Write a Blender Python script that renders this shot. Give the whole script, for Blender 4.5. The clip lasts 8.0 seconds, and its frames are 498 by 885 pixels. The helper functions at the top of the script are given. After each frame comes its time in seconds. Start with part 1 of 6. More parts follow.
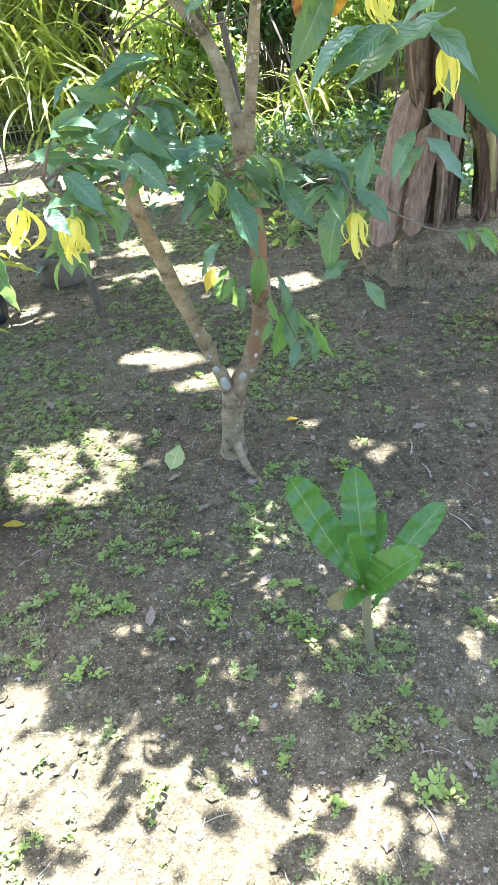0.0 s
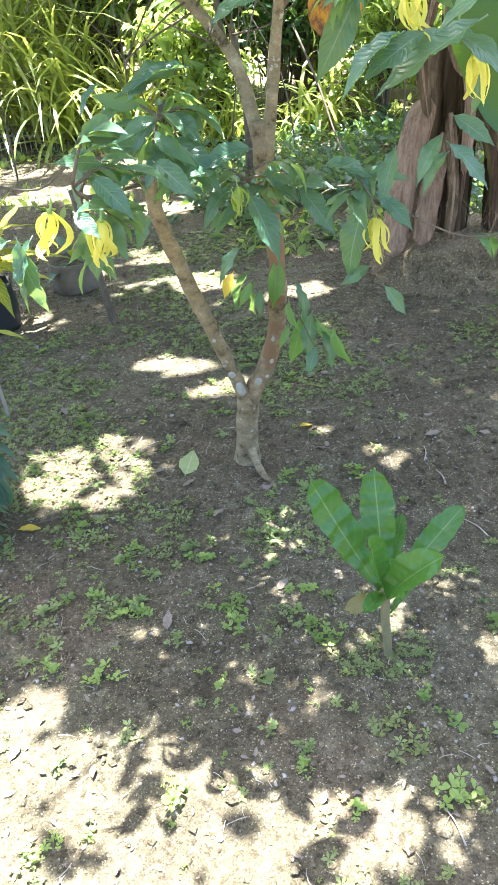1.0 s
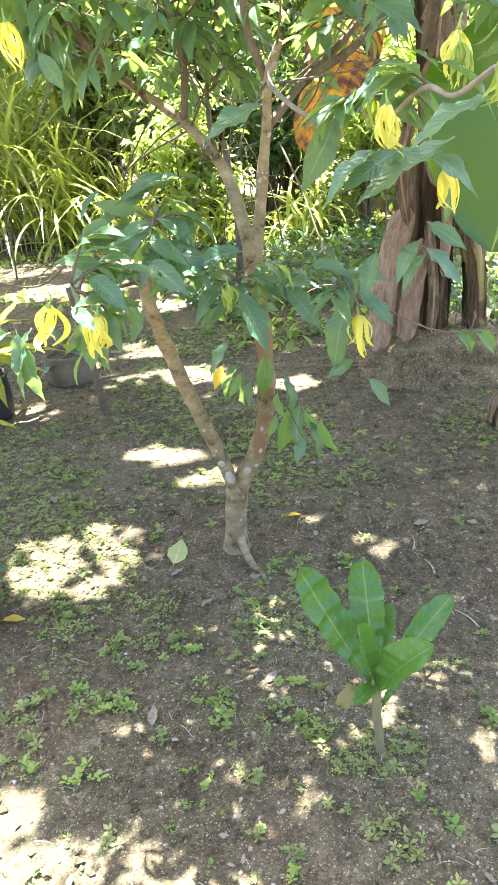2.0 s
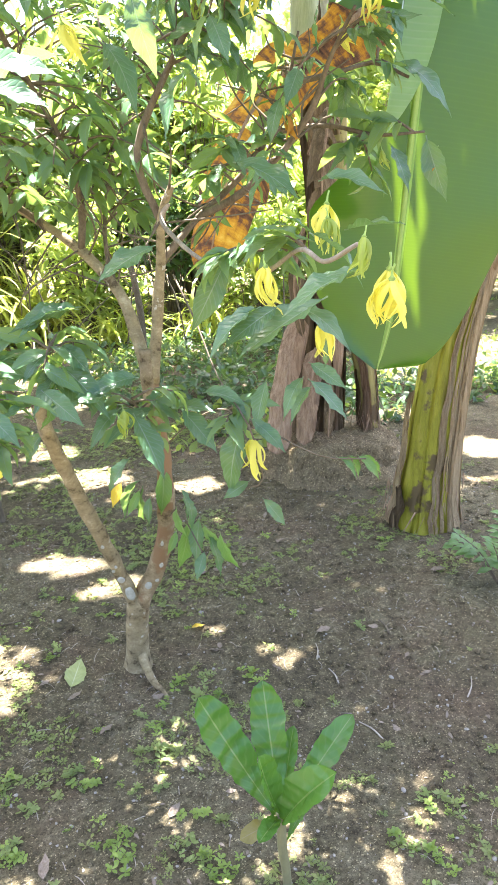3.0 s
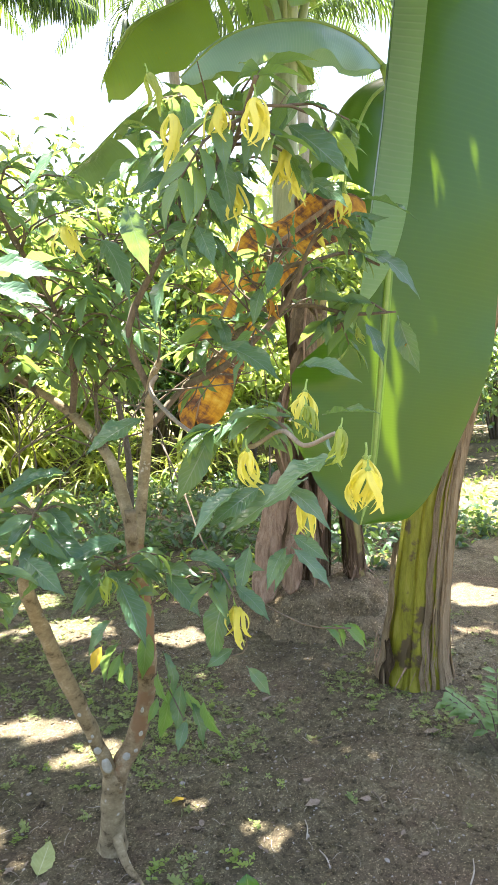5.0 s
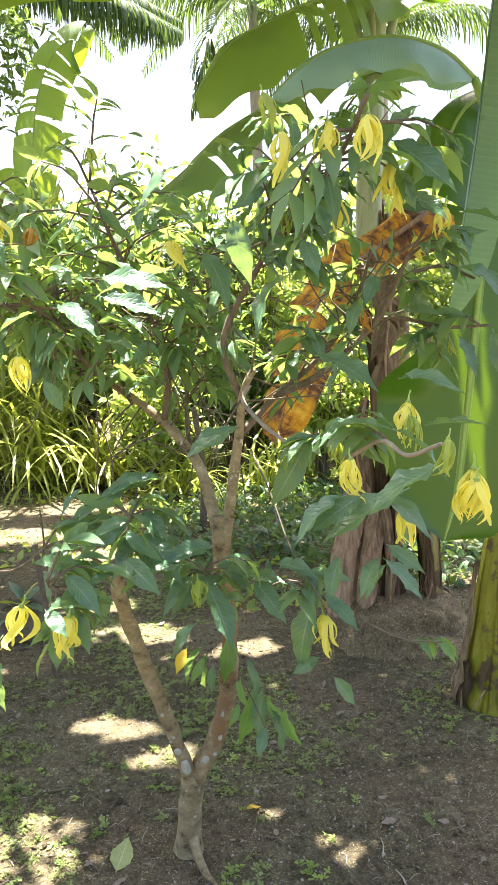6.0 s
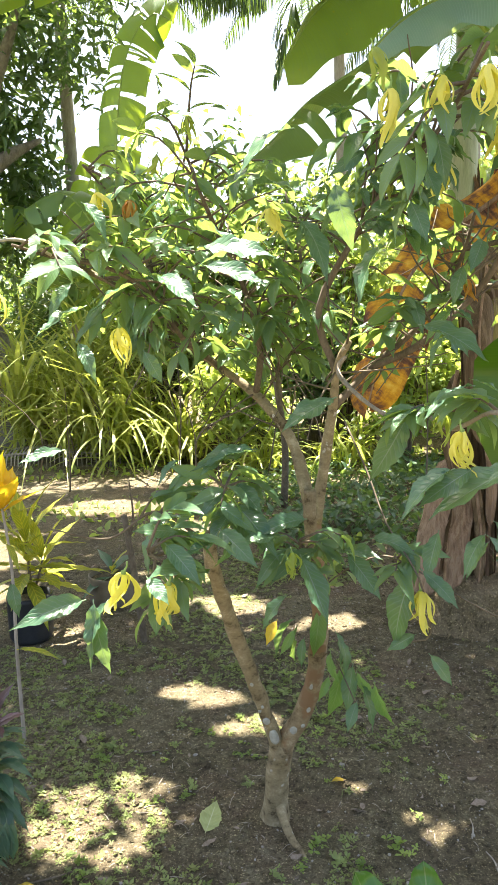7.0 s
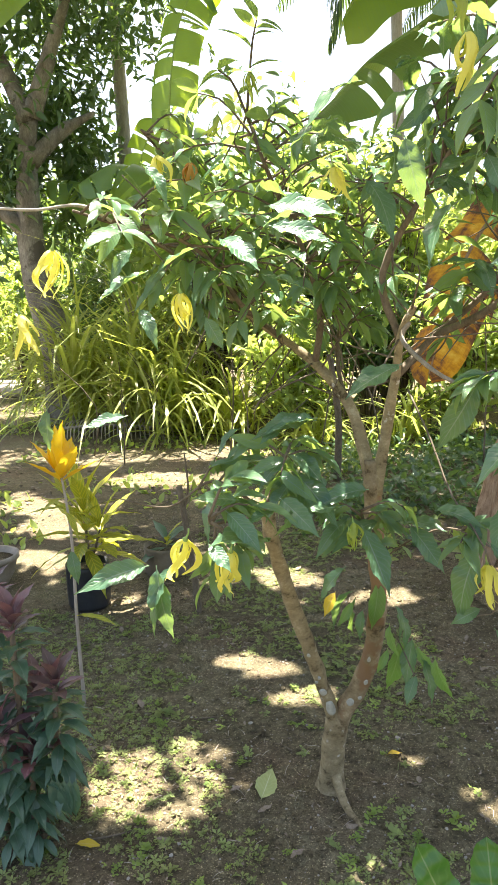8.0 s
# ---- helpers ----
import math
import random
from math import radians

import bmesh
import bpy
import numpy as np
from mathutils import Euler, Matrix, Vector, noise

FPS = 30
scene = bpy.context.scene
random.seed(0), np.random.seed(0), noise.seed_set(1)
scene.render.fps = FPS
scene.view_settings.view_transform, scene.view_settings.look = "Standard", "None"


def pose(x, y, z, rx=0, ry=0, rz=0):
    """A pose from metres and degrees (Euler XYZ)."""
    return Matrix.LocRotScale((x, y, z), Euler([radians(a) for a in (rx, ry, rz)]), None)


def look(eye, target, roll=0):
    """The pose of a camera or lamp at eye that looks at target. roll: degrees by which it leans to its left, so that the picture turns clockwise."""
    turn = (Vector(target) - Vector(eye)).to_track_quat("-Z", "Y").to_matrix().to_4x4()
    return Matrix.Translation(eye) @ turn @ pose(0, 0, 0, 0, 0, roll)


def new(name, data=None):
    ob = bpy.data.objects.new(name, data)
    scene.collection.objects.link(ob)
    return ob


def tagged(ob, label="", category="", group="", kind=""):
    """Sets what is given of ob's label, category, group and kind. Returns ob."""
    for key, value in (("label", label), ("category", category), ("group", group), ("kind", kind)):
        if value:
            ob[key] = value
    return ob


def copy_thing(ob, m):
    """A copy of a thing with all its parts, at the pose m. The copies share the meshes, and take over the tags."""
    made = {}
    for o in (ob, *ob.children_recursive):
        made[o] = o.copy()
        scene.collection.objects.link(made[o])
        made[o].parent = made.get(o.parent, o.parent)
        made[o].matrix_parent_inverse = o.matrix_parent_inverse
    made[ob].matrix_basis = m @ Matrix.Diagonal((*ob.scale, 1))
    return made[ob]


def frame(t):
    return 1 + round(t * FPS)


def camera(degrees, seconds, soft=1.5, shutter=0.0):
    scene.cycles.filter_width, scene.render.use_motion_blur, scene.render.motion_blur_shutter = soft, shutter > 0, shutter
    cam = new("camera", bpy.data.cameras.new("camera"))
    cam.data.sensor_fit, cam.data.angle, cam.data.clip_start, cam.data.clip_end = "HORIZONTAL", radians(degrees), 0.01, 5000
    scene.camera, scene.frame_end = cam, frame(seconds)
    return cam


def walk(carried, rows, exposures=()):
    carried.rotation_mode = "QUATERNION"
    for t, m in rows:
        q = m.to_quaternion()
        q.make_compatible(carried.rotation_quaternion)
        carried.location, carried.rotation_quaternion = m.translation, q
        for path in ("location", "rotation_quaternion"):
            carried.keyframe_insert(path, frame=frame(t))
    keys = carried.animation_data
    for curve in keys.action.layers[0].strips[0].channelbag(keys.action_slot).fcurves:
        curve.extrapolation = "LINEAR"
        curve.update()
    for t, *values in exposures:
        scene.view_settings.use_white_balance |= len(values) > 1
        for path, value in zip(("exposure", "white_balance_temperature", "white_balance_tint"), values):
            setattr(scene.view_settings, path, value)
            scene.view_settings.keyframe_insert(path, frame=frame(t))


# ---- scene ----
cam = camera(39.8, 8.0, soft=1.1)
EXPOSURES = [(0.0, 3.5, 5800, 12), (1.2, 3.42, 6050, 12), (2.5, 3.77, 6600, 15), (4.0, 3.5, 6550, 15), (5.5, 3.13, 6850, 14), (8.0, 2.86, 7150, 12)]
PATH = [
    (0, (0.036, 0.03, 1.538), (-0.063, 1.684, 0.418), -5.7),
    (0.5, (0.016, 0.019, 1.523), (-0.104, 1.66, 0.385), -6.7),
    (1, (-0.005, 0.012, 1.534), (-0.113, 1.682, 0.438), -5.6),
    (1.2, (-0.009, -0.001, 1.528), (-0.112, 1.691, 0.467), -4.8),
    (2.3, (0.001, -0.015, 1.55), (-0.009, 1.815, 0.742), -4.8),
    (2.5, (0.005, -0.003, 1.592), (0.097, 1.837, 0.814), -3.4),
    (3, (0.033, -0.002, 1.619), (0.254, 1.879, 0.976), -2.3),
    (3.5, (0.034, 0.022, 1.677), (0.301, 1.921, 1.11), -2.2),
    (4, (0.043, -0.001, 1.679), (0.325, 1.933, 1.257), -3.0),
    (4.2, (0.045, 0.007, 1.688), (0.332, 1.951, 1.317), -2.3),
    (5.5, (0.03, -0.022, 1.691), (0.303, 1.945, 1.46), -1.6),
    (6, (-0.021, -0.03, 1.686), (0.069, 1.956, 1.47), -1.1),
    (6.5, (-0.042, -0.02, 1.676), (-0.088, 1.963, 1.421), -1.1),
    (7, (-0.066, -0.014, 1.676), (-0.202, 1.961, 1.395), -1.4),
    (7.5, (-0.09, -0.008, 1.672), (-0.321, 1.957, 1.374), -1.1),
    (8, (-0.094, 0.006, 1.657), (-0.376, 1.955, 1.308), -1.8),
]
walk(cam, [(t, look(eye, target, roll)) for t, eye, target, roll in PATH], EXPOSURES)

# ---- light ----
SUN_ELEVATION, SUN_AZIMUTH = 72.0, -18.0   # degrees; azimuth from +y towards +x
TO_SUN = Vector((math.sin(radians(SUN_AZIMUTH)) * math.cos(radians(SUN_ELEVATION)),
                 math.cos(radians(SUN_AZIMUTH)) * math.cos(radians(SUN_ELEVATION)),
                 math.sin(radians(SUN_ELEVATION))))
world = bpy.data.worlds.new("sky")
scene.world = world
world.use_nodes = True
sky = world.node_tree.nodes.new("ShaderNodeTexSky")
sky.sky_type = 'NISHITA'
sky.sun_disc = False
sky.sun_elevation, sky.sun_rotation = radians(SUN_ELEVATION), radians(SUN_AZIMUTH)
sky.dust_density, sky.air_density = 4.0, 1.0
background = world.node_tree.nodes["Background"]
background.inputs["Strength"].default_value = 0.072
world.node_tree.links.new(sky.outputs["Color"], background.inputs["Color"])
sun = new("sun", bpy.data.lights.new("sun", 'SUN'))
sun.data.energy, sun.data.angle, sun.data.color = 5.0, radians(0.53), (1.0, 0.965, 0.9)
sun.matrix_world = look(TO_SUN * 40, (0, 0, 0))


# ---- materials ----
def nodes_of(name):
    m = bpy.data.materials.new(name)
    m.use_nodes = True
    return m, m.node_tree.nodes, m.node_tree.links, m.node_tree.nodes["Principled BSDF"]


def ramp_node(nodes, stops):
    r = nodes.new("ShaderNodeValToRGB")
    while len(r.color_ramp.elements) < len(stops):
        r.color_ramp.elements.new(0.5)
    for e, (p, c) in zip(r.color_ramp.elements, stops):
        e.position, e.color = p, (*c, 1)
    return r


def noise_node(nodes, links, scale, detail=6, rough=0.6, coord=None, stretch=(1, 1, 1)):
    n = nodes.new("ShaderNodeTexNoise")
    n.inputs["Scale"].default_value, n.inputs["Detail"].default_value, n.inputs["Roughness"].default_value = scale, detail, rough
    tc = nodes.new("ShaderNodeTexCoord")
    mp = nodes.new("ShaderNodeMapping")
    mp.inputs["Scale"].default_value = stretch
    links.new(tc.outputs[coord or "Object"], mp.inputs["Vector"])
    links.new(mp.outputs["Vector"], n.inputs["Vector"])
    return n


def math_node(nodes, links, op, a, b=None, c=None):
    n = nodes.new("ShaderNodeMath")
    n.operation = op
    for i, v in enumerate((a, b, c)):
        if v is None:
            continue
        if isinstance(v, (int, float)):
            n.inputs[i].default_value = v
        else:
            links.new(v, n.inputs[i])
    return n.outputs[0]


def mix_colour(nodes, links, fac, a, b, blend='MIX'):
    n = nodes.new("ShaderNodeMix")
    n.data_type, n.blend_type = 'RGBA', blend
    for sock, v in ((n.inputs[0], fac), (n.inputs[6], a), (n.inputs[7], b)):
        if isinstance(v, (int, float)):
            sock.default_value = v
        elif isinstance(v, tuple):
            sock.default_value = (*v, 1)
        else:
            links.new(v, sock)
    return n.outputs[2]


def bump(nodes, links, bsdf, height, strength, distance=0.01):
    b = nodes.new("ShaderNodeBump")
    b.inputs["Strength"].default_value, b.inputs["Distance"].default_value = strength, distance
    links.new(height, b.inputs["Height"])
    links.new(b.outputs["Normal"], bsdf.inputs["Normal"])


def leaf_material(name, dark, light, rib, through_colour, clear=0.4, rough=0.42, veins=11, vein_strength=0.35, spots=0.0, spot_colour=(0.3, 0.2, 0.05), island=False, slant=0.45):
    """A thin leaf: glossy cuticle over green, with midrib and side veins along its own length, and light that shines through."""
    m, nodes, links, bsdf = nodes_of(name)
    uv = nodes.new("ShaderNodeUVMap")
    sep = nodes.new("ShaderNodeSeparateXYZ")
    links.new(uv.outputs["UV"], sep.inputs[0])
    u, v = sep.outputs[0], sep.outputs[1]
    side = math_node(nodes, links, 'ABSOLUTE', math_node(nodes, links, 'SUBTRACT', v, 0.5))
    wave = math_node(nodes, links, 'SINE', math_node(nodes, links, 'MULTIPLY', math_node(nodes, links, 'SUBTRACT', u, math_node(nodes, links, 'MULTIPLY', side, slant)), veins * 6.283))
    vein = math_node(nodes, links, 'POWER', math_node(nodes, links, 'MULTIPLY_ADD', wave, 0.5, 0.5), 6.0)
    mid = math_node(nodes, links, 'LESS_THAN', side, 0.022)
    line = math_node(nodes, links, 'MAXIMUM', mid, math_node(nodes, links, 'MULTIPLY', vein, vein_strength))
    if island:
        geo = nodes.new("ShaderNodeNewGeometry")
        chance = geo.outputs["Random Per Island"]
    else:
        info = nodes.new("ShaderNodeObjectInfo")
        chance = info.outputs["Random"]
    patchy = noise_node(nodes, links, 9, 5, 0.65)
    tone = math_node(nodes, links, 'ADD', math_node(nodes, links, 'MULTIPLY', chance, 0.75), math_node(nodes, links, 'MULTIPLY', math_node(nodes, links, 'SUBTRACT', patchy.outputs[0], 0.4), 0.9))
    base = mix_colour(nodes, links, tone, dark, light)
    base = mix_colour(nodes, links, line, base, rib)
    if spots:
        speck = noise_node(nodes, links, 26, 4, 0.7)
        hit = math_node(nodes, links, 'GREATER_THAN', speck.outputs[0], 1.0 - spots)
        base = mix_colour(nodes, links, hit, base, spot_colour)
    links.new(base, bsdf.inputs["Base Color"])
    bsdf.inputs["Roughness"].default_value = rough
    bsdf.inputs["Specular IOR Level"].default_value = 0.5
    bump(nodes, links, bsdf, math_node(nodes, links, 'SUBTRACT', math_node(nodes, links, 'MULTIPLY', patchy.outputs[0], 0.3), line), 0.55, 0.004)
    tr = nodes.new("ShaderNodeBsdfTranslucent")
    glow = mix_colour(nodes, links, math_node(nodes, links, 'MULTIPLY', line, 0.6), through_colour, dark)
    links.new(mix_colour(nodes, links, math_node(nodes, links, 'MULTIPLY', chance, 0.35), glow, base), tr.inputs["Color"])
    ms = nodes.new("ShaderNodeMixShader")
    ms.inputs[0].default_value = clear
    links.new(bsdf.outputs[0], ms.inputs[1])
    links.new(tr.outputs[0], ms.inputs[2])
    links.new(ms.outputs[0], nodes["Material Output"].inputs["Surface"])
    return m


def rough_material(name, stops, scale, rough=0.9, stretch=(1, 1, 1), bump_strength=0.6, bump_distance=0.01, fine=60, coord="Object", patch=None, patch_scale=6, patch_edge=0.58, metal=0.0):
    """A dull surface in a few tones with grain at two scales, and blotches of another colour where patch is given."""
    m, nodes, links, bsdf = nodes_of(name)
    big = noise_node(nodes, links, scale, 7, 0.62, coord, stretch)
    small = noise_node(nodes, links, fine, 5, 0.7, coord, stretch)
    r = ramp_node(nodes, stops)
    links.new(math_node(nodes, links, 'ADD', math_node(nodes, links, 'MULTIPLY', big.outputs[0], 0.7), math_node(nodes, links, 'MULTIPLY', small.outputs[0], 0.3)), r.inputs[0])
    base = r.outputs[0]
    if patch:
        spot = noise_node(nodes, links, patch_scale, 5, 0.6, coord)
        edge = ramp_node(nodes, [(patch_edge, (0, 0, 0)), (patch_edge + 0.05, (1, 1, 1))])
        links.new(spot.outputs[0], edge.inputs[0])
        base = mix_colour(nodes, links, edge.outputs[0], base, patch)
    links.new(base, bsdf.inputs["Base Color"])
    bsdf.inputs["Roughness"].default_value, bsdf.inputs["Metallic"].default_value = rough, metal
    bsdf.inputs["Specular IOR Level"].default_value = 0.3
    bump(nodes, links, bsdf, math_node(nodes, links, 'ADD', big.outputs[0], math_node(nodes, links, 'MULTIPLY', small.outputs[0], 0.5)), bump_strength, bump_distance)
    return m


def voronoi_node(nodes, links, scale):
    v = nodes.new("ShaderNodeTexVoronoi")
    v.inputs["Scale"].default_value = scale
    v.inputs["Randomness"].default_value = 1.0
    tc = nodes.new("ShaderNodeTexCoord")
    links.new(tc.outputs["Object"], v.inputs["Vector"])
    return v


def soil_material(name, stops, red, green_amount, relief=0.022):
    """Crumbly earth: broad damp and dry patches, clods, grains of differing tone, pits, and a film of algae where green_amount is given."""
    m, nodes, links, bsdf = nodes_of(name)
    big = noise_node(nodes, links, 0.9, 6, 0.6)
    mid = noise_node(nodes, links, 14, 8, 0.7)
    fine = noise_node(nodes, links, 160, 4, 0.75)
    r = ramp_node(nodes, stops)
    links.new(math_node(nodes, links, 'ADD', math_node(nodes, links, 'MULTIPLY', big.outputs[0], 0.5), math_node(nodes, links, 'MULTIPLY', mid.outputs[0], 0.5)), r.inputs[0])
    rust = noise_node(nodes, links, 1.7, 5, 0.6)
    rr = ramp_node(nodes, [(0.5, (0, 0, 0)), (0.62, (1, 1, 1))])
    links.new(rust.outputs[0], rr.inputs[0])
    base = mix_colour(nodes, links, math_node(nodes, links, 'MULTIPLY', rr.outputs[0], 0.5), r.outputs[0], red)
    grains, clods = voronoi_node(nodes, links, 290), voronoi_node(nodes, links, 75)
    sep = nodes.new("ShaderNodeSeparateColor")
    links.new(grains.outputs["Color"], sep.inputs[0])
    sep2 = nodes.new("ShaderNodeSeparateColor")
    links.new(clods.outputs["Color"], sep2.inputs[0])
    shade = ramp_node(nodes, [(0.0, (0.55, 0.54, 0.53)), (0.35, (0.92, 0.92, 0.92)), (0.93, (1.1, 1.1, 1.1)), (0.975, (2.6, 2.6, 2.5))])
    links.new(sep.outputs[0], shade.inputs[0])
    base = mix_colour(nodes, links, 1.0, base, shade.outputs[0], 'MULTIPLY')
    shade2 = ramp_node(nodes, [(0.0, (0.55, 0.53, 0.5)), (0.2, (0.95, 0.95, 0.95)), (0.85, (1.08, 1.08, 1.08)), (1.0, (1.5, 1.5, 1.5))])
    links.new(sep2.outputs[1], shade2.inputs[0])
    base = mix_colour(nodes, links, 0.8, base, shade2.outputs[0], 'MULTIPLY')
    pit = ramp_node(nodes, [(0.36, (1, 1, 1)), (0.46, (0, 0, 0))])
    grain = noise_node(nodes, links, 70, 6, 0.75)
    links.new(grain.outputs[0], pit.inputs[0])
    base = mix_colour(nodes, links, math_node(nodes, links, 'MULTIPLY', pit.outputs[0], 0.45), base, (0.04, 0.032, 0.025))
    green = noise_node(nodes, links, 2.2, 7, 0.75)
    g = ramp_node(nodes, [(0.54, (0, 0, 0)), (0.66, (1, 1, 1))])
    links.new(green.outputs[0], g.inputs[0])
    base = mix_colour(nodes, links, math_node(nodes, links, 'MULTIPLY', g.outputs[0], green_amount), base, (0.10, 0.12, 0.055))
    links.new(base, bsdf.inputs["Base Color"])
    bsdf.inputs["Roughness"].default_value = 0.95
    bsdf.inputs["Specular IOR Level"].default_value = 0.15
    lumps = math_node(nodes, links, 'SUBTRACT', math_node(nodes, links, 'MULTIPLY', sep.outputs[1], 0.12), math_node(nodes, links, 'MULTIPLY', clods.outputs["Distance"], 0.25))
    bump(nodes, links, bsdf, math_node(nodes, links, 'ADD', lumps, math_node(nodes, links, 'ADD', mid.outputs[0], math_node(nodes, links, 'ADD', math_node(nodes, links, 'MULTIPLY', fine.outputs[0], 0.4), math_node(nodes, links, 'MULTIPLY', grain.outputs[0], 0.6)))), 1.0, relief)
    return m


def dry_blade_material():
    """A dead banana blade: uneven bands of orange, yellow and dark brown across it, wrinkled."""
    m, nodes, links, bsdf = nodes_of("dry_banana_blade")
    uv = nodes.new("ShaderNodeUVMap")
    maps = []
    for sx, sy, sc in ((1.0, 0.16, 9), (1.0, 0.05, 34), (0.4, 0.5, 7)):
        mp = nodes.new("ShaderNodeMapping")
        mp.inputs["Scale"].default_value = (sx, sy, 1)
        links.new(uv.outputs["UV"], mp.inputs["Vector"])
        nz = nodes.new("ShaderNodeTexNoise")
        nz.inputs["Scale"].default_value, nz.inputs["Detail"].default_value, nz.inputs["Roughness"].default_value = sc, 6, 0.65
        nz.inputs["Distortion"].default_value = 0.25
        links.new(mp.outputs[0], nz.inputs["Vector"])
        maps.append(nz.outputs[0])
    mixed = math_node(nodes, links, 'ADD', math_node(nodes, links, 'MULTIPLY', maps[0], 0.4), math_node(nodes, links, 'ADD', math_node(nodes, links, 'MULTIPLY', maps[1], 0.38), math_node(nodes, links, 'MULTIPLY', maps[2], 0.32)))
    r = ramp_node(nodes, [(0.46, (0.06, 0.03, 0.025)), (0.52, (0.22, 0.1, 0.05)), (0.55, (0.5, 0.22, 0.03)), (0.6, (0.72, 0.38, 0.035)), (0.67, (0.84, 0.58, 0.11))])
    links.new(mixed, r.inputs[0])
    links.new(r.outputs[0], bsdf.inputs["Base Color"])
    bsdf.inputs["Roughness"].default_value = 0.7
    bump(nodes, links, bsdf, mixed, 0.8, 0.03)
    tr = nodes.new("ShaderNodeBsdfTranslucent")
    links.new(r.outputs[0], tr.inputs["Color"])
    ms = nodes.new("ShaderNodeMixShader")
    ms.inputs[0].default_value = 0.4
    links.new(bsdf.outputs[0], ms.inputs[1])
    links.new(tr.outputs[0], ms.inputs[2])
    links.new(ms.outputs[0], nodes["Material Output"].inputs["Surface"])
    return m


SOIL = soil_material("soil", [(0.36, (0.066, 0.053, 0.035)), (0.5, (0.135, 0.116, 0.071)), (0.64, (0.215, 0.191, 0.126))], (0.15, 0.108, 0.074), 0.2, 0.014)
MOUND_SOIL = soil_material("mound_earth", [(0.34, (0.15, 0.115, 0.07)), (0.5, (0.28, 0.225, 0.14)), (0.66, (0.4, 0.33, 0.215))], (0.3, 0.215, 0.13), 0.0, 0.022)
LEAF = leaf_material("tree_leaf", (0.034, 0.098, 0.06), (0.088, 0.18, 0.108), (0.22, 0.31, 0.19), (0.38, 0.58, 0.1), 0.3, 0.23)
LEAF_MANY = leaf_material("tree_leaves", (0.036, 0.11, 0.06), (0.1, 0.2, 0.11), (0.2, 0.3, 0.17), (0.5, 0.68, 0.1), 0.38, 0.24, island=True)
LEAF_YOUNG = leaf_material("young_leaf", (0.07, 0.17, 0.055), (0.14, 0.26, 0.09), (0.3, 0.4, 0.16), (0.36, 0.6, 0.08), 0.36, 0.32)
LEAF_YELLOW = leaf_material("yellowed_leaf", (0.55, 0.36, 0.02), (0.66, 0.5, 0.05), (0.7, 0.6, 0.2), (0.8, 0.6, 0.03), 0.4, 0.45)
LEAF_SAPLING = leaf_material("broad_leaf", (0.045, 0.14, 0.03), (0.085, 0.2, 0.042), (0.2, 0.3, 0.09), (0.2, 0.42, 0.02), 0.28, 0.26, 9, 0.15)
LEAF_WILTED = leaf_material("wilting_leaf", (0.12, 0.13, 0.04), (0.2, 0.18, 0.06), (0.3, 0.26, 0.12), (0.5, 0.4, 0.06), 0.4, 0.45, 9, 0.2)
BANANA = leaf_material("banana_blade", (0.01, 0.055, 0.013), (0.016, 0.076, 0.016), (0.18, 0.32, 0.06), (0.44, 0.76, 0.01), 0.155, 0.3, 150, 0.045, slant=0.03)
# Pale blue base colour stands in for the sky reflected on the blade.
BANANA_SKY_SHEEN = leaf_material("sky_sheen_banana_blade", (0.15, 0.31, 0.36), (0.23, 0.42, 0.47), (0.42, 0.56, 0.56), (0.7, 0.85, 0.02), 0.26, 0.22, 90, 0.3, slant=0.05)
SHEATH_PALE = rough_material("pale_green_sheath", [(0.3, (0.2, 0.23, 0.13)), (0.5, (0.33, 0.38, 0.24)), (0.7, (0.46, 0.5, 0.36))], 4, 0.5, (7, 7, 0.3), 0.3, 0.006, 30)
BANANA_PALE = leaf_material("banana_underside", (0.17, 0.30, 0.18), (0.23, 0.37, 0.22), (0.34, 0.46, 0.28), (0.3, 0.5, 0.05), 0.35, 0.5, 150, 0.4, slant=0.03)
BANANA_FAR = leaf_material("banana_blade_old", (0.05, 0.13, 0.07), (0.1, 0.2, 0.095), (0.22, 0.33, 0.12), (0.56, 0.74, 0.03), 0.4, 0.34, 80, 0.3, 0.33, (0.2, 0.15, 0.04), slant=0.05)
BANANA_DRY = dry_blade_material()
RIB = rough_material("banana_midrib", [(0.3, (0.18, 0.3, 0.06)), (0.7, (0.32, 0.44, 0.13))], 8, 0.45, (1, 1, 1), 0.2)
STEM_GREEN = rough_material("green_stem", [(0.3, (0.14, 0.13, 0.07)), (0.7, (0.26, 0.25, 0.13))], 30, 0.6, (1, 1, 0.4), 0.3, 0.003, 90)
BARK = rough_material("tree_bark", [(0.37, (0.075, 0.056, 0.03)), (0.46, (0.21, 0.17, 0.098)), (0.56, (0.275, 0.228, 0.135)), (0.66, (0.4, 0.345, 0.23))], 17, 0.9, (1, 1, 1.3), 0.6, 0.005, 110, "Object", (0.42, 0.4, 0.33), 24, 0.645)
BARK_WARM = rough_material("rusty_bark", [(0.37, (0.085, 0.06, 0.032)), (0.46, (0.2, 0.155, 0.09)), (0.56, (0.275, 0.22, 0.135)), (0.66, (0.4, 0.34, 0.23))], 17, 0.9, (1, 1, 1.2), 0.7, 0.006, 110, "Object", (0.21, 0.132, 0.072), 7, 0.49)
BARK_GREY = rough_material("grey_bark", [(0.3, (0.08, 0.072, 0.06)), (0.5, (0.19, 0.175, 0.15)), (0.7, (0.36, 0.34, 0.3))], 5, 0.9, (1, 1, 0.5), 0.8, 0.02, 40, "Object", (0.1, 0.09, 0.075), 2.5, 0.56)
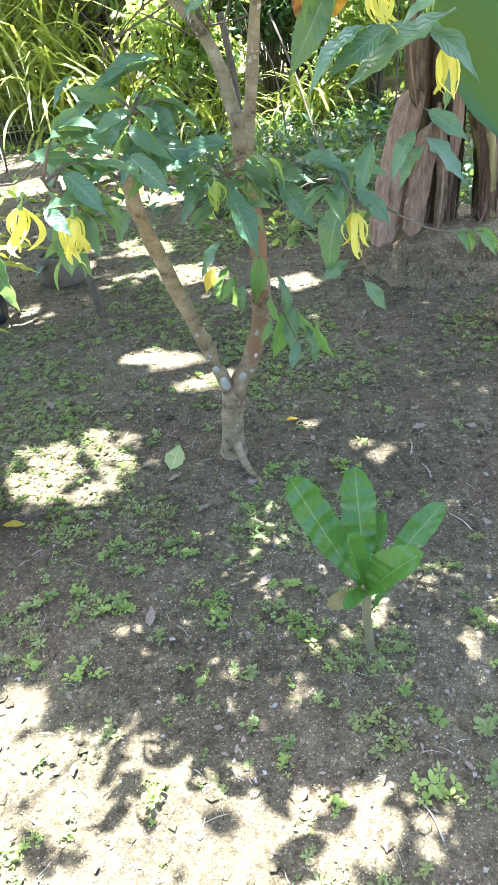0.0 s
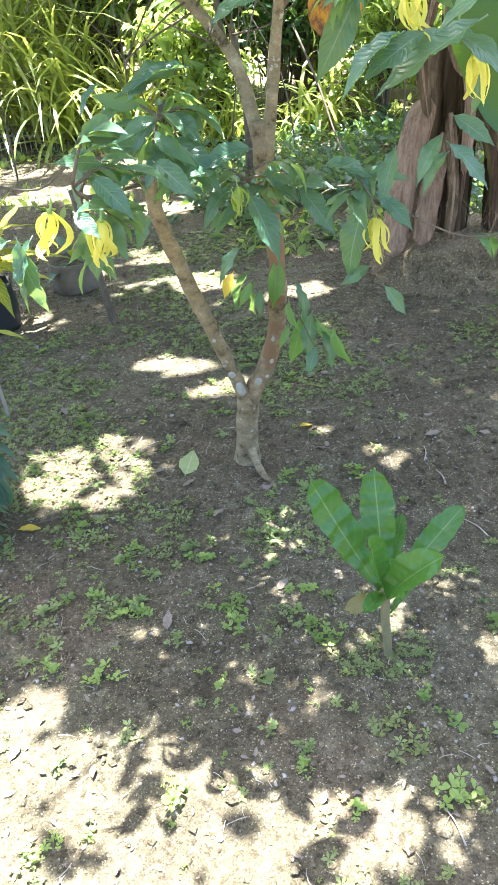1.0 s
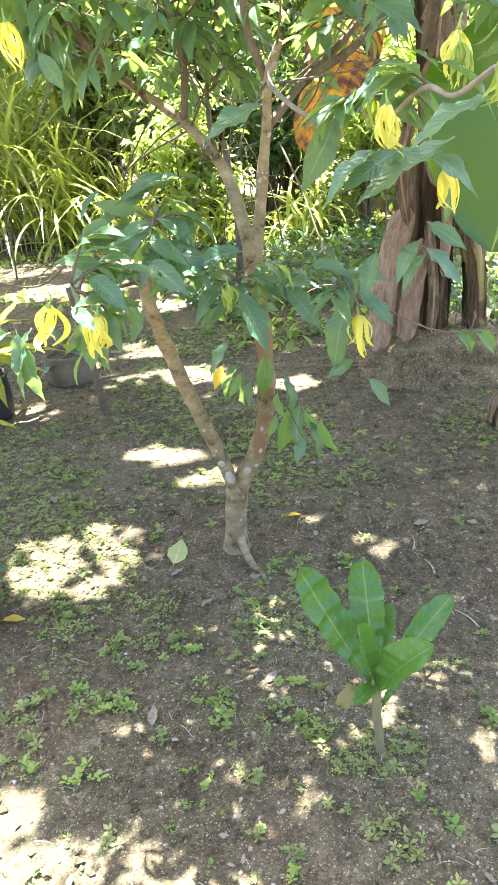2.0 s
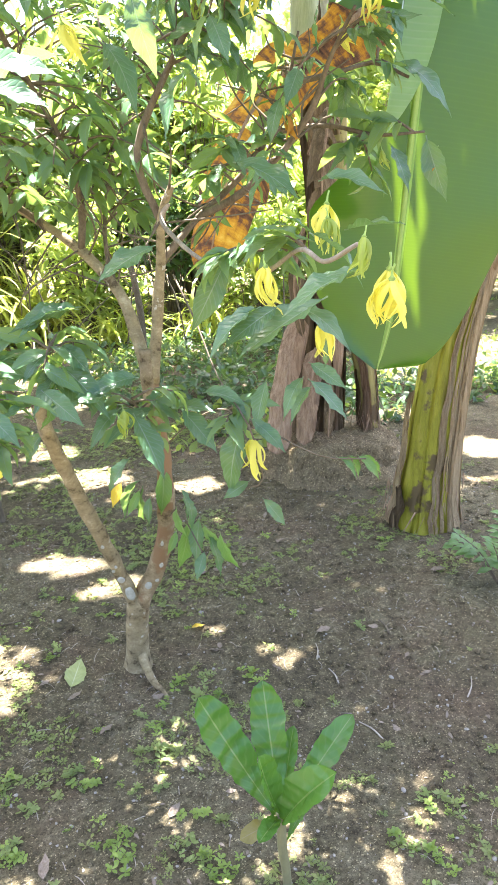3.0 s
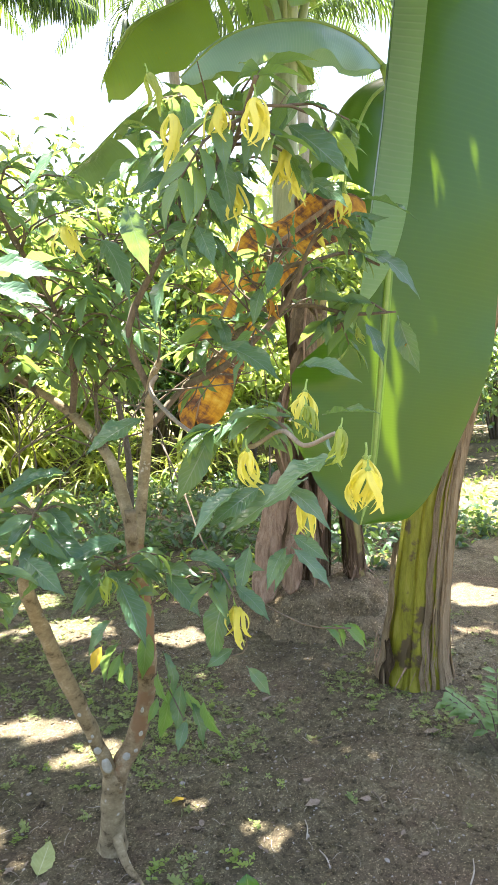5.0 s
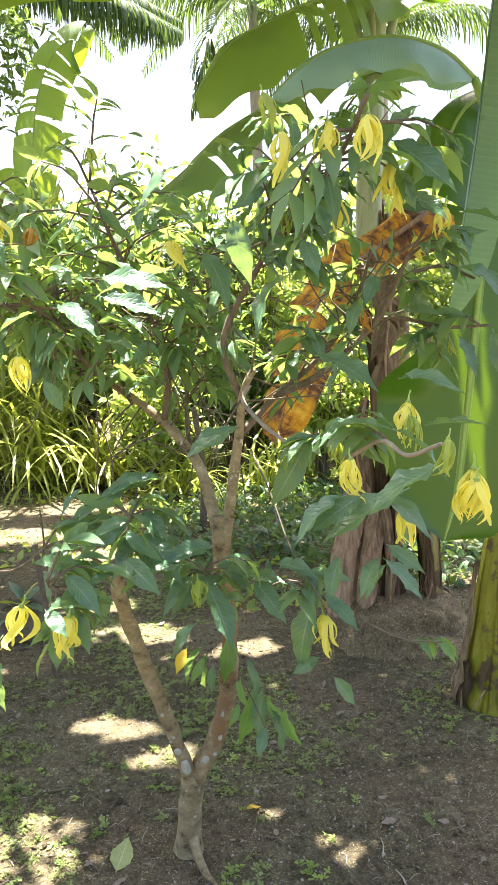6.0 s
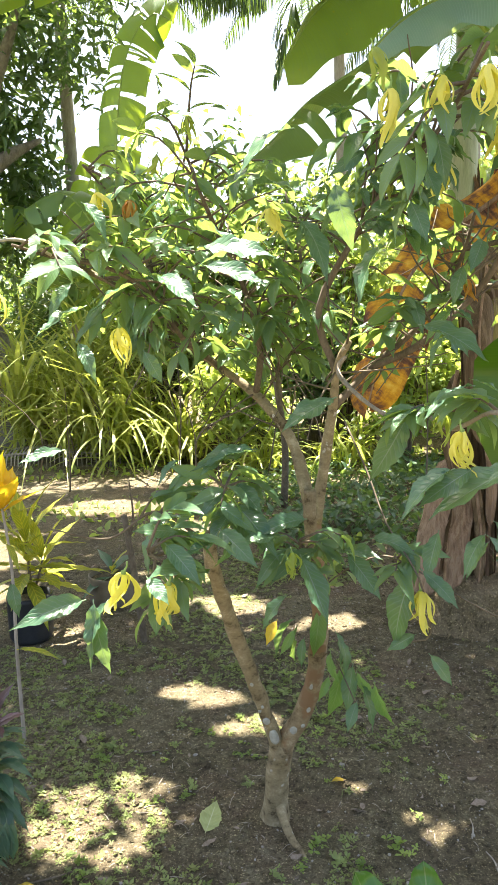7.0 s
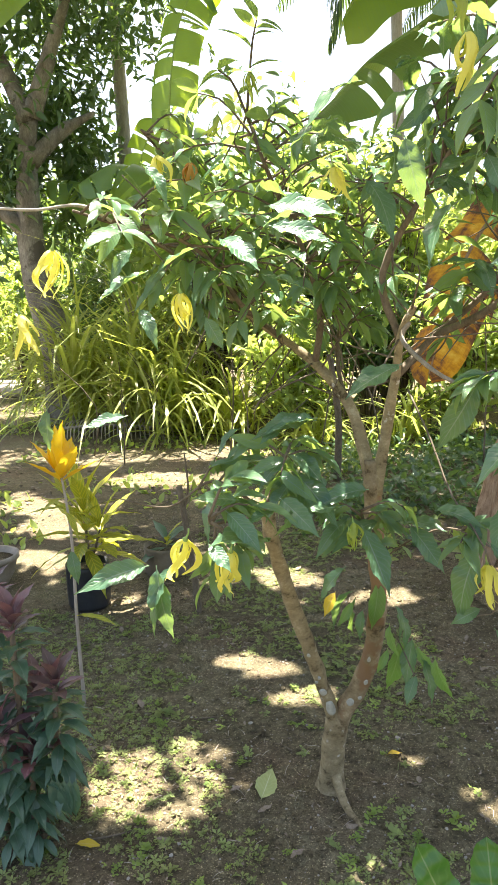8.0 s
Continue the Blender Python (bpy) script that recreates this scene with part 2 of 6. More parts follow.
TWIG = rough_material("twig_bark", [(0.3, (0.065, 0.05, 0.034)), (0.7, (0.19, 0.155, 0.11))], 30, 0.85, (1, 1, 0.5), 0.5, 0.003, 120)
TWIG_PALE = rough_material("pale_bark", [(0.3, (0.28, 0.25, 0.2)), (0.7, (0.5, 0.46, 0.4))], 30, 0.85, (1, 1, 0.5), 0.5, 0.003, 120)
TWIG_WEATHERED = rough_material("weathered_twig", [(0.3, (0.15, 0.12, 0.085)), (0.7, (0.34, 0.3, 0.24))], 30, 0.85, (1, 1, 0.5), 0.5, 0.003, 120)
LICHEN = rough_material("lichen", [(0.3, (0.24, 0.245, 0.21)), (0.7, (0.44, 0.45, 0.4))], 40, 0.9, (1, 1, 1), 0.4, 0.003, 120)
SHEATH = rough_material("banana_sheath", [(0.3, (0.13, 0.10, 0.03)), (0.4, (0.30, 0.28, 0.035)), (0.54, (0.46, 0.45, 0.05)), (0.7, (0.58, 0.52, 0.13))], 4, 0.42, (7, 7, 0.22), 0.5, 0.006, 30, "Object", (0.2, 0.145, 0.07), 5, 0.58)
SHEATH_DRY = rough_material("dry_sheath", [(0.3, (0.2, 0.135, 0.07)), (0.45, (0.45, 0.34, 0.2)), (0.6, (0.62, 0.5, 0.32)), (0.75, (0.7, 0.59, 0.41))], 5, 0.85, (9, 9, 0.4), 0.9, 0.01, 40)
SHEATH_FLAP = rough_material("brown_sheath_flap", [(0.3, (0.12, 0.072, 0.045)), (0.5, (0.33, 0.22, 0.145)), (0.7, (0.52, 0.38, 0.27))], 6, 0.85, (8, 8, 0.4), 0.9, 0.012, 40)
SHEATH_OLIVE = rough_material("olive_sheath", [(0.3, (0.13, 0.1, 0.045)), (0.48, (0.29, 0.25, 0.09)), (0.66, (0.42, 0.37, 0.16))], 4, 0.6, (7, 7, 0.22), 0.6, 0.006, 30, "Object", (0.12, 0.08, 0.045), 5, 0.55)
SHEATH_OLD = rough_material("rotting_sheath", [(0.3, (0.05, 0.036, 0.022)), (0.5, (0.15, 0.105, 0.06)), (0.7, (0.32, 0.235, 0.145))], 5, 0.9, (7, 7, 0.4), 0.9, 0.012, 30)
PETAL = leaf_material("petal", (0.66, 0.62, 0.1), (0.8, 0.76, 0.2), (0.74, 0.72, 0.22), (0.92, 0.88, 0.16), 0.45, 0.5, 3, 0.1)
PETAL_GREEN = leaf_material("green_petal", (0.24, 0.32, 0.06), (0.34, 0.42, 0.09), (0.4, 0.46, 0.15), (0.6, 0.7, 0.1), 0.45, 0.5, 3, 0.1)
PETAL_OLD = leaf_material("withered_petal", (0.38, 0.17, 0.03), (0.5, 0.3, 0.05), (0.4, 0.2, 0.05), (0.7, 0.35, 0.04), 0.4, 0.55, 3, 0.1)
SHRUB = leaf_material("shrub_leaf", (0.06, 0.13, 0.045), (0.24, 0.31, 0.11), (0.27, 0.36, 0.14), (0.62, 0.74, 0.12), 0.48, 0.34, 8, 0.2, island=True)
SHRUB_DARK = leaf_material("dark_tree_leaf", (0.026, 0.07, 0.04), (0.085, 0.155, 0.08), (0.12, 0.19, 0.09), (0.28, 0.42, 0.06), 0.36, 0.28, 8, 0.2, island=True)
STRAP = leaf_material("strap_leaf", (0.10, 0.16, 0.04), (0.42, 0.46, 0.13), (0.6, 0.6, 0.3), (0.75, 0.82, 0.12), 0.45, 0.36, 1, 0.05, island=True)
STRAP_LEAF = leaf_material("arching_strap_leaf", (0.12, 0.19, 0.05), (0.46, 0.50, 0.16), (0.7, 0.7, 0.4), (0.75, 0.82, 0.12), 0.45, 0.34, 1, 0.05)
PALM = leaf_material("palm_leaflet", (0.03, 0.075, 0.035), (0.075, 0.13, 0.045), (0.15, 0.2, 0.07), (0.18, 0.28, 0.04), 0.25, 0.36, 1, 0.05, island=True)
CROTON = leaf_material("croton_leaf", (0.16, 0.24, 0.03), (0.36, 0.38, 0.04), (0.8, 0.66, 0.06), (0.6, 0.6, 0.04), 0.35, 0.35, 9, 0.9)
CROTON_TOP = leaf_material("croton_young_leaf", (0.82, 0.55, 0.02), (0.88, 0.66, 0.04), (0.9, 0.68, 0.14), (0.95, 0.62, 0.03), 0.4, 0.4, 9, 0.2)
TI = leaf_material("purple_leaf", (0.07, 0.07, 0.065), (0.2, 0.10, 0.12), (0.24, 0.13, 0.14), (0.28, 0.1, 0.1), 0.25, 0.32, 6, 0.1)
TI_GREEN = leaf_material("dark_green_leaf", (0.045, 0.10, 0.07), (0.08, 0.155, 0.10), (0.13, 0.19, 0.12), (0.18, 0.3, 0.05), 0.25, 0.3, 6, 0.1)
WEED = leaf_material("weed_leaf", (0.11, 0.20, 0.045), (0.38, 0.50, 0.12), (0.3, 0.4, 0.15), (0.4, 0.5, 0.05), 0.4, 0.5, 4, 0.2)
WEED_GREY = leaf_material("grey_weed_leaf", (0.11, 0.165, 0.052), (0.28, 0.345, 0.115), (0.3, 0.37, 0.14), (0.3, 0.4, 0.08), 0.3, 0.55, 4, 0.2)
MOSS = leaf_material("sprout_leaf", (0.10, 0.135, 0.042), (0.29, 0.33, 0.11), (0.3, 0.34, 0.13), (0.35, 0.42, 0.1), 0.35, 0.6, 4, 0.1, island=True)
DRY_LEAF = rough_material("fallen_leaf", [(0.3, (0.12, 0.09, 0.065)), (0.7, (0.3, 0.25, 0.2))], 12, 0.85, (1, 1, 1), 0.5, 0.004, 70)
PALE_LEAF = leaf_material("pale_fallen_leaf", (0.33, 0.39, 0.15), (0.42, 0.48, 0.21), (0.55, 0.58, 0.36), (0.5, 0.55, 0.2), 0.2, 0.55, 8, 0.25)
STONE = rough_material("pebble", [(0.3, (0.17, 0.155, 0.135)), (0.7, (0.4, 0.38, 0.34))], 20, 0.9, (1, 1, 1), 0.4, 0.004, 90)
BAG = rough_material("black_plastic", [(0.3, (0.012, 0.014, 0.017)), (0.7, (0.04, 0.044, 0.05))], 6, 0.38, (1, 1, 1), 0.5, 0.01, 18)
BAG_OLD = rough_material("earthy_plastic", [(0.3, (0.09, 0.075, 0.055)), (0.7, (0.24, 0.205, 0.155))], 7, 0.8, (1, 1, 1), 0.6, 0.01, 22)
CLAY = rough_material("weathered_pot", [(0.3, (0.2, 0.17, 0.14)), (0.7, (0.38, 0.34, 0.29))], 9, 0.85, (1, 1, 1), 0.3, 0.004, 60)
DEADWOOD = rough_material("dead_wood", [(0.3, (0.2, 0.17, 0.14)), (0.7, (0.46, 0.42, 0.36))], 14, 0.9, (1, 1, 0.3), 0.6, 0.006, 80)


# ---- shape helpers ----
def part(name, bm, material, parent=None, label="", smooth=True):
    """Links a bmesh as one mesh object, under parent where one is given."""
    me = bpy.data.meshes.new(name)
    bm.to_mesh(me)
    bm.free()
    return piece(name, me, material, parent, label, smooth)


def piece(name, me, material, parent=None, label="", smooth=True):
    if smooth:
        me.shade_smooth()
    if not me.materials:
        me.materials.append(material)
    ob = new(name, me)
    ob.parent = parent
    if label:
        tagged(ob, label)
    return ob


def thing(name, label, category, group="", at=(0, 0, 0), kind=""):
    ob = new(name)
    ob.empty_display_size = 0.05
    ob.location = at
    return tagged(ob, label, category, group, kind)


def spline(points, n):
    """n points along a smooth curve through the given ones."""
    p = [Vector(q) for q in points]
    if len(p) == 2:
        return [p[0].lerp(p[1], i / (n - 1)) for i in range(n)]
    q = [p[0] * 2 - p[1]] + p + [p[-1] * 2 - p[-2]]
    out = []
    for i in range(n):
        s = i / (n - 1) * (len(p) - 1)
        k = min(int(s), len(p) - 2)
        t = s - k
        a, b, c, d = q[k:k + 4]
        out.append(0.5 * (2 * b + (c - a) * t + (2 * a - 5 * b + 4 * c - d) * t * t + (3 * b - a - 3 * c + d) * t ** 3))
    return out


def sweep(bm, points, radii, sides=8, rough=0.0, seed=0, close=True):
    """A tapered tube along the points; radii: first and last, or one for each point."""
    n = len(points)
    if len(radii) != n:
        radii = [radii[0] + (radii[-1] - radii[0]) * i / (n - 1) for i in range(n)]
    ref = Vector((0.3, 1, 0.2)).normalized()
    rings = []
    for i, p in enumerate(points):
        d = (points[min(i + 1, n - 1)] - points[max(i - 1, 0)]).normalized()
        x = (ref - d * ref.dot(d)).normalized()
        y = d.cross(x)
        ring = []
        for k in range(sides):
            a = 2 * math.pi * k / sides
            v = x * math.cos(a) + y * math.sin(a)
            r = radii[i]
            if rough:
                r *= 1 + rough * noise.noise(p * 14 + v * 2.2 + Vector((seed, 0, 0)))
            ring.append(bm.verts.new(p + v * r))
        rings.append(ring)
    for a, b in zip(rings, rings[1:]):
        for k in range(sides):
            bm.faces.new((a[k], a[(k + 1) % sides], b[(k + 1) % sides], b[k]))
    if close:
        bm.faces.new(list(reversed(rings[0])))
        bm.faces.new(rings[-1])


def tube(name, points, radii, material, parent=None, sides=8, rough=0.0, n=None, label="", seed=0):
    bm = bmesh.new()
    sweep(bm, spline(points, n or max(4, 4 * len(points))), radii, sides, rough, seed)
    return part(name, bm, material, parent, label)


def leaf_mesh(name, material, width=0.4, droop=0.25, fold=0.25, wave=0.05, blunt=0.0, along=9, seed=0, point=1.6, stalk=0.06, pucker=0.0):
    """A leaf of length 1 along +x from its stalk, its upper face to +z: a curved blade with folded halves, wavy rims and a drawn-out tip."""
    rnd = random.Random(seed)
    ph = [rnd.uniform(0, 6.28) for _ in range(4)]
    verts, uvs, faces = [], [], []
    across = (-1, -0.55, 0, 0.55, 1)
    for i in range(along + 1):
        u = i / along
        prof = math.sin(math.pi * u ** 0.82) ** 0.95
        if u > 0.7:
            prof *= 1 - (u - 0.7) * point
        if blunt > 0.5:
            prof = 0.16 + 0.84 * math.sin(min(1, u / 0.66) * math.pi / 2) ** 1.3 if u < 0.66 else max(0.0, 1 - ((u - 0.66) / 0.34) ** 2.4) ** 0.5
        prof = max(prof, 0.015 if u > 0 else 0.03)
        for k, v in enumerate(across):
            y = v * prof * width / 2
            z = -droop * u * u + fold * abs(y) * (1 - 0.4 * u) + wave * width * math.sin(u * 15 + ph[0 if v < 0 else 1]) * abs(v) ** 2 * prof
            z += 0.012 * math.sin(u * 34 + ph[2]) * (abs(v) > 0.5)
            z += pucker * width * math.sin(u * 56 - abs(v) * 4) * (abs(v) == 0.55)
            y *= 1 + 0.05 * math.sin(u * 47 + ph[3]) * (abs(v) == 1)
            verts.append((stalk + u * (1 - stalk) * (1 - 0.12 * droop), y, z))
            uvs.append((u, 0.5 + v * 0.5))
    for i in range(along):
        for k in range(4):
            a = i * 5 + k
            faces.append((a, a + 5, a + 6, a + 1))
    base = len(verts)
    for x, r in ((0, 0.012), (stalk + 0.02, 0.008)):
        for a in (0, 2.1, 4.2):
            verts.append((x, r * math.cos(a), r * math.sin(a)))
            uvs.append((0.01, 0.5))
    for k in range(3):
        faces.append((base + k, base + (k + 1) % 3, base + 3 + (k + 1) % 3, base + 3 + k))
    me = bpy.data.meshes.new(name)
    me.from_pydata(verts, [], faces)
    layer = me.uv_layers.new(name="UVMap")
    for loop in me.loops:
        layer.data[loop.index].uv = uvs[loop.vertex_index]
    me.shade_smooth()
    me.materials.append(material)
    return me


def aim(base, way, up=(0, 0, 1), scale=1.0, turn=0.0):
    """The pose of a leaf that grows from base along way with its upper face towards up."""
    x = Vector(way).normalized()
    z = Vector(up) - x * x.dot(Vector(up))
    if z.length < 1e-3:
        z = Vector((0, 1, 0)) - x * x.y
    z.normalize()
    m = Matrix((x, z.cross(x), z)).transposed().to_4x4()
    return Matrix.Translation(base) @ m @ Matrix.Rotation(turn, 4, 'X') @ Matrix.Scale(scale, 4)


def put(name, me, parent, m, label=""):
    ob = new(name, me)
    ob.parent = parent
    ob.matrix_basis = (parent.matrix_basis.inverted() if parent and parent.parent is None else Matrix()) @ m
    if label:
        tagged(ob, label)
    return ob


def blade_template():
    """A pointed leaf of length 1 with folded halves and a drooping tip, as a template for cloud()."""
    rows = ((0, 0.03, 0), (0.14, 0.3, 0.01), (0.32, 0.5, 0.012), (0.55, 0.47, -0.02), (0.76, 0.3, -0.085), (0.9, 0.12, -0.15), (1, 0.01, -0.21))
    v, f, uv = [], [], []
    for i, (x, w, z) in enumerate(rows):
        for side in (-1, 0, 1):
            v.append((x, side * w, z + 0.06 * abs(side) * w * 2))
            uv.append((x, 0.5 + 0.5 * side))
        if i:
            a = 3 * i - 3
            f += [(a, a + 3, a + 4, a + 1), (a + 1, a + 4, a + 5, a + 2)]
    return np.array(v, float), f, np.array(uv, float)


BLADE = blade_template()
STRIP = (np.array([(0, -.5, 0), (0, .5, 0), (.3, -.5, .08), (.3, .5, .08), (.6, -.42, .03), (.6, .42, .03), (.85, -.28, -.14), (.85, .28, -.14), (1, 0, -.32)], float),
         [(0, 2, 3, 1), (2, 4, 5, 3), (4, 6, 7, 5), (6, 8, 7)],
         np.array([(0, 0), (0, 1), (.3, 0), (.3, 1), (.6, 0), (.6, 1), (.85, .1), (.85, .9), (1, .5)], float))


def cloud(name, shape, at, way, up, length, width, material, parent=None, label=""):
    """Many leaves in one mesh: arrays of places, directions, upper sides, lengths and widths."""
    at, way, up = np.asarray(at, float), np.asarray(way, float), np.asarray(up, float)
    n = len(at)
    x = way / np.linalg.norm(way, axis=1, keepdims=True)
    z = up - x * np.sum(x * up, axis=1, keepdims=True)
    z /= np.linalg.norm(z, axis=1, keepdims=True) + 1e-9
    y = np.cross(z, x)
    tv, tf, tuv = shape
    length, width = np.broadcast_to(length, n)[:, None, None], np.broadcast_to(width, n)[:, None, None]
    v = at[:, None] + x[:, None] * tv[None, :, :1] * length + y[:, None] * tv[None, :, 1:2] * width + z[:, None] * tv[None, :, 2:] * length
    k = len(tv)
    idx = np.concatenate([np.array(f) for f in tf])
    sizes = np.array([len(f) for f in tf])
    loops = (idx[None] + np.arange(n)[:, None] * k).ravel()
    totals = np.tile(sizes, n)
    me = bpy.data.meshes.new(name)
    me.vertices.add(n * k)
    me.vertices.foreach_set("co", v.ravel())
    me.loops.add(len(loops))
    me.loops.foreach_set("vertex_index", loops)
    me.polygons.add(len(totals))
    me.polygons.foreach_set("loop_start", np.concatenate([[0], np.cumsum(totals)[:-1]]))
    me.polygons.foreach_set("loop_total", totals)
    layer = me.uv_layers.new(name="UVMap")
    layer.data.foreach_set("uv", np.tile(tuv[idx], (n, 1)).ravel())
    me.update(calc_edges=True)
    return piece(name, me, material, parent, label)


def scatter_dirs(rng, n, flat=0.6, droop=0.25):
    d = rng.normal(size=(n, 3))
    d[:, 2] = d[:, 2] * flat - droop
    up = rng.normal(size=(n, 3)) * 0.55
    up[:, 2] += 1
    return d, up


# ---- ground ----
def ground_height(x, y):
    h = 0.012 * noise.noise(Vector((x * 1.7, y * 1.7, 3))) + 0.008 * noise.noise(Vector((x * 6, y * 6, 9))) + 0.007 * noise.noise(Vector((x * 21, y * 21, 1)))
    d = math.hypot((x - 1.08) / 0.44, (y - 4.14) / 0.42)
    d += 0.1 * noise.noise(Vector((x * 5, y * 5, 2)))
    rim = min(1.0, max(0.0, (1.05 - d) / 0.32))
    h += 0.09 * rim * rim * (3 - 2 * rim) + (0.02 * noise.noise(Vector((x * 13, y * 13, 6))) if rim > 0 else 0)
    far = max(0.0, math.hypot(x, y) - 14)
    return h + 0.25 * min(1, far / 10) * noise.noise(Vector((x * 0.06, y * 0.06, 5)))


def ground_sheet():
    def axis(a, b, step, reach):
        mid = list(np.arange(a, b + step / 2, step))
        out, s = [], step
        x = 0.0
        while x < reach:
            s *= 1.22
            x += s
            out.append(x)
        return [a - d for d in reversed(out)] + mid + [b + d for d in out]
    xs, ys = axis(-2.2, 2.2, 0.028, 500), axis(0.3, 5.2, 0.028, 500)
    verts = [(x, y, ground_height(x, y)) for y in ys for x in xs]
    w = len(xs)
    faces = [(j * w + i, j * w + i + 1, (j + 1) * w + i + 1, (j + 1) * w + i) for j in range(len(ys) - 1) for i in range(w - 1)]
    me = bpy.data.meshes.new("ground")
    me.from_pydata(verts, [], faces)
    return tagged(piece("ground", me, SOIL), "bare dark brown garden soil with crumbs and sparse moss", "ground", kind="structure")


ground = ground_sheet()


def earth_mound(cx, cy, rx, ry, h):
    """A steep-sided heap of clods with cracks round its flank."""
    bm = bmesh.new()
    rings, sides = 34, 110
    grid = []
    for i in range(rings + 1):
        s = i / rings
        ring = []
        for k in range(sides):
            a = 2 * math.pi * k / sides
            c, sn = math.cos(a), math.sin(a)
            edge = 1 + 0.17 * noise.noise(Vector((c * 1.6, sn * 1.6, 4))) + 0.08 * noise.noise(Vector((c * 5, sn * 5, 8))) + 0.04 * noise.noise(Vector((c * 14, sn * 14, 2)))
            flat = min(1.0, s / 0.62)
            r = 0.8 * flat + 0.2 * max(0, (s - 0.62) / 0.38) + 0.12 * max(0, (s - 0.85) / 0.15) ** 2
            drop = max(0, (s - 0.58) / 0.42)
            z = h * (1 - 0.12 * flat ** 3 - 0.88 * drop ** 1.15) - (0.04 if i == rings else 0)
            x, y = cx + rx * r * edge * c, cy + ry * r * edge * sn
            q = Vector((x, y, z))
            lump = 0.03 * noise.noise(q * 9) + 0.016 * noise.noise(q * 22) + 0.008 * noise.noise(q * 50)
            crack = -0.02 * max(0, 1 - abs(noise.noise(Vector((a * 2.4, z * 5, 3)))) / 0.07) * (0.3 < drop < 0.95)
            ring.append(bm.verts.new((x + c * (lump + crack), y + sn * (lump + crack), z + lump * 0.8)))
        grid.append(ring)
    for a, b in zip(grid, grid[1:]):
        for k in range(sides):
            bm.faces.new((a[k], b[k], b[(k + 1) % sides], a[(k + 1) % sides]))
    return tagged(part("earth_mound", bm, MOUND_SOIL), "brown mound of dry crumbly earth round the banana clump", "mound", kind="structure")


earth_mound(1.07, 4.15, 0.45, 0.44, 0.25)


# ---- flowering tree ----
tree = thing("flowering_tree", "young tree with spotted bark, drooping leaves and ragged yellow flowers", "tree", at=(-0.16, 2.24, 0))
LEAF_SHAPES = [leaf_mesh("leaf_blade", LEAF, w, d, f, 0.09, 0, 18, s, 1.9, pucker=0.035) for w, d, f, s in ((0.35, 0.25, 0.4, 1), (0.32, 0.4, 0.6, 2), (0.38, 0.15, 0.3, 3), (0.33, 0.1, 0.5, 4), (0.36, 0.5, 0.3, 8))]
YOUNG_SHAPES = [leaf_mesh("young_leaf_blade", LEAF_YOUNG, 0.3, 0.35, 0.6, 0.09, 0, 16, s, 1.9, pucker=0.03) for s in (5, 6)]
YELLOW_SHAPE = leaf_mesh("yellow_leaf_blade", LEAF_YELLOW, 0.4, 0.2, 0.3, 0.05, 0, 9, 7)


def swelling(points, radius, top, seed):
    """Radii that taper along a stem, with knots."""
    n = len(points)
    return [radius + (top - radius) * i / (n - 1) + 0.1 * radius * noise.noise(points[i] * 9 + Vector((seed, 0, 0))) for i in range(n)]


def stem(name, points, radius, top, seed, material=None, sides=14, rough=0.22, n=26):
    pts = spline(points, n)
    bm = bmesh.new()
    sweep(bm, pts, swelling(pts, radius, top, seed), sides, rough, seed)
    return part(name, bm, material or BARK, tree_parts)


tree_parts = tree
STEMS = {
    "left": [(-0.132, 2.205, 0.24), (-0.152, 2.185, 0.34), (-0.186, 2.152, 0.46), (-0.22, 2.10, 0.60), (-0.26, 2.04, 0.76), (-0.29, 1.97, 0.91), (-0.31, 1.90, 1.03), (-0.32, 1.87, 1.15)],
    "right": [(-0.135, 2.2, 0.25), (-0.1, 2.187, 0.35), (-0.042, 2.17, 0.47), (-0.01, 2.13, 0.63), (0.00, 2.08, 0.82), (-0.01, 2.04, 1.00), (-0.02, 2.02, 1.15), (-0.02, 2.02, 1.24)],
    "left_limb": [(-0.015, 2.02, 1.12), (-0.05, 2.06, 1.29), (-0.09, 2.10, 1.40), (-0.19, 2.16, 1.52), (-0.30, 2.22, 1.60), (-0.41, 2.25, 1.68), (-0.51, 2.28, 1.78), (-0.60, 2.1, 1.86), (-0.66, 1.75, 1.91)],
    "right_limb": [(-0.01, 2.02, 1.14), (0.02, 2.00, 1.34), (0.04, 1.95, 1.49), (0.05, 1.90, 1.61), (0.08, 1.86, 1.68)],
}
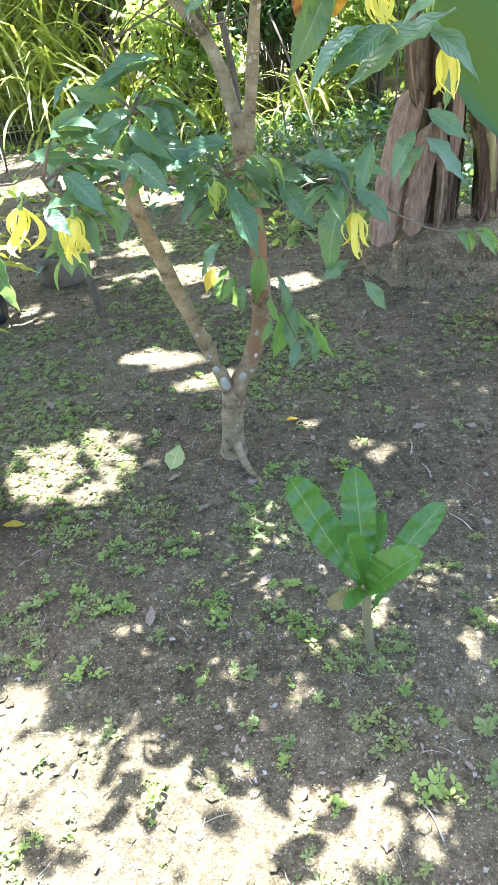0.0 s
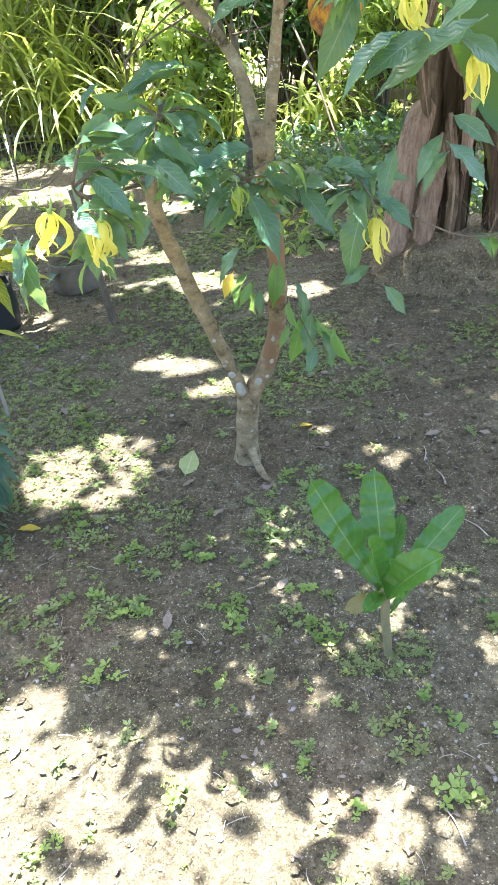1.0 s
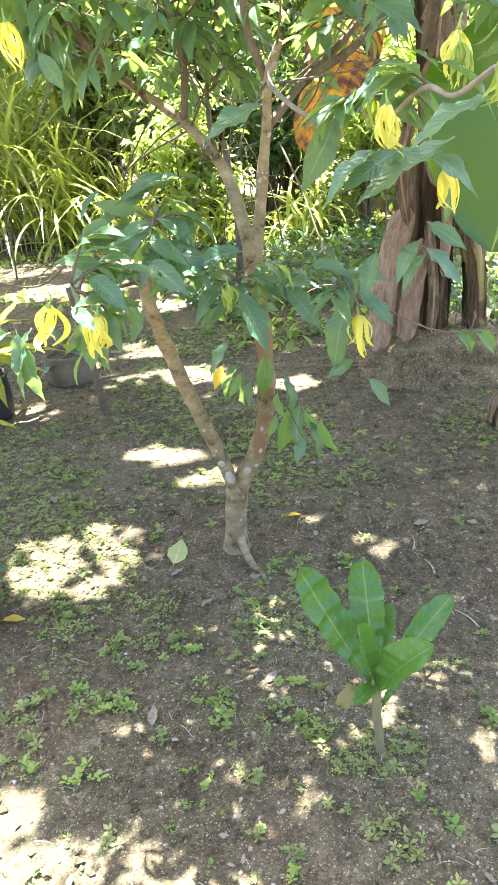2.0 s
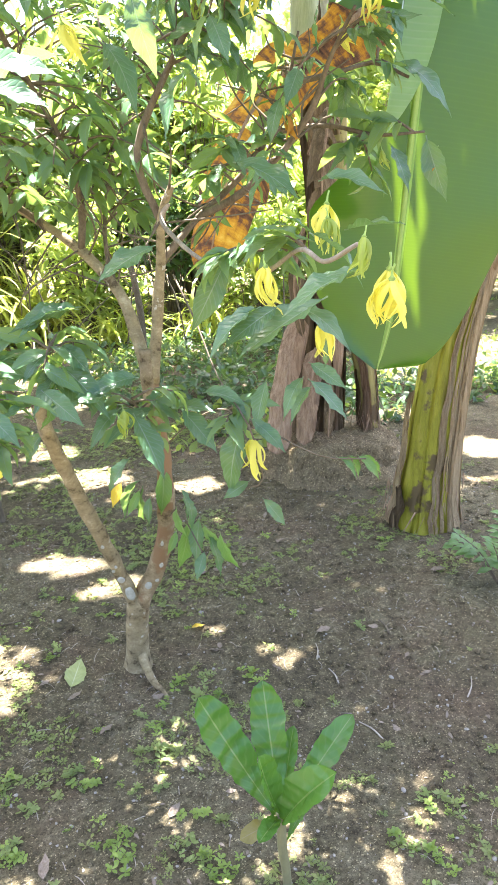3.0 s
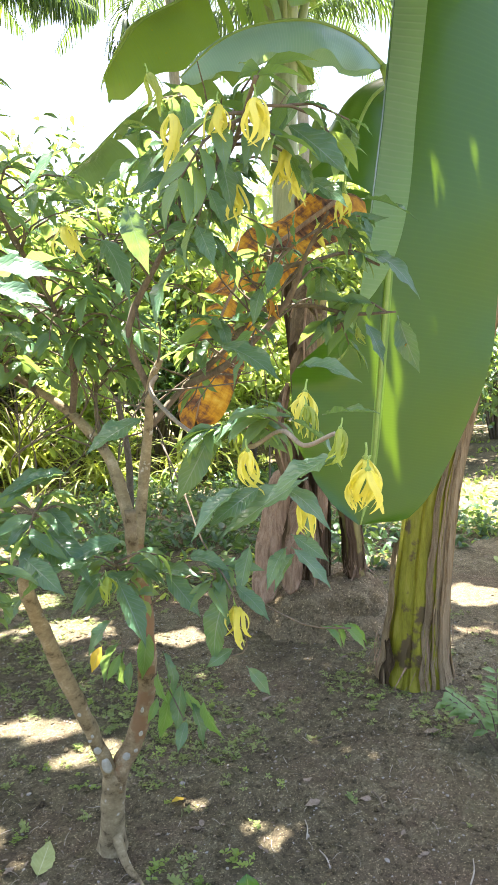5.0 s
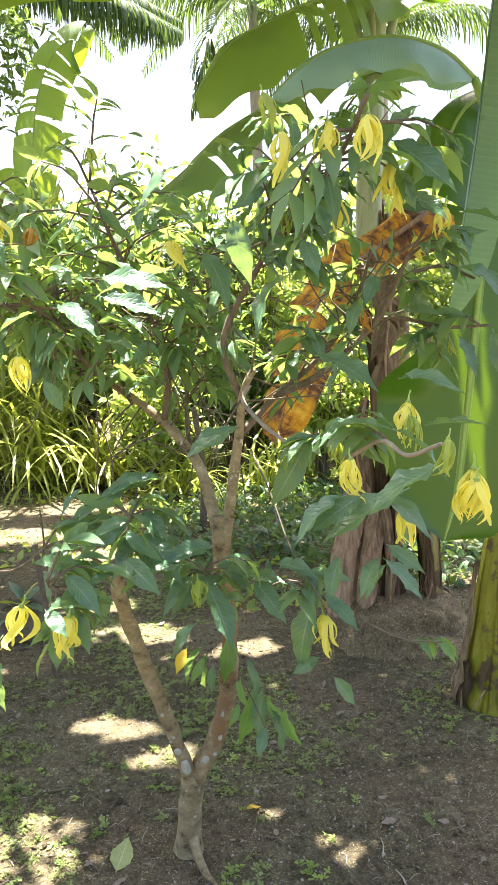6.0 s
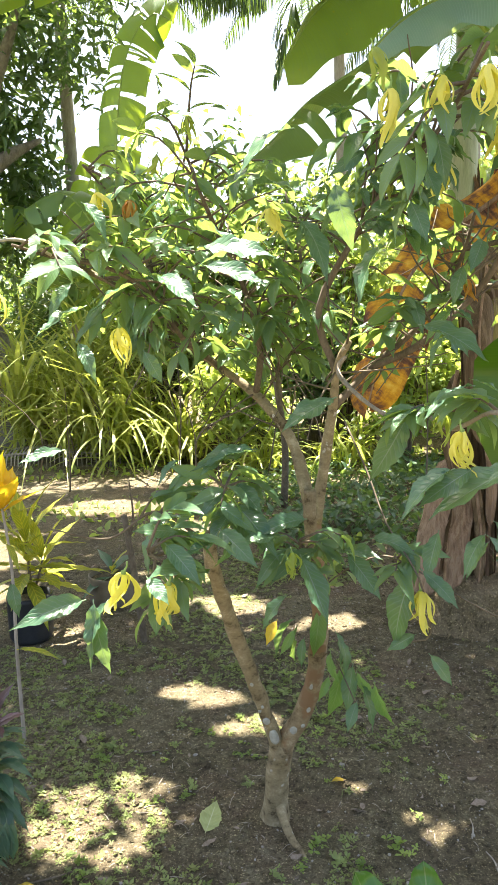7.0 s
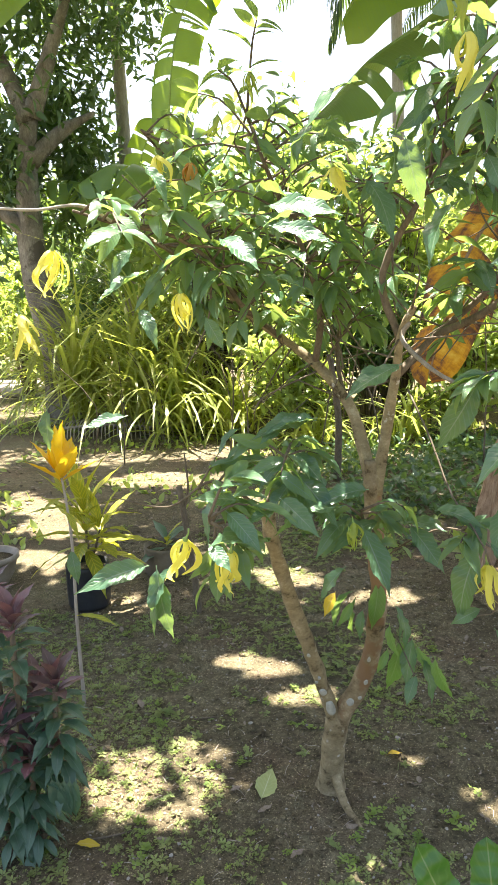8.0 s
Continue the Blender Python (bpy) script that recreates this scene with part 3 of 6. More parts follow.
BRANCHES = {
    "a": [(0.04, 1.95, 1.49), (0.15, 2.00, 1.60), (0.27, 2.00, 1.70), (0.36, 2.00, 1.81), (0.40, 1.95, 1.92), (0.42, 1.90, 2.03)],
    "b": [(0.05, 1.91, 1.59), (0.00, 1.90, 1.76), (0.09, 1.85, 1.94), (0.16, 1.78, 2.05), (0.19, 1.73, 2.15), (0.16, 1.70, 2.22)],
    "c": [(0.15, 2.00, 1.60), (0.28, 1.90, 1.67), (0.41, 1.80, 1.81), (0.45, 1.70, 1.93), (0.48, 1.60, 2.01)],
    "d": [(0.16, 1.78, 2.05), (0.22, 1.60, 2.09), (0.24, 1.40, 2.11), (0.24, 1.15, 2.13)],
    "e": [(-0.19, 2.16, 1.52), (-0.17, 2.10, 1.66), (-0.20, 2.05, 1.81), (-0.25, 2.00, 1.93), (-0.30, 1.90, 2.05), (-0.34, 1.85, 2.17)],
    "f": [(-0.30, 2.22, 1.60), (-0.39, 2.00, 1.70), (-0.45, 1.90, 1.81), (-0.54, 1.80, 1.88), (-0.65, 1.70, 1.90), (-0.72, 1.60, 1.92)],
    "g": [(-0.41, 2.25, 1.68), (-0.47, 2.20, 1.81), (-0.55, 2.20, 1.99), (-0.63, 2.20, 2.14), (-0.69, 2.10, 2.22)],
    "h": [(-0.05, 2.06, 1.29), (-0.12, 2.20, 1.50), (-0.10, 2.30, 1.73), (-0.04, 2.30, 1.91), (-0.08, 2.30, 2.11)],
    "i": [(0.40, 1.95, 1.92), (0.52, 1.93, 1.94), (0.62, 1.92, 1.96), (0.70, 1.88, 1.92)],
    "j": [(0.36, 2.00, 1.81), (0.50, 1.95, 1.82), (0.62, 1.90, 1.79), (0.74, 1.86, 1.79)],
}
THIN = {
    "low_a": [(-0.32, 1.87, 1.14), (-0.38, 1.70, 1.16), (-0.40, 1.50, 1.20), (-0.38, 1.36, 1.26)],
    "low_b": [(-0.32, 1.87, 1.12), (-0.45, 1.80, 1.23), (-0.57, 1.75, 1.17), (-0.71, 1.70, 1.21)],
    "low_c": [(-0.01, 2.06, 0.90), (0.07, 1.90, 1.03), (0.16, 1.75, 1.12), (0.22, 1.60, 1.13), (0.36, 1.45, 1.08), (0.46, 1.40, 1.08)],
    "low_d": [(-0.01, 2.06, 0.92), (-0.05, 1.85, 1.10), (-0.06, 1.70, 1.18)],
    "low_e": [(-0.32, 1.87, 1.13), (-0.28, 1.80, 1.25), (-0.24, 1.74, 1.33)],
    "shoot": [(-0.01, 2.13, 0.63), (0.03, 2.05, 0.71), (0.06, 2.00, 0.68), (0.10, 1.95, 0.60)],
    "hanging": [(0.07, 1.90, 1.46), (0.12, 1.80, 1.34), (0.16, 1.70, 1.22), (0.22, 1.58, 1.12), (0.25, 1.58, 0.98), (0.20, 1.60, 0.95)],
}
trunk_path = [(-0.158, 2.245, -0.05), (-0.157, 2.235, 0.06), (-0.146, 2.22, 0.19), (-0.134, 2.2, 0.28), (-0.125, 2.19, 0.335)]
pts = spline(trunk_path, 34)
bm = bmesh.new()
sweep(bm, pts, [(0.0435 - 0.014 * max(0, p.z) + 0.009 * math.exp(-max(0, p.z) / 0.03)) * (1 if p.z < 0.285 else max(0.35, 1 - ((p.z - 0.285) / 0.06) ** 2)) for p in pts], 28, 0.14, 3)
part("trunk", bm, BARK, tree)
tube("root", [(-0.145, 2.215, 0.07), (-0.125, 2.17, 0.03), (-0.1, 2.115, 0.008), (-0.072, 2.075, 0.0), (-0.05, 2.05, -0.015)], (0.02, 0.005), BARK, tree, 12, 0.25, 20)
stem("stem", STEMS["left"], 0.026, 0.02, 11, sides=18, rough=0.34, n=48)
stem("stem", STEMS["right"], 0.032, 0.023, 12, BARK_WARM, sides=18, rough=0.26, n=56)
stem("limb", STEMS["left_limb"], 0.02, 0.006, 13, n=34)
stem("limb", STEMS["right_limb"], 0.019, 0.008, 14)
for i, (k, p) in enumerate(BRANCHES.items()):
    stem("branch", p, 0.0115 if k in "abceg" else 0.008, 0.0035, 20 + i, TWIG, 8, 0.2, 20)
for i, (k, p) in enumerate(THIN.items()):
    stem("twig", p, 0.0026 if k in ("hanging", "low_c", "shoot") else 0.0055, 0.0018, 40 + i, TWIG, 6, 0.1, 16)
stem("cut_limb", [(0.07, 1.88, 1.64), (0.05, 1.87, 1.60), (0.085, 1.76, 1.55), (0.15, 1.58, 1.505), (0.2, 1.45, 1.525), (0.235, 1.33, 1.505), (0.275, 1.20, 1.55), (0.295, 1.1, 1.535), (0.32, 1.0, 1.565)], 0.0068, 0.0032, 60, TWIG_WEATHERED, 8, 0.3, 40)
stem("grey_branch", [(-0.65, 1.70, 1.90), (-0.70, 1.60, 1.93), (-0.77, 1.50, 1.91), (-0.85, 1.45, 1.91), (-0.98, 1.40, 1.90)], 0.0045, 0.0028, 61, TWIG_PALE, 6, 0.2)


def lichen_patch(path, along, turn, size, tall, radius):
    """A thin crust that wraps part of a round stem; turn: degrees about the stem from the path's side."""
    pts = spline(path, 60)
    k = int(along * 59)
    p, d = pts[k], (pts[min(k + 1, 59)] - pts[k - 1]).normalized()
    out = (Vector((0, -1, 0)) - d * d.dot(Vector((0, -1, 0)))).normalized()
    out = Matrix.Rotation(radians(turn), 3, d) @ out
    side = d.cross(out)
    bm = bmesh.new()
    centre = bm.verts.new(p + out * (radius + 0.0035))
    rings = []
    for f, lift in ((0.6, 0.0035), (0.9, 0.003), (1.0, -0.003)):
        ring = []
        for q in range(18):
            a = 2 * math.pi * q / 18
            r = f * (1 + 0.16 * noise.noise(Vector((along * 50 + math.cos(a), math.sin(a), size * 300))))
            u, v = size * r * math.cos(a) / radius, size * tall * r * math.sin(a)
            ring.append(bm.verts.new(p + d * v + (out * math.cos(u) + side * math.sin(u)) * (radius + lift)))
        rings.append(ring)
    for q in range(18):
        bm.faces.new((centre, rings[0][q], rings[0][(q + 1) % 18]))
        for a, b in zip(rings, rings[1:]):
            bm.faces.new((a[q], b[q], b[(q + 1) % 18], a[(q + 1) % 18]))
    ob = part("lichen_patch", bm, LICHEN, tree, "pale grey-green lichen crust")
    ob.matrix_parent_inverse = tree.matrix_basis.inverted()


for path, along, turn, size, tall, radius in (("left", 0.185, 5, 0.017, 1.9, 0.0265), ("left", 0.255, -4, 0.0135, 1.0, 0.026), ("left", 0.31, -25, 0.006, 1.0, 0.026), ("left", 0.335, 8, 0.0055, 1.0, 0.0255), ("left", 0.44, -10, 0.006, 1.3, 0.025),
                                              ("right", 0.2, -8, 0.013, 1.1, 0.031), ("right", 0.225, 28, 0.008, 1.0, 0.031), ("right", 0.3, 12, 0.007, 1.5, 0.03), ("right", 0.38, -12, 0.006, 1.8, 0.0295)):
    lichen_patch(STEMS[path], along, turn, size, tall, radius)

LEAF_COUNT = [0]


def tree_leaf(base, tip, shapes=LEAF_SHAPES, up=None, grow=1.08, seed=0):
    base, tip = Vector(base), Vector(tip)
    way = tip - base
    rnd = random.Random(LEAF_COUNT[0] * 7 + seed)
    LEAF_COUNT[0] += 1
    lift = Vector(up) if up is not None else Vector((rnd.uniform(-0.5, 0.5), rnd.uniform(-0.9, 0.2), 0.9))
    put("leaf", shapes[LEAF_COUNT[0] % len(shapes)], tree, aim(base, way, lift, way.length * grow))


SPRAYS = {
    "low left": [(-0.17, 1.75, 1.40, -0.29, 1.70, 1.42), (-0.25, 1.75, 1.39, -0.31, 1.70, 1.36), (-0.23, 1.80, 1.31, -0.16, 1.70, 1.26), (-0.23, 1.75, 1.26, -0.13, 1.62, 1.22), (-0.25, 1.55, 1.25, -0.17, 1.45, 1.21), (-0.36, 1.70, 1.39, -0.42, 1.65, 1.36),
                 (-0.33, 1.45, 1.27, -0.40, 1.38, 1.30), (-0.24, 1.45, 1.25, -0.31, 1.38, 1.24), (-0.22, 1.50, 1.24, -0.23, 1.50, 1.16), (-0.35, 1.40, 1.26, -0.27, 1.33, 1.21), (-0.32, 1.90, 1.05, -0.41, 1.90, 0.96), (-0.37, 1.40, 1.16, -0.37, 1.38, 1.06),
                 (-0.23, 1.70, 1.26, -0.30, 1.65, 1.17), (-0.24, 1.70, 1.31, -0.32, 1.65, 1.28), (-0.30, 1.50, 1.29, -0.38, 1.45, 1.31)],
    "low middle": [(-0.04, 1.75, 1.22, -0.15, 1.65, 1.24), (-0.10, 1.70, 1.19, -0.21, 1.60, 1.21), (-0.06, 1.70, 1.14, 0.01, 1.60, 1.01), (-0.09, 1.72, 1.15, -0.18, 1.65, 1.11), (0.03, 1.80, 1.12, 0.13, 1.70, 1.16), (0.12, 1.70, 1.18, 0.20, 1.60, 1.21),
                   (0.06, 1.75, 1.13, 0.15, 1.70, 1.03), (0.16, 1.65, 1.18, 0.23, 1.60, 1.14), (-0.01, 1.80, 1.12, -0.12, 1.70, 1.13), (-0.17, 1.80, 1.40, -0.32, 1.70, 1.40), (-0.26, 1.75, 1.22, -0.33, 1.65, 1.30), (-0.25, 1.75, 1.25, -0.16, 1.65, 1.19)],
    "low right": [(0.27, 1.60, 1.23, 0.23, 1.55, 1.13), (0.21, 1.60, 1.12, 0.13, 1.55, 0.97), (0.23, 1.55, 1.14, 0.29, 1.48, 1.10), (0.36, 1.50, 1.23, 0.29, 1.45, 1.19), (0.34, 1.45, 1.26, 0.42, 1.40, 1.19), (0.31, 1.30, 1.33, 0.37, 1.25, 1.29),
                  (0.31, 1.35, 1.29, 0.25, 1.30, 1.25), (0.32, 1.20, 1.41, 0.33, 1.20, 1.34), (0.22, 1.55, 1.15, 0.28, 1.50, 1.10), (0.22, 1.60, 0.97, 0.15, 1.60, 0.93), (0.25, 1.60, 0.92, 0.31, 1.60, 0.84)],
    "front": [(0.17, 1.45, 1.52, 0.10, 1.40, 1.40), (0.33, 1.00, 1.53, 0.20, 0.95, 1.51), (0.19, 1.10, 1.47, 0.09, 1.05, 1.44), (0.22, 1.10, 1.47, 0.13, 1.06, 1.43), (0.30, 1.10, 1.48, 0.15, 1.08, 1.41), (0.25, 1.15, 1.46, 0.32, 1.05, 1.46),
              (0.20, 1.50, 1.71, 0.30, 1.35, 1.68), (0.32, 1.25, 1.66, 0.39, 1.15, 1.68), (0.03, 1.60, 1.55, -0.09, 1.50, 1.51), (0.34, 1.15, 1.58, 0.40, 1.05, 1.60), (0.27, 1.30, 1.59, 0.16, 1.25, 1.59), (0.30, 1.20, 1.57, 0.25, 1.20, 1.62), (0.27, 1.10, 1.58, 0.36, 1.05, 1.54)],
    "top right": [(0.23, 1.40, 2.14, 0.15, 1.35, 2.03), (0.14, 1.40, 2.19, 0.15, 1.40, 2.11), (0.67, 1.90, 1.96, 0.80, 1.80, 1.90), (0.74, 1.85, 1.78, 0.77, 1.80, 1.63), (0.61, 1.90, 1.77, 0.48, 1.85, 1.75), (0.66, 1.90, 1.77, 0.71, 1.85, 1.66), (0.34, 1.40, 2.14, 0.44, 1.30, 2.03),
                  (0.43, 1.50, 2.24, 0.33, 1.45, 2.19), (0.59, 1.70, 2.06, 0.70, 1.60, 2.03), (0.13, 1.50, 1.88, 0.03, 1.40, 1.80), (0.40, 1.60, 2.01, 0.39, 1.60, 1.93), (0.20, 1.60, 1.99, 0.08, 1.50, 1.94), (0.27, 1.50, 2.07, 0.18, 1.40, 2.08), (0.43, 1.60, 2.08, 0.49, 1.50, 2.03)],
    "top left": [(0.01, 1.70, 2.06, 0.04, 1.68, 1.93), (-0.24, 1.30, 1.86, -0.11, 1.25, 1.85), (-0.23, 1.25, 1.82, -0.12, 1.20, 1.79), (-0.05, 1.70, 1.97, 0.03, 1.60, 1.88), (-0.16, 1.60, 2.03, -0.06, 1.50, 2.03), (-0.17, 1.40, 1.76, -0.26, 1.50, 1.84), (-0.10, 1.35, 1.88, -0.24, 1.30, 1.85),
                 (-0.18, 1.50, 1.72, -0.27, 1.50, 1.76), (0.02, 1.45, 2.00, 0.04, 1.40, 1.88), (0.06, 1.50, 1.95, 0.08, 1.50, 2.02), (-0.28, 1.50, 1.92, -0.17, 1.40, 1.92), (-0.35, 1.60, 2.19, -0.27, 1.55, 2.18), (-0.11, 1.60, 2.08, -0.21, 1.50, 2.02), (-0.06, 1.50, 2.12, -0.18, 1.40, 2.09)],
    "far left": [(-0.36, 1.50, 1.83, -0.27, 1.40, 1.79), (-0.53, 1.45, 1.69, -0.48, 1.40, 1.63), (-0.40, 1.50, 1.67, -0.36, 1.50, 1.60), (-0.52, 1.50, 1.77, -0.60, 1.40, 1.72), (-0.55, 1.50, 1.82, -0.60, 1.45, 1.77), (-0.42, 1.55, 1.82, -0.52, 1.50, 1.78), (-0.55, 1.60, 2.01, -0.47, 1.55, 1.95),
                 (-0.64, 1.20, 1.51, -0.65, 1.20, 1.43), (-0.52, 1.30, 1.48, -0.59, 1.25, 1.47), (-0.42, 1.20, 1.21, -0.49, 1.15, 1.12), (-0.45, 1.20, 1.21, -0.43, 1.15, 1.09), (-0.48, 1.25, 1.19, -0.57, 1.15, 1.20), (-0.37, 1.30, 1.22, -0.32, 1.25, 1.19), (-0.27, 1.50, 1.16, -0.35, 1.30, 1.24), (-0.41, 1.60, 1.24, -0.46, 1.55, 1.16)],
}
for k, rows in SPRAYS.items():
    for x, y, z, X, Y, Z in rows:
        tree_leaf((x, y, z), (X, Y, Z))
tree_leaf((0.00, 2.06, 0.86), (-0.01, 2.02, 0.70), YOUNG_SHAPES, (0.2, -1, 0.3))
SHOOT = [((0.048, 2.030, 0.789), (0.086, 1.990, 0.710)), ((0.067, 2.018, 0.688), (0.041, 1.978, 0.520)), ((0.100, 2.006, 0.696), (0.075, 1.966, 0.564)), ((0.108, 1.994, 0.679), (0.160, 1.954, 0.587)), ((0.122, 1.982, 0.646), (0.177, 1.942, 0.524)), ((0.025, 1.990, 0.664), (-0.002, 1.950, 0.604)),
         ((0.109, 1.968, 0.594), (0.074, 1.928, 0.521)), ((0.159, 1.956, 0.661), (0.184, 1.916, 0.537)), ((0.061, 1.984, 0.780), (0.104, 1.944, 0.694)), ((-0.079, 2.02, 0.801), (-0.117, 1.98, 0.738)), ((-0.048, 2.01, 0.779), (-0.070, 1.97, 0.708)), ((0.029, 1.978, 0.751), (0.032, 1.938, 0.659))]
for i, (b, t) in enumerate(SHOOT):
    tree_leaf(b, t, YOUNG_SHAPES if i % 2 else LEAF_SHAPES, (0.9 - 0.6 * (i % 4), -0.7, 0.6), 1.1)
for i in range(6):
    rnd = random.Random(560 + i)
    b = Vector((0.40 + 0.012 * i, 1.43, 1.08))
    tree_leaf(b, b + Vector((rnd.uniform(-0.01, 0.06), rnd.uniform(-0.04, 0.02), rnd.uniform(-0.06, -0.01))), YOUNG_SHAPES)
tree_leaf((-0.13, 2.0, 0.84), (-0.17, 1.98, 0.77), [YELLOW_SHAPE])
tree_leaf((-0.10, 2.05, 0.90), (-0.20, 2.05, 0.80), LEAF_SHAPES)
tree_leaf((-0.08, 2.05, 0.82), (-0.17, 2.12, 0.72), LEAF_SHAPES)
tree_leaf((-0.07, 2.05, 0.80), (-0.10, 2.12, 0.66), LEAF_SHAPES)

# leafy side shoots along the branches
rng = np.random.default_rng(4)
many = []
shoots = 0
for src, count, spread in [(BRANCHES[k], {"a": 12, "c": 10, "b": 26, "d": 20, "e": 40, "f": 30, "g": 40, "h": 36}.get(k, 20), 1.0) for k in "abcdefgh"] + [(STEMS["left_limb"][3:], 48, 1.2), (THIN["low_b"], 10, 0.6), (THIN["low_e"], 10, 0.6), (THIN["low_d"], 8, 0.5), (THIN["low_a"][1:], 8, 0.5), (THIN["low_c"][1:4], 2, 0.4), ([(0.17, 1.55, 1.52), (0.23, 1.35, 1.54), (0.30, 1.2, 1.55)], 7, 0.45), (BRANCHES["i"], 3, 0.6), (BRANCHES["j"], 3, 0.5)]:
    pts = spline(src, 30)
    for s in range(count):
        p = pts[int(rng.integers(9, 30))]
        d = Vector(rng.normal(size=3) * (1, 1, 0.6) + (0, 0, 0.35)).normalized()
        ln = float(rng.uniform(0.1, 0.27)) * spread
        end = p + d * ln + Vector((0, 0, -0.25 * ln))
        if end.y < 1.15 or end.z > 2.36 or end.x < -0.62 or (end.x < -0.45 and end.z < 1.62):
            continue
        path = spline([p, p + d * ln * 0.55, end], 7)
        tube("twig", path, (0.004, 0.0018), TWIG, tree, 5, 0, 6)
        shoots += 1
        for q in range(2, 7):
            for side in ((1, -1) if q > 4 else (1 if q % 2 else -1,)):
                along = (path[min(q, 6)] - path[q - 1]).normalized()
                out = along.cross(Vector((0, 0, 1))).normalized() * side
                w = along * rng.uniform(0.3, 0.9) + out * rng.uniform(0.5, 1) + Vector((0, 0, rng.uniform(-0.8, 0.15)))
                size = float(rng.uniform(0.05, 0.115))
                many.append((path[q], w.normalized(), size, rng.normal(size=3) * 0.4 + (0, -0.2, 1)))
for src, count in [(BRANCHES[k], 14) for k in "abcefgh"] + [(STEMS["left_limb"][2:], 22), (STEMS["right_limb"][2:], 6)]:
    pts = spline(src, 30)
    for k in range(count):
        p = pts[int(rng.integers(4, 28))]
        d = Vector(rng.normal(size=3) * (1, 0.8, 0.8) + (0, 0, 0.3)).normalized()
        ln = float(rng.uniform(0.12, 0.34))
        end = p + d * ln
        if end.x < -0.62 or end.z > 2.3 or end.x > 0.5 or (end.x > 0.35 and end.y < 1.6):
            continue
        tube("twig", [p, p + d * ln * 0.5 + Vector(rng.normal(size=3)) * 0.02, end + Vector(rng.normal(size=3)) * 0.03], (0.0035, 0.0014), TWIG, tree, 5, 0, 8)
near = [r for r in many if r[0].y < 1.82]
rest = [r for r in many if r[0].y >= 1.82]
for i, (b, w, size, up) in enumerate(near):
    if LEAF_COUNT[0] < 300:
        tree_leaf(b, b + w * size, YOUNG_SHAPES if i % 9 == 0 else LEAF_SHAPES, up, 1.0)
    else:
        rest.append((b, w, size, up))
cloud("foliage", BLADE, [r[0] for r in rest], [r[1] for r in rest], [r[3] for r in rest], np.array([r[2] for r in rest]), np.array([r[2] for r in rest]) * 0.34, LEAF_MANY, None)["kind"] = "stuff"
foliage = bpy.data.objects["foliage"]
foliage.parent = tree
foliage.matrix_basis = tree.matrix_basis.inverted()


# flowers: six limp strap petals that hang from a short stalk
def petal_mesh(name, material, curl, seed):
    rnd = random.Random(seed)
    verts, uvs, faces = [], [], []
    n = 9
    for i in range(n + 1):
        u = i / n
        if curl < 0.5:      # bows out and turns in below
            x, z = 0.04 + 0.21 * math.sin(math.pi * min(1, u * 1.1)) - 0.05 * u, 0.06 * math.sin(u * 6) - 1.0 * u ** 1.15
        elif curl < 0.8:    # hangs loosely
            x, z = 0.05 + 0.24 * math.sin(math.pi * 0.9 * u) - 0.1 * u * u, 0.06 * math.sin(u * 3) - 0.95 * u + 0.25 * max(0, u - 0.75)
        else:               # spreads and rolls up at the tip
            x, z = 0.04 + 0.24 * math.sin(u * 2.7), 0.1 * math.sin(u * 3.1) - 0.95 * u + 0.7 * max(0, u - 0.72)
        w = 0.07 * math.sin(math.pi * min(1, u * 0.8 + 0.16)) ** 0.8 + 0.006
        sway = (0.1 + 0.03 * seed) * math.sin(u * 4.5 + seed * 1.7) * u
        for v in (-1, 0, 1):
            verts.append((x - 0.035 * abs(v) * math.sin(math.pi * u), sway + v * w, z))
            uvs.append((u, 0.5 + v / 2))
    for i in range(n):
        for k in (0, 1):
            a = i * 3 + k
            faces.append((a, a + 1, a + 4, a + 3))
    me = bpy.data.meshes.new(name)
    me.from_pydata(verts, [], faces)
    layer = me.uv_layers.new(name="UVMap")
    for loop in me.loops:
        layer.data[loop.index].uv = uvs[loop.vertex_index]
    me.shade_smooth()
    me.materials.append(material)
    return me


PETALS = {m.name: [petal_mesh("petal_blade", m, c, s) for c, s in ((0.25, 1), (1.0, 2), (0.6, 3), (0.25, 4), (0.6, 5))] for m in (PETAL, PETAL_GREEN, PETAL_OLD)}
bm = bmesh.new()
sweep(bm, [Vector((0, 0, 0.32)), Vector((0.03, 0, 0.2)), Vector((0.01, 0, 0.08)), Vector((0, 0, 0.03))], (0.022, 0.02, 0.03, 0.075), 7)
sweep(bm, [Vector((0, 0, 0.03)), Vector((0, 0, -0.1))], (0.07, 0.03), 7)
calyx = bpy.data.meshes.new("calyx")
bm.to_mesh(calyx)
bm.free()
calyx.materials.append(RIB)
calyx.shade_smooth()


def flower(at, size, material, seed):
    rnd = random.Random(seed)
    ob = put("flower", calyx, tree, Matrix.Translation(at) @ pose(0, 0, 0, rnd.uniform(-18, 18), rnd.uniform(-18, 18), rnd.uniform(0, 360)) @ Matrix.Scale(size, 4))
    if material is not PETAL:
        tagged(ob, "young green flower" if material is PETAL_GREEN else "withered orange-brown flower")
    for k in range(rnd.choice((9, 10, 11))):
        p = new("petal", PETALS[material.name][rnd.randrange(5)])
        p.parent = ob
        p.matrix_basis = pose(0, 0, 0, rnd.uniform(-18, 18), rnd.uniform(-16, 16), k * 47 + rnd.uniform(-25, 25)) @ Matrix.Scale(rnd.uniform(0.65, 1.3), 4)


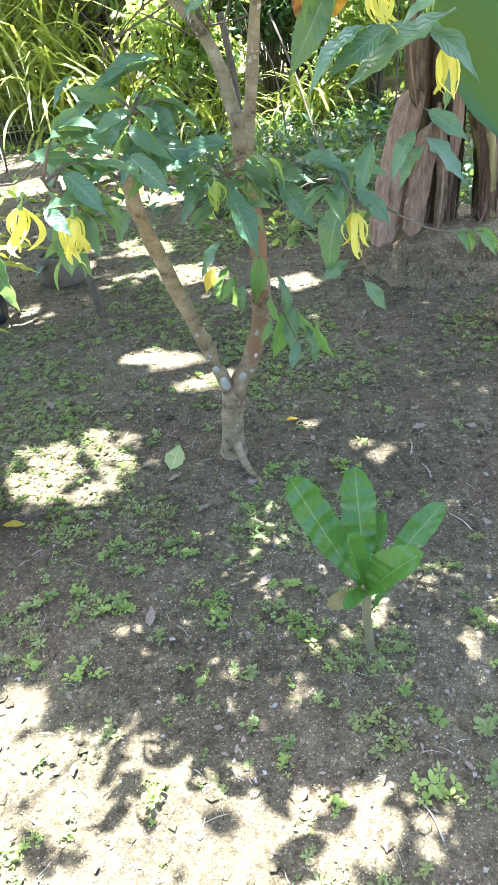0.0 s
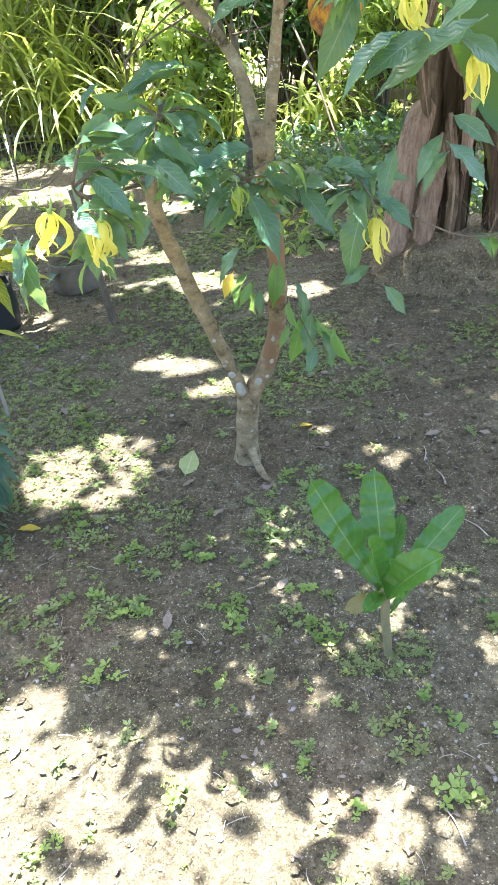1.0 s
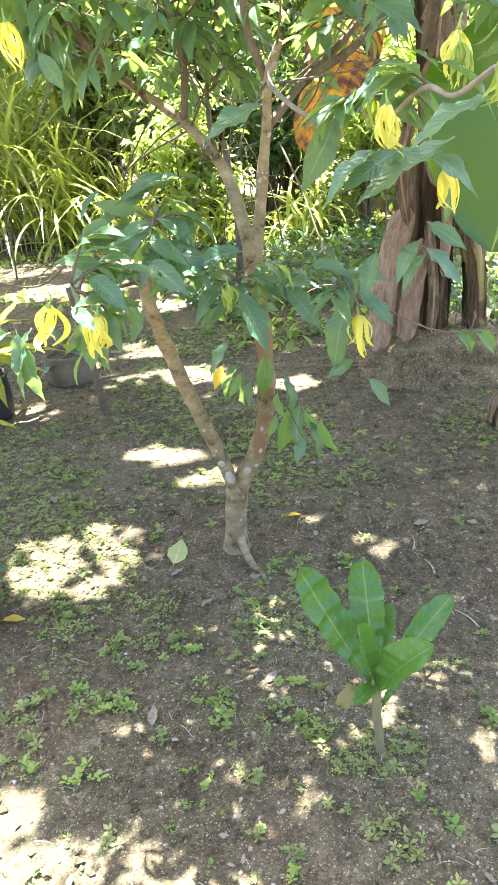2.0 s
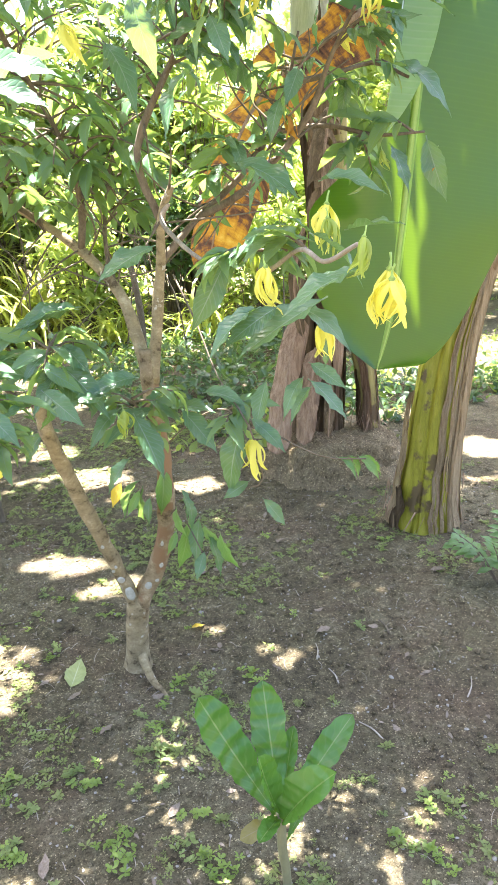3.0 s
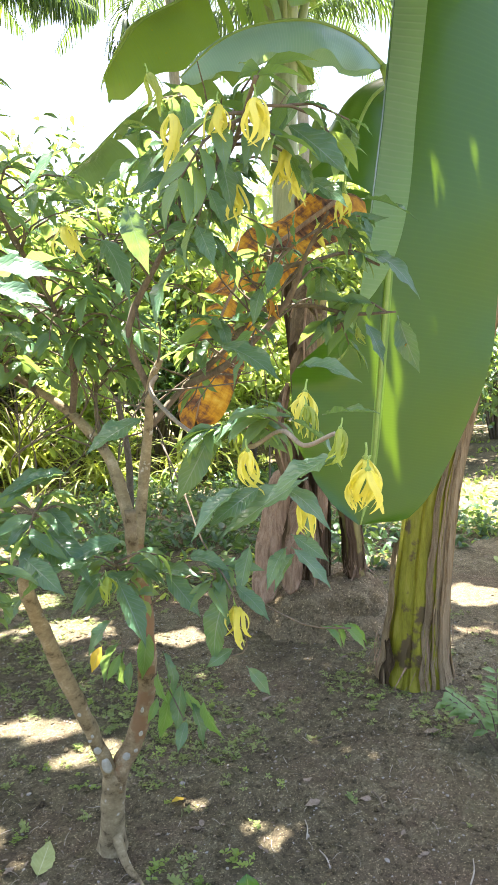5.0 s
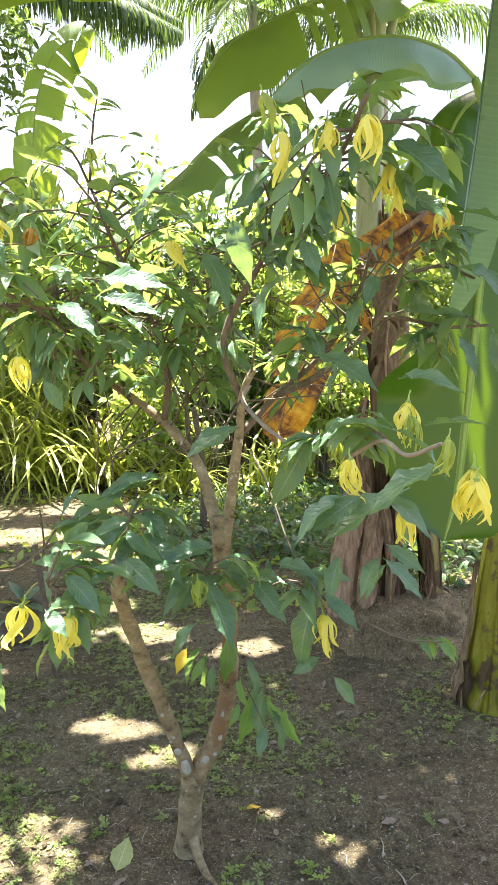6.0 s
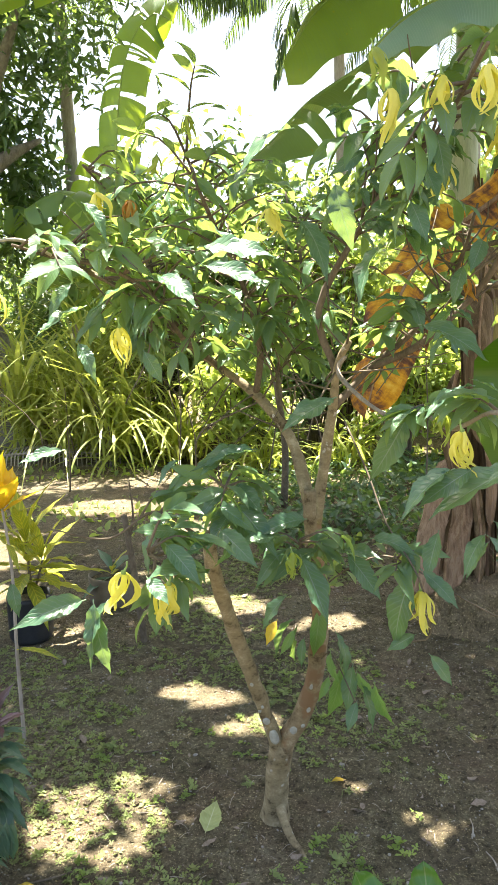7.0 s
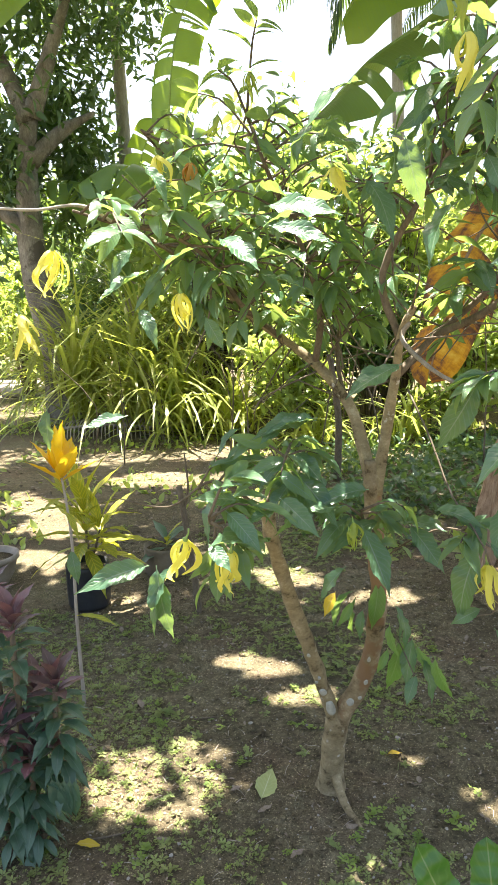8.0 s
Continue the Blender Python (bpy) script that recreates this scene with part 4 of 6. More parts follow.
YELLOW_FLOWERS = [(0.225, 1.58, 1.085), (-0.335, 1.35, 1.185), (-0.43, 1.35, 1.21), (0.20, 1.10, 1.53), (0.345, 0.92, 1.52), (0.355, 0.96, 1.53), (0.30, 1.15, 1.43), (0.31, 1.15, 1.62), (0.26, 1.60, 2.07), (0.23, 1.10, 2.08), (0.19, 1.25, 2.12), (0.11, 1.30, 2.12),
                  (0.34, 1.40, 2.09), (0.38, 1.45, 2.07), (0.52, 1.60, 2.05), (0.48, 1.70, 2.00), (-0.45, 1.50, 1.72), (-0.65, 1.30, 1.80), (-0.70, 1.25, 1.68), (-0.54, 1.70, 2.05), (-0.12, 1.60, 1.98)]
GREEN_FLOWERS = [(0.32, 0.97, 1.575), (0.3, 1.1, 1.6), (-0.08, 1.65, 1.16), (0.66, 1.95, 1.99), (0.64, 1.90, 1.75), (0.07, 1.20, 2.15), (0.17, 1.75, 2.07), (0.21, 1.30, 1.54), (-0.39, 1.70, 2.13), (-0.31, 1.70, 2.22), (-0.09, 1.62, 1.15)]
OLD_FLOWERS = [(0.77, 1.85, 1.74), (0.37, 1.80, 1.83), (-0.46, 1.70, 2.03)]
for i, p in enumerate(YELLOW_FLOWERS):
    flower(p, (0.078 if i < 3 else 0.064) + 0.007 * (i % 3), PETAL, i)
for i, p in enumerate(GREEN_FLOWERS):
    flower(p, 0.052, PETAL_GREEN, 100 + i)
for i, p in enumerate(OLD_FLOWERS):
    flower(p, 0.052, PETAL_OLD, 200 + i)


# ---- banana plants ----
def banana_leaf(parent, rib, left, right, face, material, fold=(0.15, 0.15), seed=0, tears=0, n=40, rib_radius=0.014, taper=(0.25, 0.9), label="", wave=0.02, curl_left=None, profile=None):
    """A blade on its midrib: rib points, half widths in metres, the way its upper face looks, and how far each half bends away from that face.
    curl_left: (from, to, turn): one half rolls over towards the face, fully up to from and less and less to to."""
    rnd = random.Random(seed)
    pts = spline(rib, n)
    bm = bmesh.new()
    uvl = bm.loops.layers.uv.new("UVMap")
    face = Vector(face).normalized()
    for side, half, bend in ((-1, left, fold[0]), (1, right, fold[1])):
        cuts = sorted(rnd.sample(range(3, n - 3), tears)) if tears else []
        prev = None
        drop = 0.0
        for i, p in enumerate(pts):
            u = i / (n - 1)
            if i in cuts:
                prev = None
                drop = rnd.uniform(0.02, 0.12)
            d = (pts[min(i + 1, n - 1)] - pts[max(i - 1, 0)]).normalized()
            across = d.cross(face).normalized() * side
            out = across.cross(d).normalized() * side
            if out.dot(face) < 0:
                out = -out
            prof = min(1, (u / taper[0]) ** 0.6 if taper[0] else 1) * (1 - max(0, (u - taper[1]) / (1 - taper[1])) ** 2.2) ** 0.5 if u < 1 else 0.02
            w = half * max(prof, 0.02)
            if profile:
                w = float(np.interp(u, profile[0], profile[1 if side > 0 else 2]))
            roll = 0.0
            if curl_left and side > 0:
                roll = curl_left[2] * (1 - min(1, max(0, (u - curl_left[0]) / (curl_left[1] - curl_left[0]))) ** 2)
            row = []
            pos = p.copy()
            steps = 13 if curl_left else 7
            for k in range(steps):
                v = k / (steps - 1)
                if k:
                    ang = -bend * v * 1.3 + roll * min(1, max(0, (v - 0.33) / 0.12))
                    pos = pos + (across * math.cos(ang) + out * math.sin(ang)) * (w / (steps - 1))
                q = pos + out * wave * math.sin(u * 23 + side * 2 + v * 2) * v * v + Vector((0, 0, -drop * v * v))
                row.append((bm.verts.new(q), (u, 0.5 + side * v * 0.5)))
            if prev:
                for a in range(steps - 1):
                    quad = (prev[a], prev[a + 1], row[a + 1], row[a])
                    f = bm.faces.new([t[0] for t in quad])
                    for loop, t in zip(f.loops, quad):
                        loop[uvl].uv = t[1]
                    f.material_index = 1 if curl_left and roll > 1.2 and a / (steps - 1) > 0.38 else 0
            prev = row
    blade = part("leaf_blade", bm, material, parent, label)
    if curl_left:
        blade.data.materials.append(BANANA_PALE)
    bm = bmesh.new()
    sweep(bm, pts, (rib_radius, 0.003), 7)
    rib_ob = part("midrib", bm, RIB if material not in (BANANA_DRY, SHEATH_OLD, SHEATH_FLAP) else SHEATH_FLAP, blade)
    return blade


def sheath(parent, pts, radii, a0, a1, start, stop, lift, material, name="sheath", seed=0, ragged=0.0):
    """A strip of leaf sheath that wraps part of the stem, from angle a0 to a1 and along the stem from start to stop."""
    rnd = random.Random(seed)
    n = len(pts)
    bm = bmesh.new()
    rows = []
    i0, i1 = int(start * (n - 1)), int(stop * (n - 1))
    for i in range(i0, i1 + 1):
        p, r = pts[i], radii[i]
        s = (i - i0) / max(1, i1 - i0)
        row = []
        for k in range(9):
            v = k / 8
            a = a0 + (a1 - a0) * (0.5 + (v - 0.5) * (1 - 0.45 * s * s)) + ragged * 0.3 * math.sin(i * 1.7 + seed)
            edge = lift * (0.25 + 1.6 * abs(v - 0.5) ** 2 + ragged * s * s * 2)
            rr = r + 0.004 + edge + 0.004 * math.sin(k * 2.1 + i * 0.5 + seed)
            row.append(bm.verts.new(p + Vector((math.cos(a) * rr, math.sin(a) * rr, ragged * 0.05 * rnd.uniform(-1, 1)))))
        rows.append(row)
    for a, b in zip(rows, rows[1:]):
        for k in range(8):
            bm.faces.new((a[k], a[k + 1], b[k + 1], b[k]))
    bmesh.ops.solidify(bm, geom=bm.faces[:], thickness=0.004)
    return part(name, bm, material, parent)


def pseudostem(parent, path, r0, r1, material, flare=0.3, n=44, seed=0):
    pts = spline(path, n)
    radii = [r0 + (r1 - r0) * i / (n - 1) + flare * r0 * math.exp(-i / 5) for i in range(n)]
    bm = bmesh.new()
    sweep(bm, pts, radii, 26, 0.06, seed)
    part("pseudostem", bm, material, parent)
    return pts, radii


banana = thing("banana_plant", "banana plant with green-yellow stem, peeling sheaths and huge hanging leaf", "banana plant", at=(1.36, 3.25, 0))
shift = banana.matrix_basis.inverted()
holder = banana
pts, radii = pseudostem(banana, [(1.34, 3.24, -0.06), (1.37, 3.25, 0.3), (1.46, 3.3, 0.92), (1.62, 3.35, 1.49), (1.76, 3.4, 1.95), (1.86, 3.45, 2.5), (1.88, 3.5, 3.2)], 0.135, 0.085, SHEATH, 0.5, seed=5)
for a0, a1, b, e, lift, m, sd, rg in ((3.3, 4.2, 0.0, 0.42, 0.012, SHEATH, 1, 0.0), (4.0, 5.0, 0.02, 0.6, 0.01, SHEATH, 2, 0.0), (5.0, 5.9, 0.0, 0.8, 0.02, SHEATH_DRY, 3, 0.1), (4.75, 5.2, 0.03, 0.55, 0.02, SHEATH_DRY, 4, 0.1), (5.7, 6.6, 0.0, 0.9, 0.018, SHEATH_DRY, 5, 0.1), (3.0, 3.5, 0.0, 0.3, 0.035, SHEATH_DRY, 6, 0.3), (3.4, 3.75, 0.0, 0.16, 0.04, SHEATH_OLD, 7, 0.3), (1.0, 2.4, 0.0, 0.7, 0.02, SHEATH_DRY, 8, 0.1), (4.2, 5.6, 0.45, 0.95, 0.02, SHEATH_DRY, 9, 0.2), (4.45, 4.7, 0.0, 0.62, 0.024, SHEATH_DRY, 12, 0.14)):
    sheath(banana, pts, radii, a0, a1, b, e, lift, m, seed=sd, ragged=rg)
banana_leaf(banana, [(1.14, 2.62, 3.51), (1.05, 2.5, 2.97), (0.968, 2.45, 2.37), (0.92, 2.45, 1.85), (0.89, 2.45, 1.5), (0.862, 2.45, 1.23), (0.815, 2.45, 1.03)], 0.36, 0.46, (-0.25, -1, 0.1), BANANA, (0.35, 0.1), 3, 0, 60, 0.02, (0.02, 0.72), "broad glossy green banana leaf hanging tip down", 0.012, (0.3, 0.64, 2.85), ((0, 0.3, 0.55, 0.63, 0.76, 0.9, 0.96, 1), (0.2, 0.2, 0.3, 0.33, 0.31, 0.2, 0.12, 0.01), (0.3, 0.44, 0.44, 0.41, 0.33, 0.22, 0.17, 0.01)))
tube("petiole", [(1.86, 3.45, 2.9), (1.7, 3.2, 3.5), (1.4, 2.85, 3.85), (1.15, 2.62, 3.51)], (0.04, 0.022), RIB, banana, 10)
tube("petiole", [(1.86, 3.45, 2.6), (1.6, 3.38, 2.7), (1.3, 3.3, 2.86), (1.22, 3.3, 3.01)], (0.035, 0.02), RIB, banana, 10)
banana_leaf(banana, [(1.22, 3.3, 3.01), (1.06, 3.25, 3.11), (0.84, 3.2, 3.15), (0.59, 3.15, 3.1), (0.41, 3.1, 3.0), (0.25, 3.1, 2.86)], 0.16, 0.24, (0.1, -0.75, 0.9), BANANA_SKY_SHEEN, (0.75, 1.5), 5, 0, 60, 0.014, (0.12, 0.6), "arching banana leaf with blue-green sky sheen in its colour", 0.022)
banana_leaf(banana, [(1.72, 3.4, 2.55), (1.45, 3.4, 2.95), (1.2, 3.35, 2.9), (1.05, 3.3, 2.6), (1.0, 3.3, 2.3)], 0.2, 0.22, (-0.3, -1, 0.4), BANANA, (0.4, 0.4), 6, 2, 40, 0.016, (0.25, 0.8))
banana_leaf(banana, [(1.85, 3.5, 3.0), (2.0, 3.6, 3.7), (2.3, 3.5, 4.1), (2.7, 3.3, 3.9)], 0.3, 0.3, (0, -0.3, 1), BANANA, (0.6, 0.6), 8, 3, 40, 0.018, (0.25, 0.85))
banana_leaf(banana, [(1.85, 3.5, 3.0), (1.9, 3.8, 3.9), (1.7, 4.3, 4.4), (1.3, 4.9, 4.3)], 0.3, 0.3, (0, 0, 1), BANANA, (0.6, 0.6), 9, 3, 40, 0.018, (0.25, 0.85))

clump = thing("banana_clump", "old banana clump on an earth mound with rotting sheaths", "banana plant", at=(0.98, 4.2, 0.24))
pts, radii = pseudostem(clump, [(1.02, 4.22, 0.12), (1.06, 4.22, 0.76), (1.03, 4.24, 1.48), (0.99, 4.3, 2.1), (0.98, 4.36, 2.55), (0.98, 4.4, 2.75)], 0.082, 0.07, SHEATH_OLD, 0.6, seed=8)
upper, _ = pseudostem(clump, [(0.95, 4.33, 2.35), (0.97, 4.4, 3.0), (1.0, 4.45, 3.5), (1.03, 4.5, 3.9)], 0.085, 0.07, SHEATH_PALE, 0.0, seed=18)
for way in ((-0.35, -0.1, 0.8), (0.3, 0.1, 0.8), (0.1, 0.2, 0.9), (-0.12, -0.2, 0.9)):
    tube("petiole", [(1.0, 4.45, 3.3), (1.02 + way[0] * 0.3, 4.48 + way[1] * 0.3, 3.7), (1.02 + way[0], 4.48 + way[1], 3.75 + way[2])], (0.04, 0.022), SHEATH_PALE, clump, 9)
for k in range(9):
    rnd = random.Random(70 + k)
    a = 2.9 + 3.5 * k / 9 + rnd.uniform(-0.1, 0.1)
    sheath(clump, pts, radii, a, a + rnd.uniform(0.25, 0.6), rnd.choice((0, 0, 0.1, 0.3)), rnd.uniform(0.5, 1.0), rnd.uniform(0.004, 0.022), rnd.choice((SHEATH_OLD, SHEATH_OLD, SHEATH_FLAP)), seed=k, ragged=rnd.uniform(0.05, 0.25))
pts, radii = pseudostem(clump, [(1.32, 4.16, 0.02), (1.28, 4.15, 0.58), (1.17, 4.14, 1.05), (1.12, 4.2, 1.7), (1.12, 4.25, 2.2)], 0.062, 0.055, SHEATH_OLIVE, 0.15, seed=9)
for k in (0, 1, 3):
    sheath(clump, pts, radii, 3.2 + k * 0.8, 4.0 + k * 0.8, 0.02, 0.3 + 0.2 * (k % 3), 0.01, SHEATH_FLAP if k % 2 else SHEATH_OLD, seed=30 + k, ragged=0.2)
pts, radii = pseudostem(clump, [(0.86, 4.24, 0.12), (0.9, 4.24, 0.5), (0.93, 4.26, 0.95), (0.95, 4.28, 1.2)], 0.09, 0.05, SHEATH_OLD, 0.2, seed=10)
pts, radii = pseudostem(clump, [(1.55, 4.9, 0.0), (1.5, 4.9, 0.8), (1.48, 4.95, 1.9)], 0.07, 0.06, SHEATH_OLD, 0.2, seed=15)
banana_leaf(clump, [(0.97, 3.9, 2.45), (0.93, 3.1, 2.36), (0.73, 3.05, 2.22), (0.54, 3.0, 2.09), (0.40, 2.95, 1.91), (0.31, 2.9, 1.68), (0.24, 2.9, 1.42)], 0.14, 0.15, (-0.3, -1, 0.35), BANANA_DRY, (0.5, 0.5), 11, 3, 50, 0.014, (0.15, 0.85), "dead banana leaf, dry orange and brown", 0.05)
banana_leaf(clump, [(1.2, 4.55, 3.4), (0.9, 4.2, 3.5), (0.57, 3.9, 3.28), (0.28, 3.8, 3.07), (0.03, 3.6, 2.86), (-0.14, 3.5, 2.67), (-0.29, 3.4, 2.52)], 0.22, 0.24, (-0.45, -0.5, 0.8), BANANA_FAR, (0.7, 0.5), 12, 4, 48, 0.018, (0.3, 0.5), "", 0.03)
banana_leaf(clump, [(1.24, 4.6, 3.9), (0.95, 4.2, 3.85), (0.6, 4.1, 3.75), (0.31, 4.1, 3.63), (0.09, 4.0, 3.46), (-0.1, 4.0, 3.2)], 0.28, 0.3, (-0.2, -0.6, 0.7), BANANA_FAR, (0.6, 0.5), 13, 5, 44, 0.018, (0.3, 0.55), "", 0.03)
banana_leaf(clump, [(1.24, 4.6, 4.2), (1.5, 4.6, 4.8), (1.9, 4.4, 4.7), (2.2, 4.2, 4.2)], 0.3, 0.3, (0.2, -0.5, 1), BANANA_FAR, (0.6, 0.6), 14, 3, 40, 0.018, (0.2, 0.8))
banana_leaf(clump, [(0.93, 4.15, 1.9), (0.98, 3.9, 2.1), (0.9, 3.7, 1.7), (0.93, 3.65, 1.2)], 0.1, 0.1, (-0.1, -1, 0.2), SHEATH_OLD, (0.9, 0.9), 16, 4, 36, 0.012, (0.2, 0.8))
for k, (rib, w, m) in enumerate((([(0.86, 4.08, 1.0), (0.74, 3.98, 0.62), (0.69, 3.93, 0.36), (0.66, 3.88, 0.2)], 0.15, SHEATH_FLAP), ([(0.95, 4.08, 0.8), (0.88, 3.96, 0.5), (0.83, 3.9, 0.24)], 0.12, SHEATH_FLAP), ([(0.98, 4.06, 0.9), (1.0, 3.95, 0.55), (0.97, 3.86, 0.29)], 0.06, SHEATH_OLD), ([(1.0, 4.1, 1.3), (1.06, 3.98, 1.0), (1.05, 3.94, 0.6)], 0.06, SHEATH_FLAP), ([(0.88, 4.08, 1.5), (0.8, 3.98, 1.2), (0.84, 3.95, 0.9)], 0.06, SHEATH_OLD), ([(0.93, 4.1, 1.9), (0.96, 3.9, 1.75), (0.95, 3.85, 1.35)], 0.1, SHEATH_OLD))):
    banana_leaf(clump, rib, w * 0.6, w * 0.75, (-0.3, -1, 0.3), m, (0.9, 0.8), 90 + k, 0, 26, 0.012, (0.05, 0.8), "", 0.03)
def fibre_skirt(parent, cx, cy, r, z0, count, seed, spread=0.06, lo=0.08, hi=0.3):
    """Shredded sheath fibres that hang about the foot of a stem."""
    rnd = random.Random(seed)
    bm = bmesh.new()
    for k in range(count):
        a = rnd.uniform(2.6, 6.6)
        h = lo + (hi - lo) * rnd.random() ** 2
        c, sn = math.cos(a), math.sin(a)
        out = r + rnd.uniform(0.0, spread)
        top = Vector((cx + c * r * 0.98, cy + sn * r * 0.98, z0 + h))
        foot = Vector((cx + c * out + rnd.uniform(-0.07, 0.07), cy + sn * out, z0 + rnd.uniform(0.0, 0.6) * h))
        w = 0.0012 + 0.006 * rnd.random() ** 3
        pts = spline([top, top.lerp(foot, 0.5) + Vector((c, sn, 0)) * rnd.uniform(-0.01, 0.02), foot], 6)
        side = Vector((-sn, c, 0))
        row = None
        for i, p in enumerate(pts):
            q = w * (1 - 0.6 * i / 5)
            cur = (bm.verts.new(p - side * q), bm.verts.new(p + Vector((c, sn, 0)) * q * 0.8), bm.verts.new(p + side * q))
            if row:
                bm.faces.new((row[0], row[1], cur[1], cur[0]))
                bm.faces.new((row[1], row[2], cur[2], cur[1]))
            row = cur
    fibres = part("fibre_skirt", bm, SHEATH_FLAP, parent, "frayed dry sheath fibres")
    fibres["kind"] = "stuff"
    return fibres


fibre_skirt(banana, 1.345, 3.24, 0.19, 0.0, 36, 1, 0.04, 0.03, 0.3)
fibre_skirt(clump, 0.93, 4.18, 0.14, 0.22, 40, 2, 0.1, 0.1, 0.4)
fibre_skirt(clump, 1.29, 4.12, 0.07, 0.22, 40, 3, 0.03, 0.08, 0.3)
for ob in (banana, clump):
    for child in ob.children:
        child.matrix_parent_inverse = ob.matrix_basis.inverted()
for child in tree.children:
    if child.name.split(".")[0] in ("trunk", "root", "stem", "limb", "branch", "twig", "cut_limb", "grey_branch"):
        child.matrix_parent_inverse = tree.matrix_basis.inverted()

# ---- broad-leaved sapling ----
sapling = thing("broad_leaved_sapling", "small sapling with large glossy paddle leaves in bare soil", "sapling", at=(0.225, 1.26, 0))
ob = tube("stem", [(0.235, 1.26, -0.03), (0.232, 1.26, 0.05), (0.222, 1.255, 0.15), (0.221, 1.25, 0.26)], (0.011, 0.012), STEM_GREEN, sapling, 10, 0.1)
ob.matrix_parent_inverse = sapling.matrix_basis.inverted()
PADDLE = [leaf_mesh("paddle_blade", LEAF_SAPLING, w, d, f, wv, 0.9, 28, sd, stalk=0.03, pucker=pk) for w, d, f, wv, sd, pk in ((0.25, -0.08, 0.35, 0.06, 1, 0.085), (0.28, 0.06, 0.25, 0.2, 2, 0.085), (0.23, 0.12, 0.4, 0.08, 3, 0.085), (0.24, -0.1, 0.9, 0.06, 4, 0.04), (0.36, 0.3, 1.1, 0.1, 5, 0.05))]
WILTED = leaf_mesh("wilted_blade", LEAF_WILTED, 0.42, 0.35, 0.5, 0.25, 0.9, 14, 6, stalk=0.03)
for b, t, up, shape in (((0.218, 1.265, 0.225), (0.032, 1.34, 0.542), (0.75, -1, 0.35), PADDLE[0]), ((0.224, 1.27, 0.235), (0.206, 1.41, 0.512), (-0.25, -1, 0.5), PADDLE[1]), ((0.232, 1.26, 0.235), (0.405, 1.32, 0.458), (-0.75, -0.9, 0.6), PADDLE[2]),
                        ((0.222, 1.245, 0.245), (0.147, 1.20, 0.488), (0.9, -0.8, 0.2), PADDLE[3]), ((0.224, 1.24, 0.235), (0.268, 1.15, 0.455), (-0.75, -0.35, 0.5), PADDLE[4]), ((0.23, 1.28, 0.235), (0.27, 1.37, 0.40), (-0.5, -0.8, 0.5), PADDLE[2]),
                        ((0.215, 1.25, 0.235), (0.125, 1.21, 0.25), (0.2, -0.5, 1), WILTED), ((0.236, 1.265, 0.15), (0.285, 1.28, 0.25), (-0.8, -0.5, 0.3), PADDLE[2]), ((0.216, 1.25, 0.24), (0.17, 1.17, 0.30), (0.5, 0.2, 1), PADDLE[4])):
    way = Vector(t) - Vector(b)
    put("leaf", shape, sapling, aim(b, way, up, way.length))


# ---- background planting ----
def shrub(name, label, at, radius, height, count, size, material, seed, category="shrub", group="", stems=6, low=0.1, ratio=0.36, gaps=0.35):
    """Thin stems from one foot and leaves in loose clumps about them, with gaps between."""
    rs = np.random.default_rng(seed)
    x, y = at
    z0 = ground_height(x, y)
    ob = thing(name, label, category, group, (x, y, z0))
    tops = []
    for k in range(stems):
        a = rs.uniform(0, 6.28)
        r = radius * rs.uniform(0.15, 0.8)
        top = Vector((r * math.cos(a), r * math.sin(a), height * rs.uniform(0.6, 0.95)))
        mid = Vector((top.x * 0.35 + rs.normal() * 0.05, top.y * 0.35, top.z * 0.5))
        tube("stem", [(top.x * 0.05, top.y * 0.05, -0.05), mid, top], (0.012 * height ** 0.7, 0.004), TWIG, ob, 5, 0, 6)
        tops.append((mid, top))
    clumps = []
    for k in range(max(8, count // 28)):
        mid, top = tops[int(rs.integers(len(tops)))]
        c = mid.lerp(top, rs.uniform(0.1, 1.1)) + Vector(rs.normal(size=3)) * radius * 0.28
        c.z = max(low * height + 0.05, c.z)
        clumps.append(c)
    at_l = []
    for k in range(count):
        c = clumps[int(rs.integers(len(clumps)))]
        at_l.append(np.array(c) + rs.normal(size=3) * radius * 0.13)
    at_l = np.array(at_l)
    at_l[:, 2] = np.maximum(at_l[:, 2], 0.03)
    d, up = scatter_dirs(rs, count)
    ln = rs.uniform(0.7, 1.3, count) * size
    cloud("foliage", BLADE, at_l, d, up, ln, ln * ratio, material, ob)["kind"] = "stuff"
    return ob


def strap_mesh(arch, width, seed):
    """A long strap leaf of length 1 that rises and bends over."""
    verts, uvs, faces = [], [], []
    n = 12
    x = z = 0.0
    for i in range(n + 1):
        u = i / n
        ang = -arch * u ** 1.7 * 2.2
        if i:
            x, z = x + math.cos(ang) / n, z + math.sin(ang) / n
        w = width * (0.55 + 0.45 * math.sin(math.pi * min(1, u * 1.2 + 0.15)) if u < 0.75 else 0.8 * (1 - u) / 0.25 + 0.02)
        for v in (-1, 0, 1):
            verts.append((x, v * w / 2, z + 0.35 * w * abs(v) + 0.01 * math.sin(u * 9 + seed)))
            uvs.append((u, 0.5 + v / 2))
    for i in range(n):
        for k in (0, 1):
            a = i * 3 + k
            faces.append((a, a + 3, a + 4, a + 1))
    me = bpy.data.meshes.new("strap_blade")
    me.from_pydata(verts, [], faces)
    layer = me.uv_layers.new(name="UVMap")
    for loop in me.loops:
        layer.data[loop.index].uv = uvs[loop.vertex_index]
    me.shade_smooth()
    me.materials.append(STRAP_LEAF)
    return me


